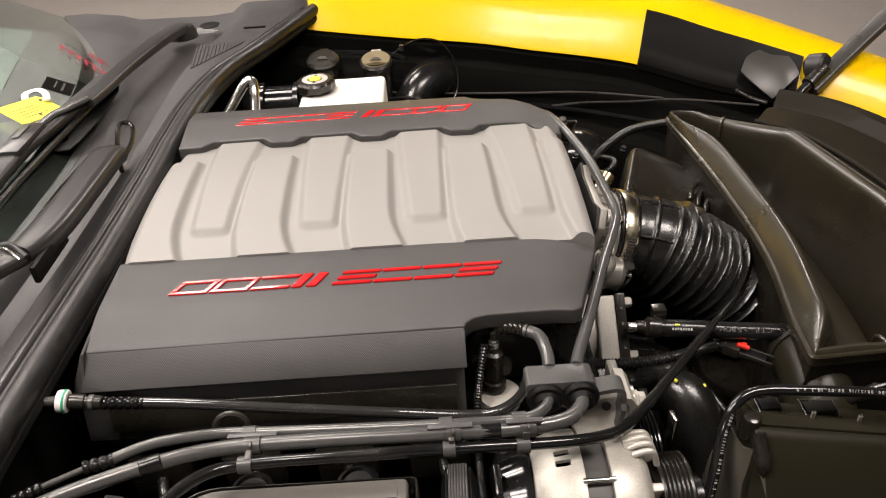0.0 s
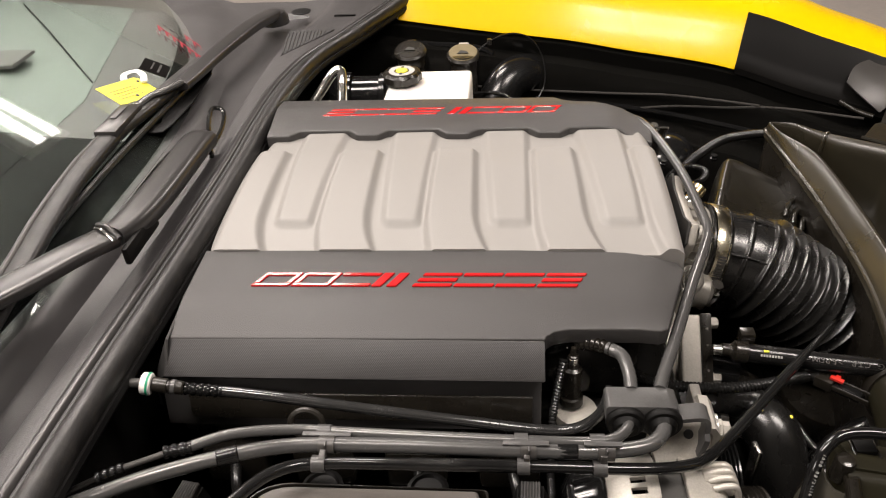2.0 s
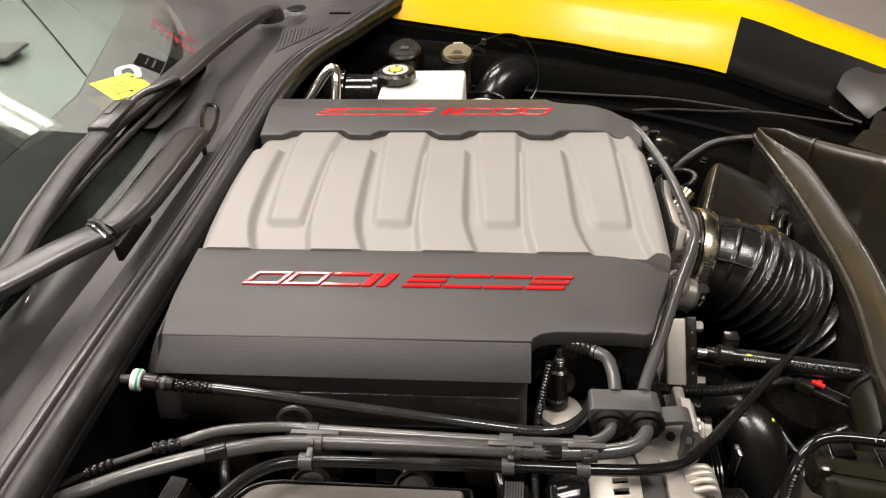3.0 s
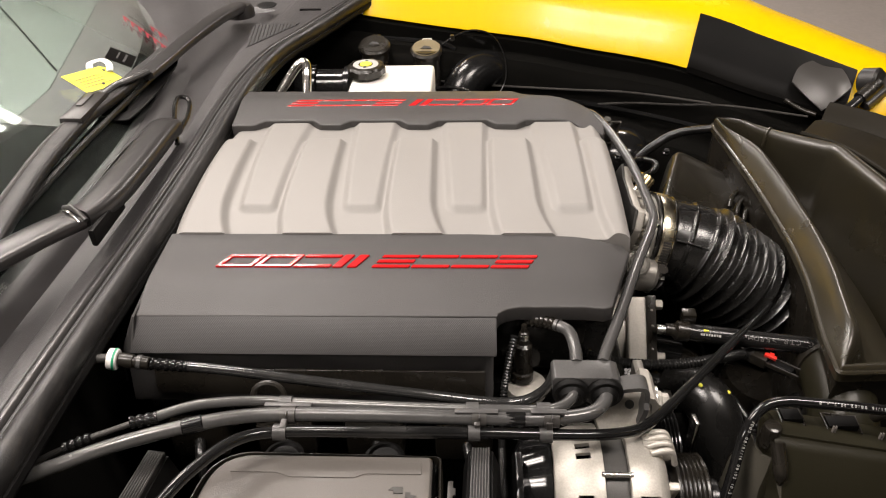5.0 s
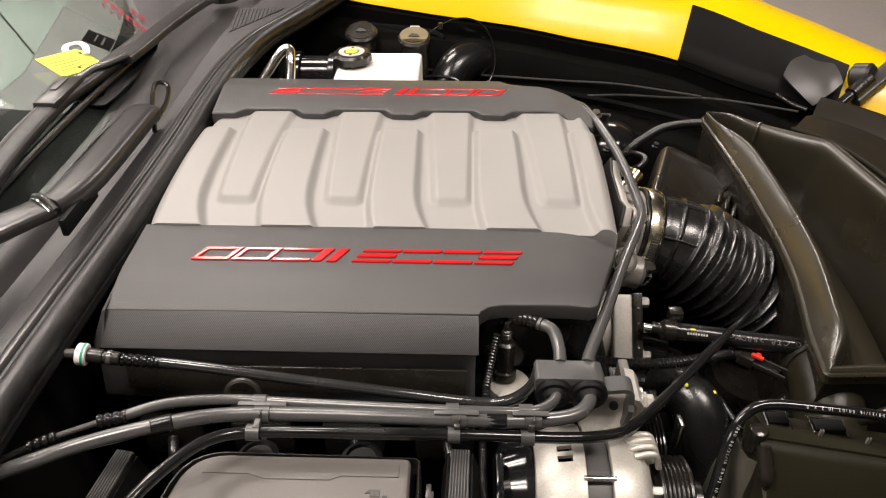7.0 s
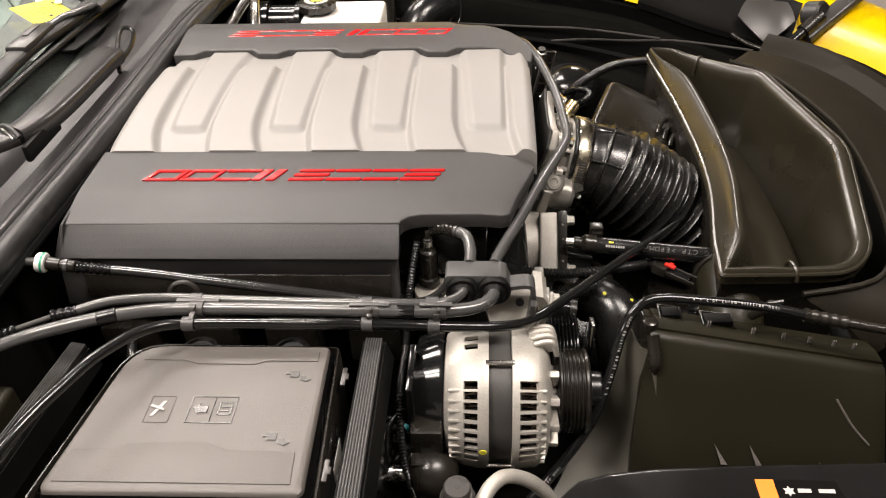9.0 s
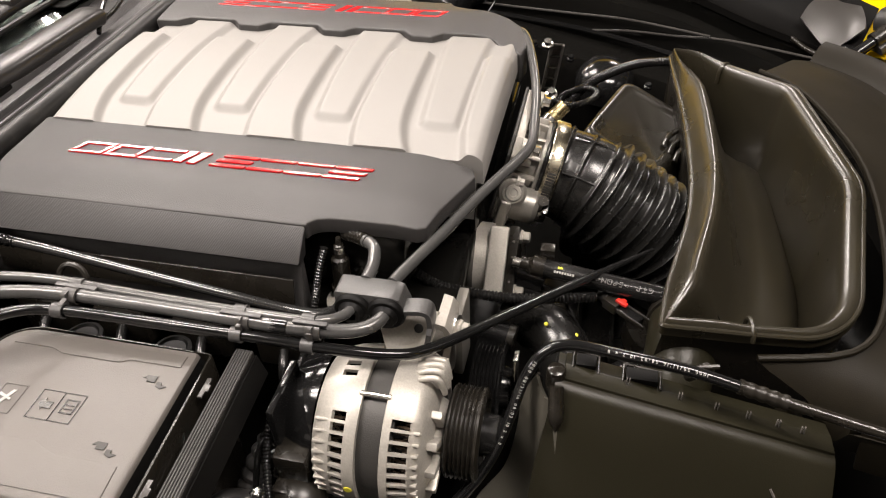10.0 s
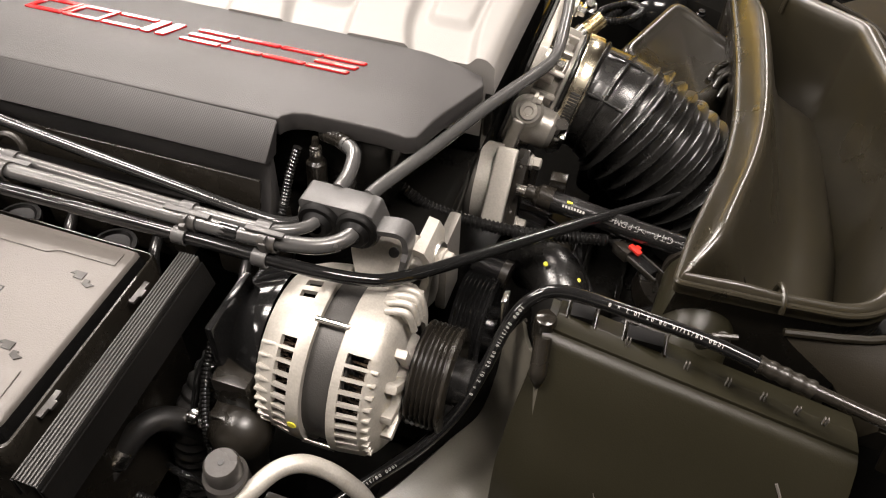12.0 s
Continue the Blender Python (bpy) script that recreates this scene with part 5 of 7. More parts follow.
part("plate", skin(B(), [[a.lerp(b, f) + Vector((0, 0, -0.012 * math.sin(math.pi * f))) for a, b in zip(OUT, INN)] for f in (0, 0.25, 0.5, 0.75, 1)], thick=0.003), M_TRAY, tray)
part("edge_bead", tube(B(), [tuple(p) for p in OUT], 0.0016, 8, 1), M_SATIN, tray)
part("stand", box(B(), 0.25, 0.40, -0.50, -0.36, 0.40, 0.615, 0.01), M_BAY, tray)

# printed drain hose over the box
dh = thing("drain_hose", (0.33, -0.33, 0.7), "glossy black hose with white printed numbers", "hose")
HP = [(0.17, -0.50, 0.63), (0.215, -0.455, 0.650), (0.252, -0.415, 0.665), (0.285, -0.385, 0.688), (0.305, -0.365, 0.715), (0.317, -0.345, 0.748), (0.326, -0.327, 0.778), (0.338, -0.314, 0.795), (0.358, -0.307, 0.801), (0.40, -0.310, 0.801), (0.45, -0.313, 0.797), (0.487, -0.317, 0.791), (0.54, -0.325, 0.785), (0.60, -0.335, 0.78), (0.68, -0.345, 0.77)]
part("hose", tube(B(), HP[:12], 0.0046, 16), M_GLOSS, dh)
part("hose_tail", tube(B(), HP[11:], 0.0044, 14), M_SATIN, dh)
part("fitting", tube(B(), [(0.485, -0.3165, 0.7915), (0.52, -0.322, 0.787)], 0.0058, 12, 3, ripple=0.0005, pitch=0.008), M_SATIN, dh)
tee = thing("drain_valve", (0.463, -0.3, 0.775), "small grey tee fitting beside the hose", "fitting")
part("stem", tube(B(), [(0.455, -0.285, 0.76), (0.463, -0.300, 0.788)], 0.005, 10, 2), M_SATIN, tee)
part("handle", tube(B(), [(0.456, -0.301, 0.789), (0.472, -0.299, 0.791)], 0.0020, 8, 2), M_SATIN, tee)


def runner(pts):
    """A function that gives the point and the direction at a length along a smooth line."""
    line = spline(pts, 24)
    dist = [0.0]
    for a, b in zip(line, line[1:]):
        dist.append(dist[-1] + (b - a).length)

    def at(s):
        i = max(j for j in range(len(dist) - 1) if dist[j] <= s)
        f = (s - dist[i]) / max(1e-9, dist[i + 1] - dist[i])
        return line[i].lerp(line[i + 1], f), (line[i + 1] - line[i]).normalized()
    return at


def printed(text, size, start, material, parent, along, radius, step=0.0040, toward=Vector((0.2, -0.62, 0.75))):
    """Letters one by one along a hose, reading from its far end to its near end."""
    s = start
    for ch in text:
        if ch != " ":
            cu = bpy.data.curves.new("glyph", "FONT")
            cu.body, cu.size, cu.align_x, cu.align_y = ch, size, "CENTER", "CENTER"
            cu.extrude = 0.00008
            ob = new("glyph", cu)
            me = bpy.data.meshes.new_from_object(ob)
            bpy.data.objects.remove(ob)
            me.materials.clear()
            me.materials.append(material)
            p, d = along(s)
            nz = (toward - d * toward.dot(d)).normalized()
            x = -d
            y = nz.cross(x)
            m = Matrix((x, y, nz)).transposed().to_4x4()
            m.translation = p + nz * radius
            place(me, "printed_character", parent, "", m)
        s -= step if ch not in ":.1/" else step * 0.8


drain_run = runner(HP)
for s0, parts_ in ((0.440, ("1000", "08/31/16", "08:02", "10.2", "x", "8")), (0.305, ("1000", "08/31/16", "08:02", "10.2", "x", "8")), (0.150, ("1000", "08/31/16"))):
    printed(" ".join(parts_), 0.0036, s0, M_INK, dh, drain_run, 0.0048, 0.0029)

# ---- alternator ----
alt = thing("alternator", (0.21, -0.35, 0.65), "silver finned alternator with a ribbed black pulley", "alternator")
AY, AZ, AR = -0.350, 0.719, 0.067
part("stator", lathe(B(), [(0.198, 0.0), (0.198, AR - 0.0055), (0.234, AR - 0.0055), (0.234, 0.0)], (0, AY, AZ), (1, 0, 0), 48), M_DARKSTEEL, alt, "dark laminated stator band")


def slotted(deg):
    return 31 <= deg < 103 and (deg - 31) % 8 < 6 or 180 < deg < 320 and deg % 8 < 6


def top_slot(deg):
    return deg in (0, 1, 2, 3, 4, 351, 352, 353, 354, 355) or slotted(deg)


def finned_shell(xs, slots, name):
    """A cast end housing: a smooth band, a row of open slots with bars between, and a sloping shoulder; xs runs from the stator outwards."""
    bm = B()
    prof = [(xs[0], AR - 0.006), (xs[0], AR - 0.0005), (xs[0] + (xs[1] - xs[0]) * 0.12, AR), (xs[1], AR - 0.0005), (xs[2], AR - 0.0025), (xs[3], AR - 0.0065), (xs[4], AR - 0.012), (xs[5], AR - 0.028)]
    cols = []
    for k in range(360):
        a = radians(k)
        cols.append([bm.verts.new((h, AY - rr * math.sin(a), AZ + rr * math.cos(a))) for h, rr in prof])
    gap = []
    for k in range(360):
        a, b = cols[k], cols[(k + 1) % 360]
        for i in range(len(prof) - 1):
            f = bm.faces.new((a[i], b[i], b[i + 1], a[i + 1]))
            if i == 3 and slots(k):
                gap.append(f)
    bmesh.ops.delete(bm, geom=gap, context="FACES")
    bmesh.ops.recalc_face_normals(bm, faces=bm.faces)
    bmesh.ops.solidify(bm, geom=bm.faces[:], thickness=0.0035)
    return part(name, bm, M_ALU, alt, "cast aluminium end housing with cooling slots", 30)


finned_shell((0.206, 0.1965, 0.1845, 0.174, 0.168, 0.163), top_slot, "rear_housing")
finned_shell((0.226, 0.2325, 0.2485, 0.2540, 0.258, 0.262), slotted, "front_housing")
around = Matrix.Translation((0, AY, AZ))
for k in range(10):
    a = radians(31 + 8 * k + 7.0)
    for xa, xb in ((0.1710, 0.1850), (0.2475, 0.2555)):
        part("fin", box(B(), xa, xb, -0.0013, 0.0013, AR - 0.016, AR - 0.0034, 0.0011, 2, around @ Matrix.Rotation(a, 4, "X")), M_ALU, alt)
part("winding_ring", lathe(B(), [(0.17, 0.03), (0.17, AR - 0.020), (0.198, AR - 0.018), (0.234, AR - 0.018), (0.252, AR - 0.020), (0.252, 0.03)], (0, AY, AZ), (1, 0, 0), 32), M_GLOSS, alt)
for k in range(16):
    a = radians(26 + 5.3 * k)
    q = Vector((0, -math.sin(a), math.cos(a)))
    w = Vector((0, -math.cos(a), -math.sin(a))) * 0.0018
    c = Vector((0, AY, AZ))
    for xa, xb in ((0.198, 0.182), (0.234, 0.250)):
        part("coil", tube(B(), [c + q * (AR - 0.011) + Vector((xa, 0, 0)) - w, c + q * (AR - 0.009) + Vector((xb, 0, 0)) - w * 0.3, c + q * (AR - 0.011) + Vector(((xa + xb) / 2, 0, 0)) + w], 0.0011, 6, 3), M_COIL, alt)
for a in (17, 112, 200, 300):
    q = Vector((0, -math.sin(radians(a)), math.cos(radians(a)))) * (AR - 0.001)
    part("through_bolt", tube(B(), [(0.2035, AY + q.y, AZ + q.z), (0.2285, AY + q.y, AZ + q.z)], 0.0024, 10, 2), M_STEEL, alt)
# ribbed lug on top of the front housing
for k in range(4):
    a = radians(-20 + 6.5 * k)
    m = around @ Matrix.Rotation(a, 4, "X")
    part("lug_rib", tube(B(), [m @ Vector((0.240 + 0.002 * k, 0, AR - 0.002)), m @ Vector((0.252 + 0.001 * k, 0, AR + 0.0015)), m @ Vector((0.262, 0, AR + 0.000)), m @ Vector((0.266, 0, AR - 0.014))], 0.0026, 10, 4), M_ALU, alt)
part("mount_foot", box(B(), 0.240, 0.264, -0.010, 0.016, AR - 0.016, AR + 0.0000, 0.004, 2, around @ Matrix.Rotation(radians(-14), 4, "X")), M_ALU, alt)
for a in (20, 48, 76, 100):
    m = around @ Matrix.Rotation(radians(a), 4, "X")
    part("spoke", box(B(), 0.257, 0.2675, -0.0035, 0.0035, 0.024, AR - 0.016, 0.002, 2, m), M_ALU, alt)
part("paint_dot", lathe(B(), [(0, 0.0036), (0.0006, 0.003), (0.0006, 0)], (0.2010, AY - (AR + 0.0002) * math.sin(radians(88)), AZ + (AR + 0.0002) * math.cos(radians(88))), (0, -1, 0.0), 12), M_TAG, alt, "yellow paint dot")
prof = [(0.268, 0.0), (0.268, 0.036), (0.270, 0.039)]
for k in range(6):
    prof += [(0.2715 + 0.0036 * k, 0.039), (0.2730 + 0.0036 * k, 0.0362), (0.2736 + 0.0036 * k, 0.0362), (0.2748 + 0.0036 * k, 0.039)]
prof += [(0.295, 0.039), (0.297, 0.036), (0.297, 0.03), (0.292, 0.028), (0.292, 0.0)]
part("pulley", lathe(B(), prof, (0, AY + 0.004, AZ + 0.002), (1, 0, 0), 40), M_SATIN, alt, "ribbed black pulley with belt")
part("pulley_nut", lathe(B(), [(0.292, 0.0), (0.292, 0.018), (0.308, 0.018), (0.310, 0.016), (0.310, 0.010), (0.306, 0.009), (0.306, 0)], (0, AY + 0.004, AZ + 0.002), (1, 0, 0), 24), M_HOSE, alt)
part("neck", lathe(B(), [(0.258, 0.03), (0.268, 0.026)], (0, AY, AZ), (1, 0, 0), 24), M_ALU, alt)
part("rear_cover", lathe(B(), [(0.135, 0.0), (0.135, 0.035), (0.142, 0.050), (0.160, 0.056), (0.166, 0.056)], (0, AY + 0.004, AZ), (1, 0, 0), 32), M_GLOSS, alt, "glossy black rear cover")
part("terminal_block", box(B(), 0.138, 0.166, AY - 0.062, AY - 0.03, AZ - 0.012, AZ + 0.020, 0.003), M_SATIN, alt)

# ---- engine front: brackets, pump, pulleys ----
eb = thing("engine_bracket", (0.24, -0.27, 0.7), "cast aluminium bracket with bolts behind the lines", "bracket")
part("casting", prism(B(), [(-0.022, -0.016), (0.010, -0.020), (0.016, -0.006), (0.014, 0.012), (-0.02, 0.012)], 0.050, Matrix.Translation((0.242, -0.272, 0.715)), 0.006, 3), M_CAST, eb)
part("web", skin(B(), [[(0.203, -0.308, 0.789), (0.210, -0.318, 0.772), (0.226, -0.320, 0.766), (0.242, -0.314, 0.772)], [(0.206, -0.300, 0.797), (0.218, -0.306, 0.784), (0.232, -0.307, 0.781), (0.247, -0.305, 0.794)], [(0.212, -0.285, 0.800), (0.224, -0.288, 0.798), (0.236, -0.289, 0.799), (0.248, -0.290, 0.801)]], thick=0.005), M_ALU, eb, "pale pressed web")
part("web_hole", lathe(B(), [(0, 0), (0, 0.0040), (0.001, 0.0036), (0.001, 0)], (0.2345, -0.3040, 0.7925), (0, -0.75, 0.66), 14), M_DARKINK, eb)
fold = [(0.248, 0.7985), (0.256, 0.7965), (0.2605, 0.789), (0.2605, 0.770), (0.2560, 0.748), (0.2540, 0.72)]
part("fold", skin(B(), [[(x, y, z) for x, z in fold] for y in (-0.302, -0.296, -0.282, -0.266)], thick=0.0055), M_ALU, eb, "folded pale flange")
part("washer", lathe(B(), [(0, 0.0), (0, 0.0125), (0.0025, 0.0125), (0.0035, 0.008), (0.0035, 0)], (0.2605, -0.2845, 0.777), (1, -0.1, 0.05), 22), M_STEEL, eb)
part("bolt", lathe(B(), [(0.003, 0.0085), (0.006, 0.0085), (0.007, 0.0070), (0.012, 0.0066), (0.013, 0.005), (0.013, 0)], (0.2605, -0.2845, 0.777), (1, -0.1, 0.05), 6), M_ALU, eb, "hex bolt")
part("low_rib", box(B(), 0.252, 0.262, -0.262, -0.225, 0.69, 0.770, 0.003), M_CAST, eb)
vp = thing("vacuum_pump", (0.27, -0.17, 0.7), "cast aluminium pump with a thick bolted flange", "pump")
PC = Vector((0.0, -0.114, 0.7067))
PM = Matrix(((1, 0, 0, 0.0), (0, 0.69, -0.724, PC.y), (0, 0.724, 0.69, PC.z), (0, 0, 0, 1)))
part("drum", lathe(B(), [(0.226, 0.0), (0.226, 0.036), (0.230, 0.0405), (0.2655, 0.0415)], PC, (1, 0, 0), 48), M_ALU, vp)
part("rear_step", lathe(B(), [(0.190, 0.0), (0.190, 0.030), (0.194, 0.036), (0.222, 0.037), (0.2265, 0.033)], PC, (1, 0, 0), 40), M_CAST, vp)
part("flange", box(B(), 0.2640, 0.2838, -0.0345, 0.0345, -0.055, 0.0475, 0.0028, 3, PM), M_ALU, vp, "thick pale cast flange")
part("black_plate", box(B(), 0.2842, 0.2945, -0.0360, 0.0360, -0.056, 0.0480, 0.0018, 2, PM), M_SATIN, vp)
for u in (-0.021, 0.004, 0.020):
    part("rivet", lathe(B(), [(0, 0.0016), (0.0012, 0.0012), (0.0012, 0)], PM @ Vector((0.2895, u, 0.0478)), (0, -0.724, 0.69), 10), M_STEEL, vp)
for u, w in ((0.027, 0.032), (-0.028, 0.036), (-0.028, -0.03)):
    part("bolt", lathe(B(), [(0, 0.0072), (0.002, 0.0072), (0.0025, 0.0056), (0.009, 0.0056), (0.010, 0.004), (0.010, 0)], PM @ Vector((0.2945, u, w)), (1, 0, 0), 6), M_ALU, vp, "hex bolt")
part("outlet_neck", tube(B(), [(0.294, -0.146, 0.709), (0.322, -0.150, 0.706)], 0.0145, 22, 2), M_GLOSS, vp, "glossy black neck")
part("outlet_elbow", tube(B(), [(0.318, -0.150, 0.706), (0.336, -0.158, 0.700), (0.342, -0.170, 0.686)], 0.0105, 18), M_SATIN, vp)
part("lower_neck", tube(B(), [(0.270, -0.200, 0.690), (0.302, -0.205, 0.688)], 0.0125, 20, 2), M_GLOSS, vp)
part("lower_band", tube(B(), [(0.296, -0.204, 0.6884), (0.303, -0.205, 0.688)], 0.0134, 20, 2), M_SATIN, vp)
vc = thing("pump_connector", (0.185, -0.13, 0.73), "dark grey plug with a pale spring clip on the pump", "connector")
part("body", box(B(), 0.168, 0.200, -0.142, -0.112, 0.715, 0.745, 0.004, 3), M_FLAP, vc)
part("spring_clip", tube(B(), [(0.194, -0.146, 0.722), (0.194, -0.147, 0.744), (0.201, -0.145, 0.747), (0.204, -0.146, 0.726)], 0.0014, 8), M_STEEL, vc)

hs = thing("coolant_hose", (0.36, -0.17, 0.73), "black rubber coolant hose with pale printed letters", "hose")
CP = [(0.318, -0.158, 0.745), (0.36, -0.165, 0.7455), (0.40, -0.174, 0.747), (0.436, -0.183, 0.750), (0.475, -0.194, 0.752)]
part("hose", tube(B(), CP, 0.0092, 16), M_HOSE, hs)
part("metal_stub", tube(B(), [(0.292, -0.156, 0.7463), (0.314, -0.158, 0.7455)], 0.0052, 14, 2), M_STEEL, hs, "bright pipe stub")
part("quick_connector", tube(B(), [(0.300, -0.156, 0.747), (0.312, -0.157, 0.7458), (0.324, -0.158, 0.745)], lambda s: 0.0064 + 0.0042 * ease(s, 0.35, 0.5), 16), M_SATIN, hs)
part("spring_clip", box(B(), 0.318, 0.332, -0.152, -0.140, 0.748, 0.762, 0.001), M_SATIN, hs)
part("yellow_mark", box(B(), 0.337, 0.342, -0.1665, -0.160, 0.7525, 0.7538, 0.0003), M_TAG, hs)
coolant_run = runner(CP)
printed("G CTP >EPDM<", 0.0075, 0.122, M_FLAP, hs, coolant_run, 0.0093, 0.0056, Vector((0.1, -0.62, 0.78)))
for k in range(8):
    p, d = coolant_run(0.018 + 0.0026 * k)
    n = Vector((0.1, -0.80, 0.58))
    n = (n - d * n.dot(d)).normalized()
    m = Matrix((d, n.cross(d), n)).transposed().to_4x4()
    m.translation = p + n * 0.0092
    part("print_bar", box(B(), -0.0008, 0.0008, -0.0012, 0.0012, 0, 0.0002, m=m), M_INK, hs)
th = thing("thermostat_hose", (0.31, -0.2, 0.7), "fat glossy black moulded coolant hose", "hose")
part("hose", tube(B(), [(0.318, -0.168, 0.672), (0.336, -0.184, 0.684), (0.350, -0.205, 0.678), (0.356, -0.228, 0.650), (0.36, -0.25, 0.60), (0.365, -0.27, 0.50)], 0.026, 24), M_BELLOW, th)
part("neck", tube(B(), [(0.285, -0.155, 0.668), (0.322, -0.170, 0.675)], 0.016, 18, 2), M_BELLOW, th)
for x, y, z in ((0.338, -0.196, 0.712), (0.368, -0.196, 0.702)):
    part("paint_dot", lathe(B(), [(0, 0.0022), (0.001, 0.0015), (0.001, 0)], (x - 0.006, y - 0.006, z), (0, -0.5, 1), 10), M_TAG, th, "yellow paint dot")
bp = thing("belt_pulley", (0.29, -0.25, 0.62), "ribbed black drive pulley behind the alternator", "pulley")
prof = [(0.270, 0.0), (0.270, 0.040)]
for k in range(7):
    prof += [(0.2705 + 0.0037 * k, 0.045), (0.2722 + 0.0037 * k, 0.0418), (0.2728 + 0.0037 * k, 0.0418), (0.2742 + 0.0037 * k, 0.045)]
prof += [(0.298, 0.045), (0.300, 0.04), (0.296, 0.03), (0.296, 0.0)]
part("rim", lathe(B(), prof, (0, -0.252, 0.668), (1, 0, 0), 40), M_GLOSS, bp)
part("hub", lathe(B(), [(0.290, 0.0), (0.290, 0.022), (0.306, 0.02), (0.308, 0.01), (0.308, 0)], (0, -0.252, 0.668), (1, 0, 0), 20), M_GLOSS, bp)
part("spring_plate", prism(B(), [(-0.008, -0.03), (0.008, -0.03), (0.010, 0.025), (-0.008, 0.03)], 0.004, Matrix(((0, 0, 1, 0.309), (1, 0, 0, -0.262), (0, 1, 0, 0.700), (0, 0, 0, 1))), 0.001), M_STEEL, bp)

# wiring
wl = thing("wiring_loom", (0.25, -0.19, 0.73), "black corrugated wiring loom with a connector", "wiring")
part("conduit", tube(B(), [(0.150, -0.190, 0.785), (0.177, -0.203, 0.777), (0.199, -0.206, 0.767), (0.227, -0.208, 0.752), (0.265, -0.206, 0.7445), (0.307, -0.202, 0.7415), (0.345, -0.192, 0.7395), (0.376, -0.182, 0.737)], 0.0048, 12, 5, ripple=0.0008, pitch=0.0036), M_HOSE, wl)
cn = thing("wire_connector", (0.40, -0.18, 0.73), "black electrical connector with a red locking clip", "connector")
cm = Matrix.Translation((0.398, -0.186, 0.733)) @ Matrix.Rotation(radians(-38), 4, "Z") @ Matrix.Scale(0.74, 4)
part("boot", tube(B(), [(cm @ Vector(p)) for p in ((-0.034, 0.000, -0.004), (-0.024, 0.000, -0.003), (-0.016, 0.000, -0.002))], lambda s: 0.0042 + 0.0026 * ease(s, 0.2, 1), 12), M_RUBBER, cn)
part("shell", box(B(), -0.020, 0.002, -0.0095, 0.0095, -0.010, 0.0055, 0.002, 2, cm), M_SATIN, cn)
part("socket", box(B(), 0.0022, 0.036, -0.0062, 0.0062, -0.009, 0.0015, 0.0015, 2, cm), M_GLOSS, cn)
for k in range(3):
    part("grip_rib", box(B(), -0.014 + 0.0055 * k, -0.012 + 0.0055 * k, 0.001, 0.0085, 0.0055, 0.0075, 0.0005, 2, cm), M_SATIN, cn)
for y in (-0.0088, 0.0066):
    part("side_rail", box(B(), 0.0022, 0.046, y, y + 0.0022, -0.004, 0.002, 0.0006, 2, cm), M_SATIN, cn)
    part("rail_edge", tube(B(), [cm @ Vector((x, y + 0.0011, 0.0024)) for x in (0.010, 0.026, 0.045)], 0.0004, 6, 2), M_CLIP, cn)
part("red_lock", prism(B(), [(-0.008, -0.003), (0.008, -0.003), (0.008, 0.003), (0.003, 0.003), (0.003, 0.007), (-0.003, 0.007), (-0.003, 0.003), (-0.008, 0.003)], 0.004, cm @ Matrix.Translation((0.004, 0.0, 0.0062)), 0.0006), M_REDCLIP, cn, "red locking clip")
w2 = thing("wiring_loom", (0.13, -0.25, 0.7), "thin braided black wiring loom hanging down", "wiring")
part("conduit", tube(B(), [(0.138, -0.252, 0.822), (0.133, -0.262, 0.80), (0.129, -0.275, 0.77), (0.127, -0.31, 0.74), (0.128, -0.38, 0.75), (0.133, -0.42, 0.71), (0.145, -0.44, 0.67)], 0.0032, 10, 5, ripple=0.0006, pitch=0.003), M_HOSE, w2)
w3 = thing("wiring_loom", (0.38, 0.2, 0.78), "black corrugated loom with a loop behind the hose", "wiring")
part("conduit", tube(B(), [(0.53, 0.325, 0.715), (0.49, 0.312, 0.742), (0.449, 0.298, 0.750), (0.402, 0.280, 0.752), (0.365, 0.244, 0.753), (0.338, 0.216, 0.748), (0.315, 0.19, 0.735), (0.295, 0.19, 0.73)], 0.006, 12, 5, ripple=0.0008, pitch=0.004), M_HOSE, w3)
part("loop", tube(B(), [(0.30, 0.17, 0.745), (0.318, 0.150, 0.752), (0.342, 0.155, 0.757), (0.352, 0.18, 0.757), (0.335, 0.20, 0.752), (0.31, 0.19, 0.745), (0.302, 0.165, 0.74)], 0.0042, 10, 5, ripple=0.0006, pitch=0.003), M_HOSE, w3)

dk = thing("intake_elbow", (0.44, -0.28, 0.68), "dull black plastic elbow between the duct and the filter box", "duct elbow")
part("elbow", tube(B(), [(0.458, -0.185, 0.728), (0.456, -0.215, 0.732), (0.452, -0.250, 0.722), (0.446, -0.282, 0.69), (0.44, -0.31, 0.63)], 0.031, 26), M_BOX, dk)
part("collar", tube(B(), [(0.4575, -0.192, 0.729), (0.457, -0.202, 0.731)], 0.0335, 26, 2), M_SATIN, dk)

lw = thing("lower_radiator_hose", (0.42, -0.2, 0.6), "black rubber radiator hose deep in the bay", "hose")
part("hose", tube(B(), [(0.335, -0.30, 0.58), (0.37, -0.25, 0.625), (0.42, -0.205, 0.655), (0.48, -0.18, 0.66), (0.56, -0.17, 0.64)], 0.021, 20), M_HOSE, lw)
part("clamp", tube(B(), [(0.40, -0.221, 0.645), (0.41, -0.213, 0.650)], 0.0222, 20, 2), M_DARKSTEEL, lw)
fs = thing("fan_shroud", (0.45, -0.1, 0.5), "black ribbed plastic fan shroud low in the bay", "fan shroud")
part("plate", box(B(), 0.345, 0.60, -0.29, 0.10, 0.555, 0.565, 0.003), M_BAY, fs)
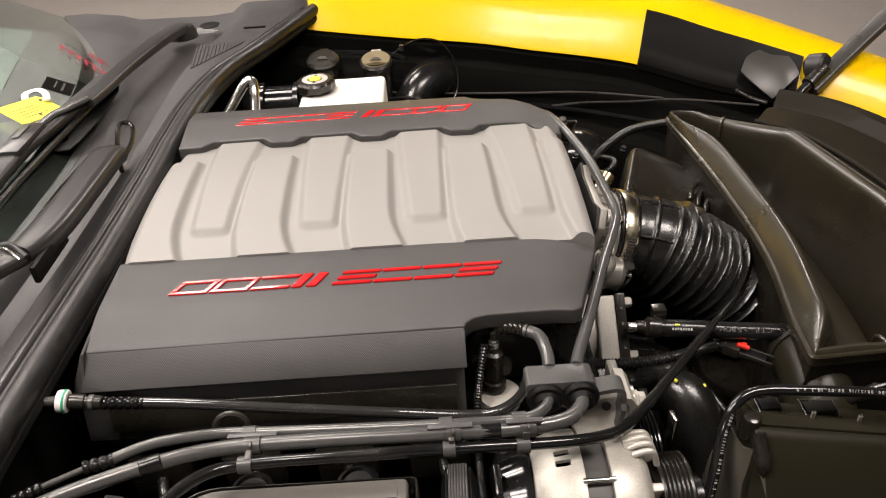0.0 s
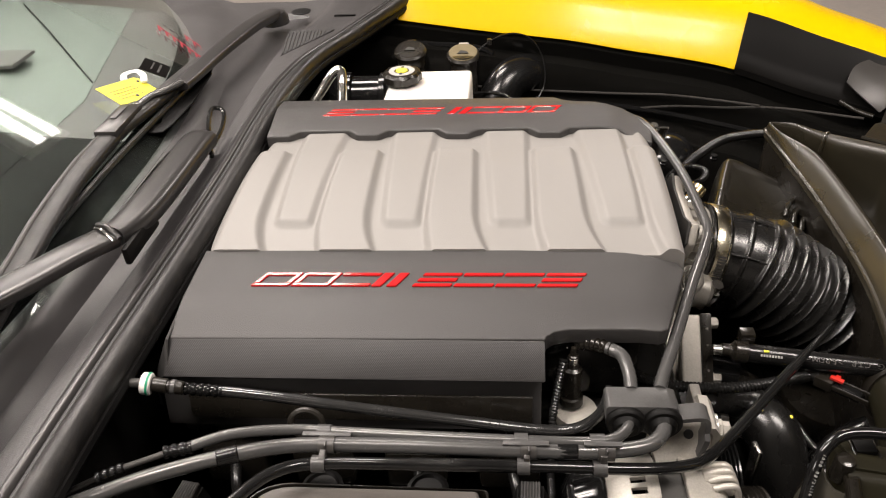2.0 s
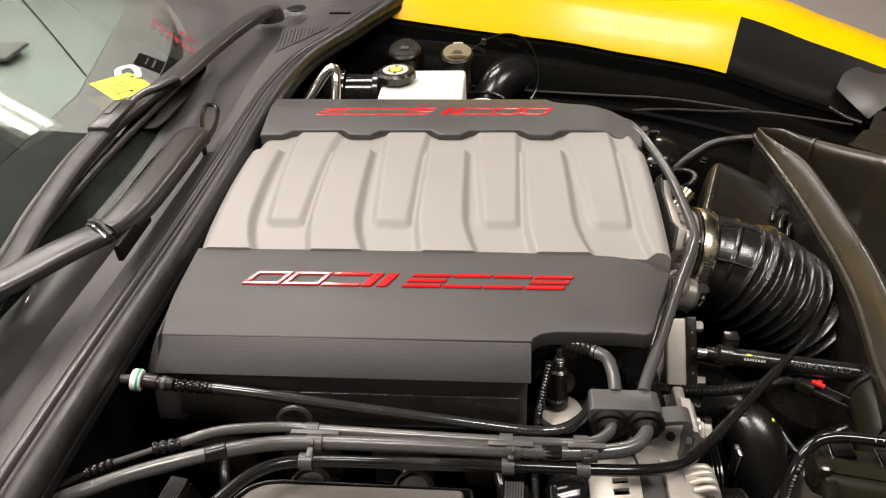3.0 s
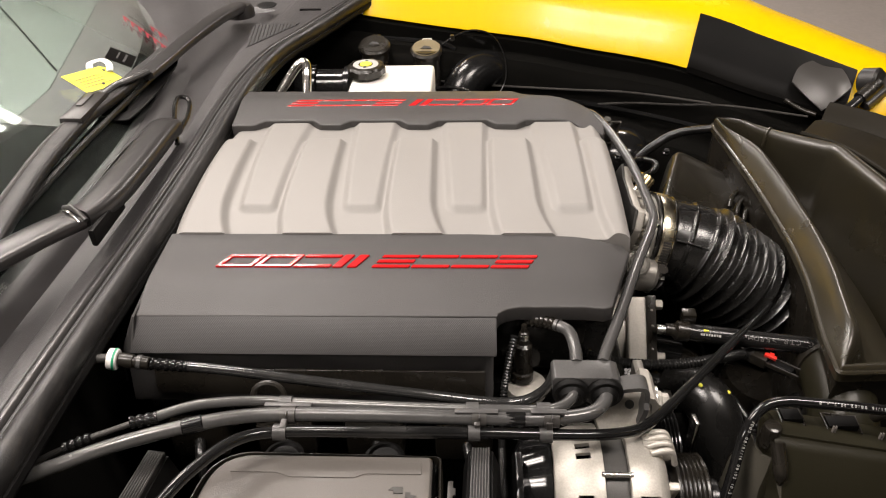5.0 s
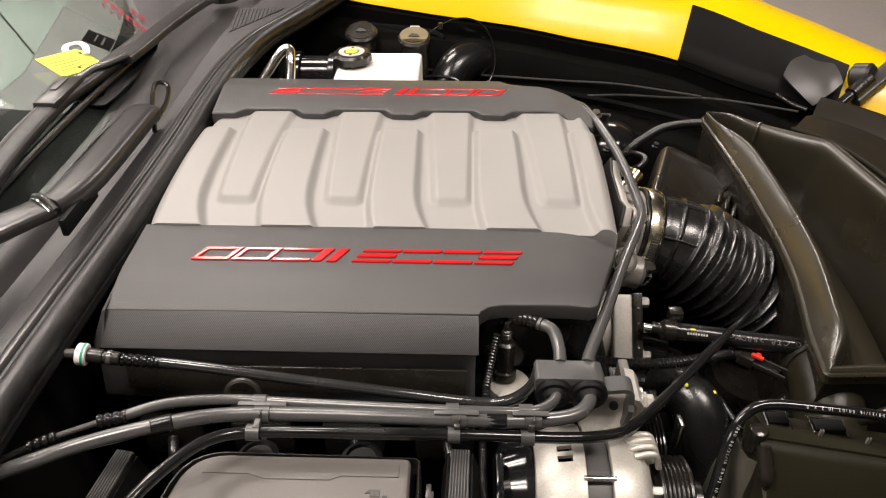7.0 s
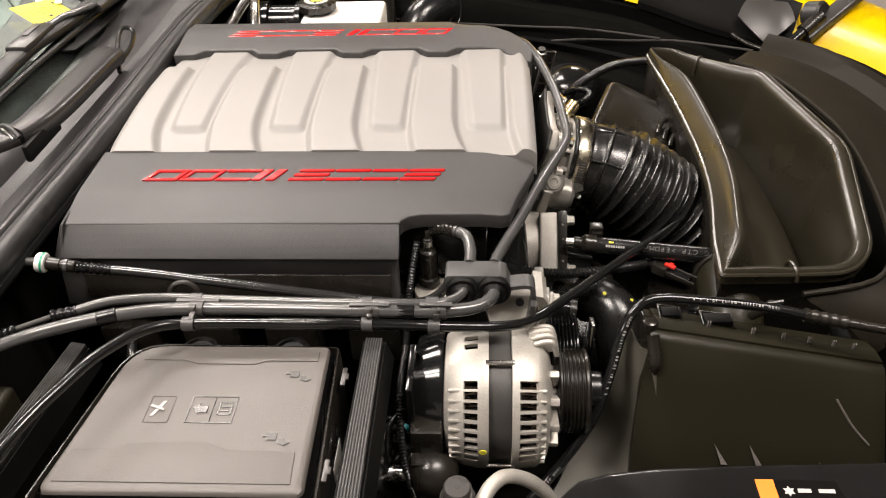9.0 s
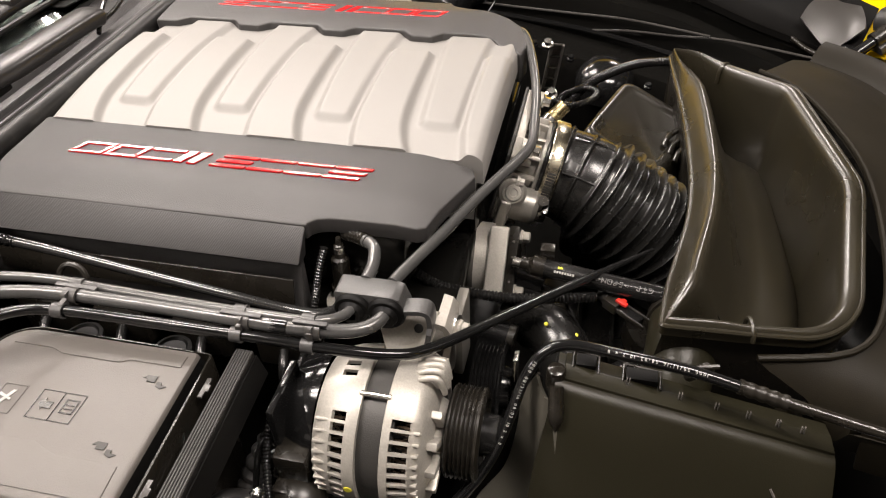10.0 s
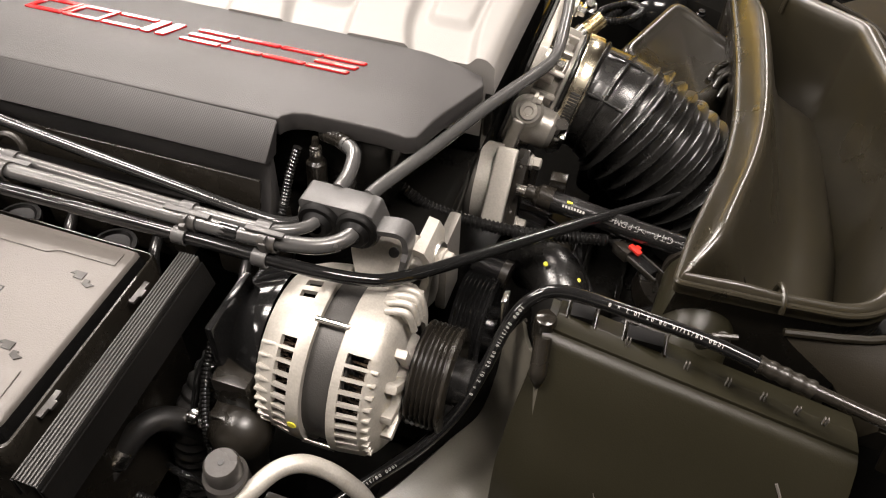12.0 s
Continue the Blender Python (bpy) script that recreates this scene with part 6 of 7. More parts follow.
for k in range(6):
    part("rib", box(B(), 0.36 + 0.04 * k, 0.366 + 0.04 * k, -0.285, 0.09, 0.5655, 0.58, 0.002), M_BAY, fs)
part("motor_cap", lathe(B(), [(0, 0.0), (0, 0.055), (0.02, 0.05), (0.026, 0.03), (0.026, 0)], (0.47, -0.06, 0.566), (0, 0, 1), 28), M_SATIN, fs)
wd = thing("wiring_loom", (0.4, -0.25, 0.62), "black wiring loom winding below the connector", "wiring")
part("conduit", tube(B(), [(0.425, -0.215, 0.700), (0.418, -0.235, 0.68), (0.40, -0.255, 0.655), (0.38, -0.275, 0.62)], 0.0045, 10, 5, ripple=0.0007, pitch=0.004), M_DEEP, wd)
part("conduit", tube(B(), [(0.43, -0.215, 0.70), (0.405, -0.235, 0.68), (0.385, -0.215, 0.675), (0.37, -0.19, 0.685), (0.35, -0.16, 0.69)], 0.004, 10, 5), M_HOSE, wd)
# ---- fuse box and rails ----
fb = thing("fuse_box", (-0.02, -0.44, 0.6), "dark grey plastic fuse box with an embossed lid", "fuse box")


LID = corner_path([(-0.121, -0.5105), (0.0705, -0.5085), (0.0685, -0.3665), (-0.100, -0.3665)], (0.010, 0.006, 0.004, 0.030))
centre = Vector((-0.02, -0.438))


def lid_ring(grow, z):
    out = []
    for p in LID:
        d = (p - centre).normalized()
        k = 1.0 + 0.7 * ease(-d.y, 0.35, 0.7)
        out.append(Vector((*(p + d * grow * k), z)))
    return out


rows = [lid_ring(g, z) for g, z in ((0.0030, 0.781), (0.0022, 0.790), (0.0012, 0.7945), (-0.0004, 0.7960), (-0.004, 0.7962))]
bm = skin(B(), rows, closed=True)
bm.verts.ensure_lookup_table()
bm.faces.new(bm.verts[-len(LID):])
lid = part("lid", bm, M_FUSE, fb, "matt grey lid with embossed symbols")
# black skirt puts the shade of the lid's steep side and groove into colour
part("lid_groove_shade", skin(B(), [lid_ring(g, z) for g, z in ((0.0026, 0.7935), (0.0034, 0.788), (0.0040, 0.780), (0.0075, 0.7795))], closed=True), M_GLOSS, fb)
rows = [lid_ring(g, z) for g, z in ((0.0068, 0.7790), (0.0072, 0.7880), (0.0084, 0.7902), (0.0098, 0.7900), (0.0108, 0.7880), (0.0112, 0.760), (0.0100, 0.755))]
part("rim", skin(B(), rows, closed=True), M_SATIN, fb, "glossy black rim round the lid")
part("body", skin(B(), [lid_ring(g, z) for g, z in ((0.0095, 0.7605), (0.0095, 0.60), (-0.06, 0.60))], closed=True), M_SATIN, fb)
ZL = 0.7962
part("raised_step", prism(B(), [(-0.078, -0.3715), (0.062, -0.3715), (0.062, -0.3835), (0.018, -0.3835), (0.010, -0.3875), (-0.040, -0.3875), (-0.052, -0.3835), (-0.088, -0.3835)], 0.0014, Matrix.Translation((0, 0, ZL - 0.0004)), 0.0007, 2), M_FUSE, lid)
part("raised_step", prism(B(), [(-0.114, -0.5035), (-0.110, -0.4755), (-0.078, -0.4755), (-0.066, -0.4690), (-0.010, -0.4665), (0.010, -0.4740), (0.061, -0.4745), (0.063, -0.5025)], 0.0014, Matrix.Translation((0, 0, ZL - 0.0004)), 0.0007, 2), M_FUSE, lid)
zs = ZL + 0.0002


def outline(x0, x1, y0, y1, w=0.0006):
    bm = B()
    for a in ((x0, x1, y0, y0 + w), (x0, x1, y1 - w, y1), (x0, x0 + w, y0, y1), (x1 - w, x1, y0, y1)):
        box(bm, a[0], a[1], a[2], a[3], zs, zs + 0.0004)
    return bm


part("symbol_frame", outline(-0.066, -0.046, -0.449, -0.4225), M_FUSE, lid)
part("symbol_frame", outline(-0.032, -0.0125, -0.449, -0.4225), M_SATIN, lid)
part("symbol_frame", outline(-0.0132, 0.0055, -0.449, -0.4225), M_SATIN, lid)
part("symbol_book", outline(-0.0085, 0.0025, -0.441, -0.428, 0.0011), M_SATIN, lid)
for k in range(2):
    part("symbol_line", box(B(), -0.0065, 0.0005, -0.4372 + 0.0035 * k, -0.4362 + 0.0035 * k, zs, zs + 0.0004), M_SATIN, lid)
part("symbol_arrow", prism(B(), [(-0.029, -0.435), (-0.024, -0.430), (-0.024, -0.433), (-0.017, -0.433), (-0.017, -0.439), (-0.024, -0.439), (-0.024, -0.441)], 0.0007, Matrix.Translation((0, 0, zs))), M_SATIN, lid)
part("symbol_bar", prism(B(), [(-0.062, -0.443), (-0.059, -0.443), (-0.052, -0.428), (-0.055, -0.428)], 0.0007, Matrix.Translation((0, 0, zs))), M_INK, lid)
part("symbol_bar", prism(B(), [(-0.064, -0.434), (-0.052, -0.438), (-0.052, -0.436), (-0.063, -0.432)], 0.0007, Matrix.Translation((0, 0, zs + 0.0008))), M_INK, lid)
for cx, cy in ((0.045, -0.463), (0.050, -0.400)):
    part("lock_symbol", prism(B(), [(cx - 0.012, cy + 0.002), (cx - 0.009, cy + 0.005), (cx - 0.001, cy + 0.005), (cx - 0.001, cy - 0.001), (cx - 0.008, cy - 0.001), (cx - 0.008, cy + 0.002)], 0.0006, Matrix.Translation((0, 0, zs))), M_SATIN, lid)
    part("lock_symbol", prism(B(), [(cx + 0.001, cy), (cx + 0.005, cy), (cx + 0.005, cy - 0.002), (cx + 0.010, cy - 0.003), (cx + 0.006, cy - 0.006), (cx + 0.001, cy - 0.004)], 0.0006, Matrix.Translation((0, 0, zs))), M_SATIN, lid)
for hx in (-0.057, 0.028):
    part("hinge_boss", lathe(B(), [(0, 0.0), (0, 0.017), (0.004, 0.017), (0.005, 0.014), (0.003, 0.012), (0.003, 0)], (hx, -0.348, 0.768), (0, 0, 1), 28), M_DEEP, fb)
for y in (-0.392, -0.484):
    part("latch", prism(B(), [(-0.012, -0.004), (0.012, -0.004), (0.012, 0.004), (0.004, 0.004), (0.004, 0.008), (-0.004, 0.008), (-0.004, 0.004), (-0.012, 0.004)], 0.006, Matrix(((0, 0.5, 0, 0.0845), (0.8, 0, 0, y), (0, 0, 0.4, 0.786), (0, 0, 0, 1))), 0.001), M_FLAP, fb)
part("pale_sticker", box(B(), 0.0852, 0.0858, -0.470, -0.440, 0.750, 0.768), M_PAPER, fb)
part("retainer_wire", tube(B(), [(-0.15, -0.535, 0.77), (-0.11, -0.532, 0.772), (-0.06, -0.53, 0.768)], 0.004, 10), M_STEEL, fb)


def rail(a, b, w0, w1, z0, z1):
    t = thing("ribbed_rail", (a[0], (a[1] + b[1]) / 2, z0), "black ribbed rubber rail beside the fuse box", "rubber rail", "ribbed rails")
    P, Q = Vector(a), Vector(b)
    d = (Q - P)
    side = Vector((d.y, -d.x, 0)).normalized()
    if side.x < 0:
        side = -side
    bm = skin(B(), [[P + side * w0 * f + Vector((0, 0, -0.02 if i in (0, 3) else 0)) for i, f in enumerate((-0.62, -0.58, 0.58, 0.62))], [Q + side * w1 * f + Vector((0, 0, -0.02 if i in (0, 3) else 0)) for i, f in enumerate((-0.62, -0.58, 0.58, 0.62))]], thick=0.002)
    part("base_strip", bm, M_RUBBER, t)
    for k in range(7):
        f = -0.5 + k / 6
        part("rib", tube(B(), [P + side * w0 * f + Vector((0, 0, 0.0006)), Q + side * w1 * f + Vector((0, 0, 0.0008))], 0.00062, 8, 2), M_CLIP, t)
    # side walls in a deeper black than the base strip
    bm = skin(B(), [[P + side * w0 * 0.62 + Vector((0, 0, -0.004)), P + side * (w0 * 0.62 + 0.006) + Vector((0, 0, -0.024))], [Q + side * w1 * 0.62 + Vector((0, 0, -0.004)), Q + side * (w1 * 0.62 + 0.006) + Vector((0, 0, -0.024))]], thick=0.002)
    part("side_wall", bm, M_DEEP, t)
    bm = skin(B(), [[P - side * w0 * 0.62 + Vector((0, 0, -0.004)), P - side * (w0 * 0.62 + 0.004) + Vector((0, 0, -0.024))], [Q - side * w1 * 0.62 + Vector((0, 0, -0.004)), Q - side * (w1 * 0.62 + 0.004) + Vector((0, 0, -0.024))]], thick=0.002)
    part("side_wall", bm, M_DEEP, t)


rail((0.108, -0.362, 0.803), (0.104, -0.53, 0.787), 0.0125, 0.0145, 0.79, 0.79)
rail((-0.153, -0.366, 0.797), (-0.178, -0.53, 0.79), 0.0125, 0.0165, 0.79, 0.79)
bt = thing("battery_cover", (-0.24, -0.46, 0.6), "dull black plastic cover panel beside the rail", "cover panel")
part("panel", box(B(), -0.262, -0.200, -0.60, -0.40, 0.60, 0.782, 0.006, 3), M_BOX, bt)
part("step", box(B(), -0.258, -0.204, -0.52, -0.45, 0.7815, 0.786, 0.002, 2), M_BOX, bt)

# ---- brake reservoir corner ----
rv = thing("brake_reservoir", (-0.035, 0.42, 0.70), "white plastic brake fluid reservoir with a black cap", "reservoir")
part("tank", box(B(), -0.105, 0.030, 0.335, 0.470, 0.70, 0.790, 0.008, 3), M_WHITE, rv)
cap = B()
n = 48
prof = [(0.0, 0.026), (0.004, 0.031), (0.014, 0.031), (0.018, 0.027), (0.018, 0.0)]
lathe(cap, prof, (-0.081, 0.420, 0.792), (0, 0, 1), n)
for v in cap.verts:
    d = Vector((v.co.x + 0.081, v.co.y - 0.42))
    if d.length > 0.024:
        a = math.atan2(d.y, d.x)
        k = 1 + 0.045 * math.cos(10 * a)
        v.co.x, v.co.y = -0.081 + d.x * k, 0.42 + d.y * k
cp = part("cap", cap, M_SATIN, rv, "black knurled cap with a yellow centre")
part("print_ring", lathe(B(), [(0, 0.012), (0.0005, 0.012), (0.0005, 0.021), (0, 0.021)], (-0.081, 0.420, 0.8102), (0, 0, 1), 32), M_INK, cp)
part("yellow_disc", lathe(B(), [(0, 0.0), (0, 0.010), (0.0012, 0.0095), (0.0012, 0)], (-0.081, 0.420, 0.8104), (0, 0, 1), 24), M_TAG, cp)
part("label_bars", box(B(), -0.083, -0.079, 0.403, 0.437, 0.8109, 0.8112), M_DARKINK, cp)
bc = thing("brake_booster", (-0.16, 0.43, 0.72), "glossy black cylinder beside the reservoir", "brake booster")
part("cylinder", lathe(B(), [(-0.20, 0.03), (-0.178, 0.038), (-0.165, 0.038), (-0.163, 0.031), (-0.120, 0.031), (-0.118, 0.036), (-0.110, 0.036), (-0.108, 0.0)], (0, 0.425, 0.768), (1, 0, 0), 32), M_GLOSS, bc)
sp = thing("heater_pipe", (-0.16, 0.33, 0.78), "bright bent metal pipe rising behind the cover", "pipe")
part("pipe", tube(B(), [(-0.215, 0.30, 0.79), (-0.195, 0.315, 0.815), (-0.172, 0.333, 0.843), (-0.160, 0.335, 0.846), (-0.157, 0.320, 0.832), (-0.158, 0.300, 0.80), (-0.158, 0.29, 0.77)], 0.0075, 14), M_STEEL, sp)
part("pipe", tube(B(), [(-0.225, 0.315, 0.78), (-0.203, 0.33, 0.81), (-0.18, 0.345, 0.836), (-0.168, 0.345, 0.838)], 0.004, 10), M_STEEL, sp)
for (x, y, z), lab in (((-0.083, 0.552, 0.795), "black filler cap with a tan face"), ((0.010, 0.556, 0.785), "tan printed filler cap on a black neck")):
    t = thing("filler_cap", (x, y, 0.7), lab, "filler cap", "filler caps")
    part("neck", lathe(B(), [(0, 0.024), (0.085, 0.024), (0.086, 0.0)], (x, y, 0.70), (0, 0, 1), 24), M_SATIN, t)
    part("lid", lathe(B(), [(0, 0.0), (0, 0.028), (0.007, 0.029), (0.010, 0.026), (0.010, 0)], (x, y, z - 0.008), (0, -0.25, 1), 28), M_SATIN, t)
    part("face", lathe(B(), [(0, 0.0), (0, 0.0255), (0.0012, 0.025), (0.0012, 0)], (x, y - 0.0005, z + 0.002), (0, -0.25, 1), 28), M_TAN if x > 0 else M_SATIN, t, "printed face")
    part("tab", box(B(), x - 0.009, x + 0.009, y + 0.018, y + 0.034, z - 0.004, z + 0.008, 0.002), M_SATIN if x < 0 else M_INK, t)
    part("print_mark", prism(B(), [(-0.010, -0.004), (0.010, -0.004), (0.006, 0.003), (-0.004, 0.005)], 0.0006, Matrix.Translation((x, y - 0.003, z + 0.0036)) @ Matrix.Rotation(radians(14), 4, "X")), M_DARKINK, t)
vt = thing("vent_duct", (0.09, 0.6, 0.6), "glossy black elbow duct against the inner fender", "duct")
part("elbow", tube(B(), [(0.052, 0.52, 0.60), (0.062, 0.545, 0.67), (0.082, 0.575, 0.715), (0.115, 0.605, 0.725), (0.145, 0.63, 0.71)], 0.036, 28), M_GLOSS, vt)
part("rim", tube(B(), [(0.048 + 0.05 * math.cos(a), 0.485 + 0.05 * math.sin(a), 0.72) for a in [2 * math.pi * k / 16 for k in range(17)]], 0.003, 8, 3), M_HOSE, vt)
wc = thing("washer_cap", (0.06, 0.47, 0.68), "pale grey round cap", "cap")
part("lid", lathe(B(), [(0, 0.0), (0, 0.036), (0.012, 0.036), (0.017, 0.03), (0.018, 0)], (0.055, 0.475, 0.705), (0, 0, 1), 28), M_WHITE, wc)
cb = thing("release_cable", (0.08, 0.6, 0.75), "thin black cable arching along the bay side", "cable")
part("cable", tube(B(), [(0.028, 0.56, 0.783), (0.06, 0.585, 0.797), (0.095, 0.60, 0.803), (0.13, 0.605, 0.79), (0.152, 0.60, 0.755), (0.155, 0.58, 0.715), (0.135, 0.55, 0.685)], 0.0016, 8), M_HOSE, cb)
part("cable_clip", box(B(), 0.052, 0.060, 0.580, 0.588, 0.789, 0.800, 0.002), M_SATIN, cb)

# ---- front edge: radiator cover, fittings and lower hoses ----
rc = thing("radiator_cover", (0.4, -0.55, 0.6), "glossy black radiator cover with a service label", "radiator cover")
part("panel", prism(B(), [(0.240, -0.60), (0.246, -0.530), (0.254, -0.510), (0.268, -0.496), (0.291, -0.489), (0.325, -0.484), (0.39, -0.480), (0.50, -0.475), (0.80, -0.468), (0.80, -0.75), (0.240, -0.75)], 0.022, Matrix.Translation((0, 0, 0.778)), 0.004, 3), M_GLOSS, rc)
lb = thing("service_label", (0.41, -0.51, 0.80), "dark label with an orange warning strip on the cover", "label")
lm = Matrix.Translation((0.391, -0.5295, 0.8003))
part("sheet", prism(B(), [(0, 0), (0.06, 0.002), (0.055, 0.036), (0.0, 0.036)], 0.0005, lm), M_VINYL, lb)
part("orange_strip", prism(B(), [(0.0, 0.0), (0.0125, 0.0), (0.0125, 0.036), (0.0, 0.036)], 0.0004, lm @ Matrix.Translation((0, 0, 0.0006))), M_ORANGE, lb, "orange warning strip")
part("warning_mark", prism(B(), [(0.003, 0.014), (0.010, 0.014), (0.0065, 0.021)], 0.0004, lm @ Matrix.Translation((0, 0, 0.0011))), M_DARKINK, lb)
part("snow_mark", prism(B(), [(0.021 + 0.0042 * math.cos(a) * (1 if k % 2 else 0.55), 0.027 + 0.0042 * math.sin(a) * (1 if k % 2 else 0.55)) for k, a in enumerate([2 * math.pi * j / 12 for j in range(12)])], 0.0004, lm @ Matrix.Translation((0, 0, 0.0006))), M_INK, lb)
for a, b, y in ((0.027, 0.036, 0.026), (0.041, 0.052, 0.026), (0.034, 0.042, 0.012), (0.018, 0.030, 0.012)):
    part("print_bar", prism(B(), [(a, y), (b, y), (b, y + 0.003), (a, y + 0.003)], 0.0004, lm @ Matrix.Translation((0, 0, 0.0006))), M_INK, lb)
ac = thing("service_port", (0.18, -0.467, 0.7), "grey capped service port on a silver pipe", "service port")
part("cap", lathe(B(), [(-0.004, 0.0135), (0.0, 0.0150), (0.016, 0.0145), (0.018, 0.012), (0.029, 0.0115), (0.031, 0.010), (0.031, 0.002), (0.0290, 0)], (0.181, -0.468, 0.716), (0, 0, 1), 28), M_FLAP, ac)
part("pin_hole", lathe(B(), [(0, 0.0), (0, 0.0022), (0.0005, 0.002), (0.0005, 0)], (0.181, -0.468, 0.7468), (0, 0, 1), 10), M_DARKINK, ac)
part("stem", tube(B(), [(0.181, -0.468, 0.716), (0.182, -0.475, 0.66), (0.185, -0.48, 0.58)], 0.009, 12, 3), M_ALU, ac)
pp = thing("refrigerant_pipe", (0.23, -0.46, 0.68), "bent pale aluminium pipe below the alternator", "pipe")
part("pipe", tube(B(), [(0.178, -0.50, 0.70), (0.190, -0.484, 0.715), (0.199, -0.470, 0.724), (0.208, -0.454, 0.727), (0.219, -0.443, 0.724), (0.232, -0.437, 0.715), (0.247, -0.434, 0.70), (0.262, -0.432, 0.67), (0.27, -0.43, 0.60)], 0.0062, 18), M_ALU, pp)
part("hose_clip", box(B(), 0.205, 0.222, -0.478, -0.462, 0.700, 0.714, 0.002), M_FLAP, pp)
bo = thing("rubber_boot", (0.155, -0.42, 0.64), "round dull black rubber boot", "rubber boot")
part("bulb", lathe(B(), [(-0.07, 0.014), (-0.03, 0.017), (-0.01, 0.0235), (0.006, 0.0235), (0.015, 0.018), (0.020, 0.008), (0.021, 0)], (0.156, -0.416, 0.692), (0.1, -0.1, 1), 28), M_SATIN, bo)
fo = thing("foil_sleeve", (0.105, -0.40, 0.66), "crumpled silver foil heat sleeve round a hose", "heat sleeve")
part("sleeve", tube(B(), [(0.090, -0.400, 0.650), (0.104, -0.405, 0.662), (0.120, -0.404, 0.662), (0.134, -0.390, 0.676)], lambda s: 0.009 + 0.003 * math.sin(17 * s), 18, 5), M_FOIL, fo)
lh = thing("heater_hose", (0.1, -0.43, 0.64), "black rubber hose with a bright metal end", "hose")
part("hose", tube(B(), [(0.135, -0.405, 0.62), (0.118, -0.412, 0.655), (0.106, -0.420, 0.679), (0.096, -0.428, 0.689), (0.089, -0.438, 0.690), (0.083, -0.450, 0.684), (0.077, -0.463, 0.673)], 0.0092, 16), M_RUBBER, lh)
part("metal_end", tube(B(), [(0.0812, -0.4535, 0.6815), (0.0775, -0.462, 0.675)], 0.0097, 16, 2), M_FOIL, lh, "pale sleeve at the hose end")
part("hose_tail", tube(B(), [(0.076, -0.465, 0.671), (0.067, -0.480, 0.652), (0.05, -0.50, 0.60)], 0.0075, 14, 3), M_DARKSTEEL, lh)
cap2 = thing("fluid_cap", (0.066, -0.458, 0.62), "small yellow-green plastic cap deep in the bay", "cap")
part("knob", lathe(B(), [(-0.06, 0.004), (0, 0.004), (0, 0.0065), (0.006, 0.006), (0.008, 0.003), (0.008, 0)], (0.066, -0.458, 0.698), (0, 0, 1), 12), M_LIME, cap2)
tc_ = thing("vent_plug", (0.087, -0.382, 0.72), "small teal plastic plug", "plug")
part("knob", lathe(B(), [(-0.05, 0.003), (0, 0.004), (0.006, 0.004), (0.008, 0.002), (0.008, 0)], (0.128, -0.372, 0.69), (0, 0, 1), 12), M_TEAL, tc_)
cnn = thing("alternator_connector", (0.15, -0.42, 0.69), "black wiring plug on the alternator with a foil wrap", "connector")
part("plug", box(B(), 0.138, 0.156, -0.425, -0.400, 0.685, 0.712, 0.003), M_SATIN, cnn)
part("boot", tube(B(), [(0.128, -0.39, 0.69), (0.117, -0.395, 0.672), (0.115, -0.40, 0.64)], 0.013, 16, 4), M_GLOSS, cnn)
for k, (x, y, z) in enumerate(((0.112, -0.385, 0.702), (0.125, -0.420, 0.698), (0.138, -0.398, 0.703))):
    part("foil", tube(B(), [(x - 0.008, y + 0.004, z - 0.012), (x - 0.003, y, z - 0.003), (x + 0.002, y - 0.002, z), (x + 0.007, y - 0.001, z - 0.004)], lambda s: 0.0062 + 0.0022 * math.sin(15 * s + 2 * k), 9, 4, flat=0.7), M_FOIL, cnn, "crumpled foil wrap")
for pts in ([(0.104, -0.372, 0.690), (0.113, -0.378, 0.715), (0.124, -0.384, 0.718), (0.132, -0.392, 0.700), (0.128, -0.405, 0.680)], [(0.132, -0.36, 0.70), (0.128, -0.375, 0.722), (0.118, -0.392, 0.722), (0.116, -0.408, 0.700), (0.112, -0.42, 0.66)], [(0.118, -0.455, 0.680), (0.132, -0.462, 0.694), (0.146, -0.462, 0.690), (0.155, -0.455, 0.66)]):
    part("wire", tube(B(), pts, 0.0028, 10, 5), M_GLOSS, cnn)
part("plug_cap", box(B(), 0.113, 0.131, -0.398, -0.386, 0.700, 0.716, 0.003), M_GLOSS, cnn)
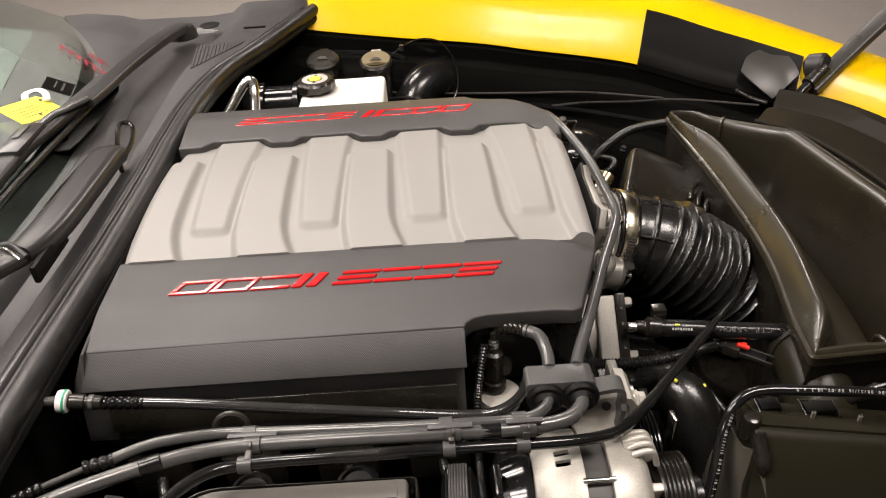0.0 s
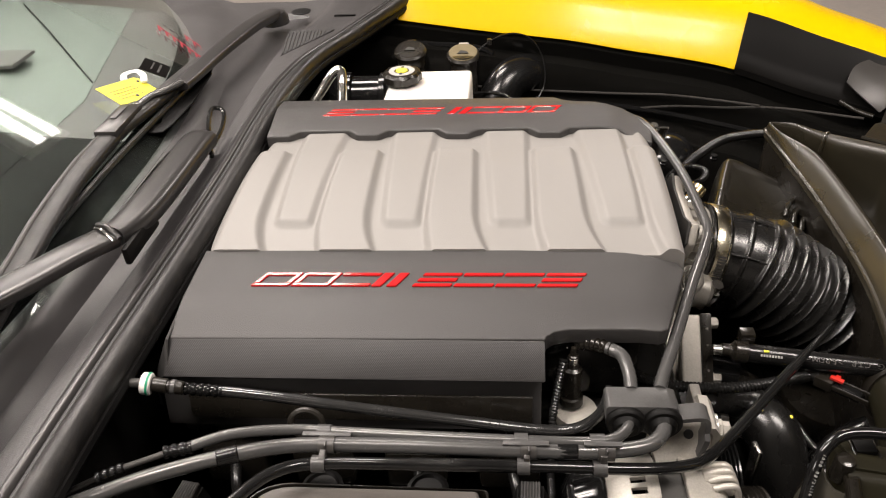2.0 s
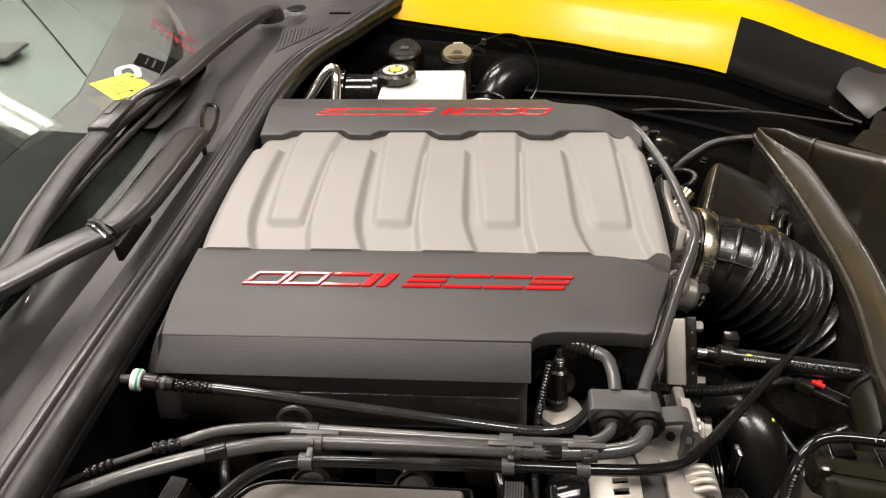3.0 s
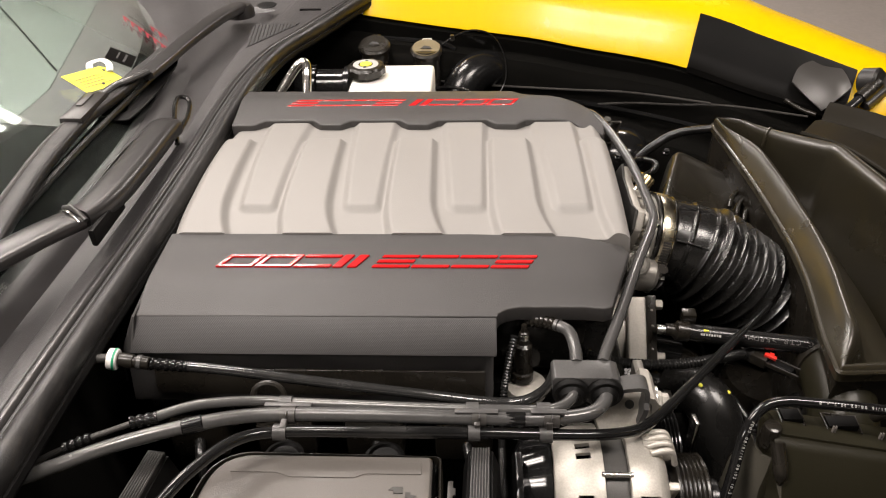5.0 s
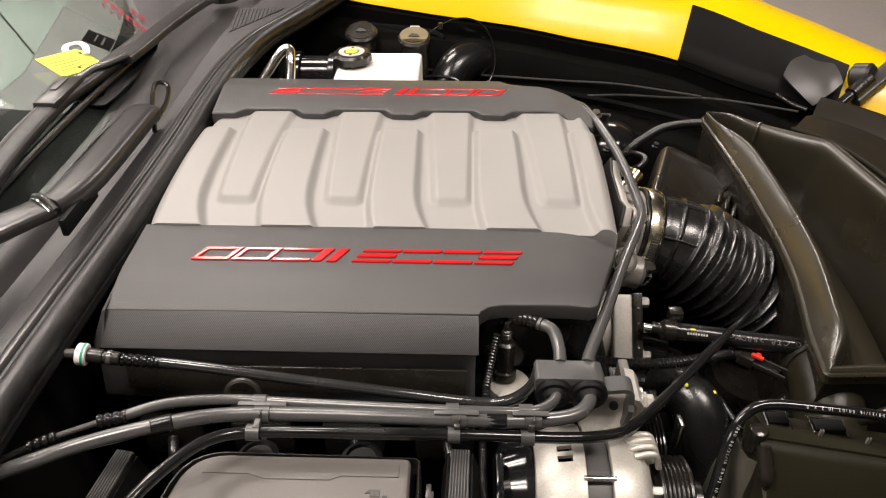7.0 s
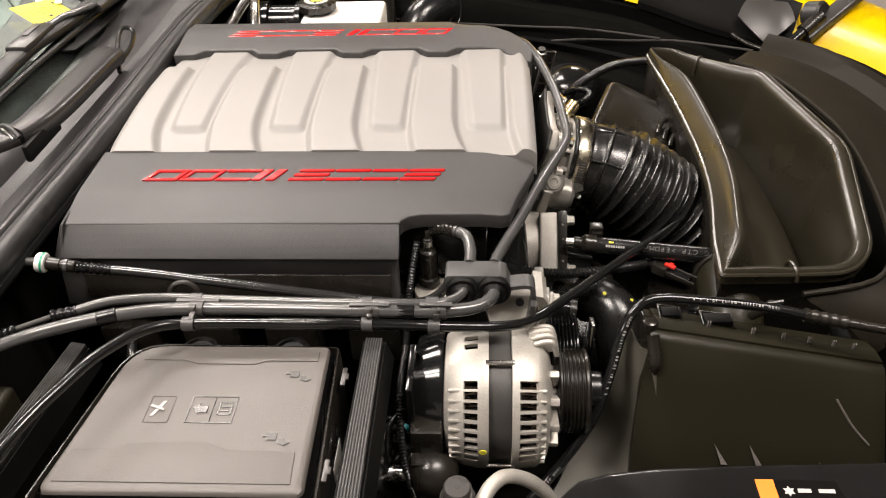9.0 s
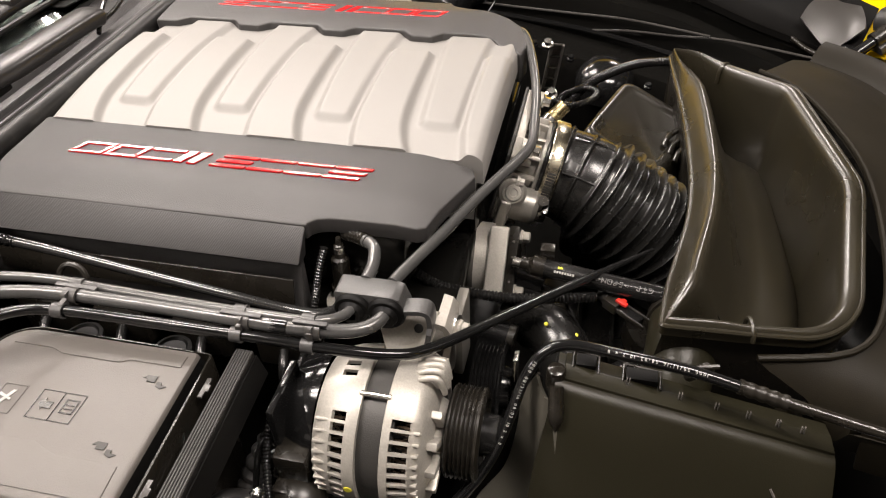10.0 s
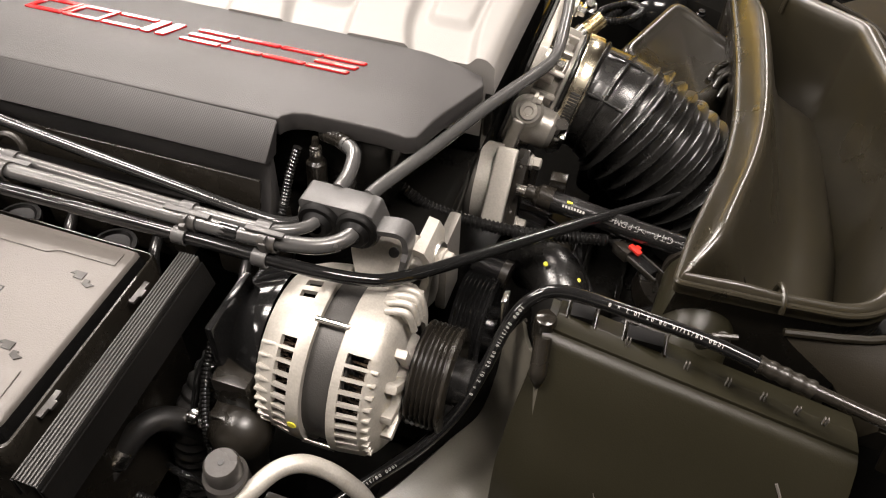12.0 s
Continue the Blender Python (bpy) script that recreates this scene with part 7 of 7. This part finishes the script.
part("lead", tube(B(), [(0.13, -0.45, 0.66), (0.128, -0.47, 0.655), (0.115, -0.475, 0.66), (0.10, -0.475, 0.66)], 0.0035, 8, 5, ripple=0.0005, pitch=0.003), M_HOSE, cnn)
hs3 = thing("corrugated_hose", (0.09, -0.4, 0.6), "dull black corrugated hose behind the rail", "hose")
part("hose", tube(B(), [(0.120, -0.375, 0.70), (0.110, -0.392, 0.68), (0.104, -0.41, 0.65), (0.10, -0.42, 0.58)], 0.016, 18, 4, ripple=0.0012, pitch=0.010), M_RUBBER, hs3)
sl = thing("bracket_plate", (0.15, -0.3, 0.6), "dark metal bracket plate in the bay's depth", "bracket")
part("plate", box(B(), 0.136, 0.142, -0.40, -0.345, 0.66, 0.78, 0.002), M_GLOSS, sl)
hd = thing("cylinder_head", (0.0, -0.25, 0.5), "dark metal engine side below the cover", "engine block")
part("casting", box(B(), -0.22, 0.25, -0.245, 0.22, 0.42, 0.752, 0.012, 3), M_BAY, hd)
for k in range(4):
    part("coil_pack", box(B(), -0.19 + 0.085 * k, -0.135 + 0.085 * k, -0.285, -0.246, 0.690, 0.735, 0.006), M_SATIN, hd)
    part("spark_lead", tube(B(), [(-0.16 + 0.085 * k, -0.285, 0.715), (-0.155 + 0.085 * k, -0.305, 0.705), (-0.15 + 0.085 * k, -0.315, 0.67)], 0.005, 10, 4), M_HOSE, hd)
part("pale_boss", box(B(), 0.167, 0.186, -0.216, -0.204, 0.7505, 0.774, 0.003), M_ALU, hd)
part("pale_tab", box(B(), 0.166, 0.182, -0.214, -0.206, 0.787, 0.795, 0.001), M_WHITE, hd, "white plastic tab")
part("tab_post", box(B(), 0.170, 0.176, -0.212, -0.207, 0.7735, 0.7875, 0.001), M_SATIN, hd)
part("stud", tube(B(), [(0.192, -0.200, 0.750), (0.192, -0.200, 0.815)], 0.0028, 10, 2), M_STEEL, hd)
part("rocker_rail", box(B(), -0.21, 0.12, -0.262, -0.244, 0.735, 0.750, 0.004), M_SATIN, hd)
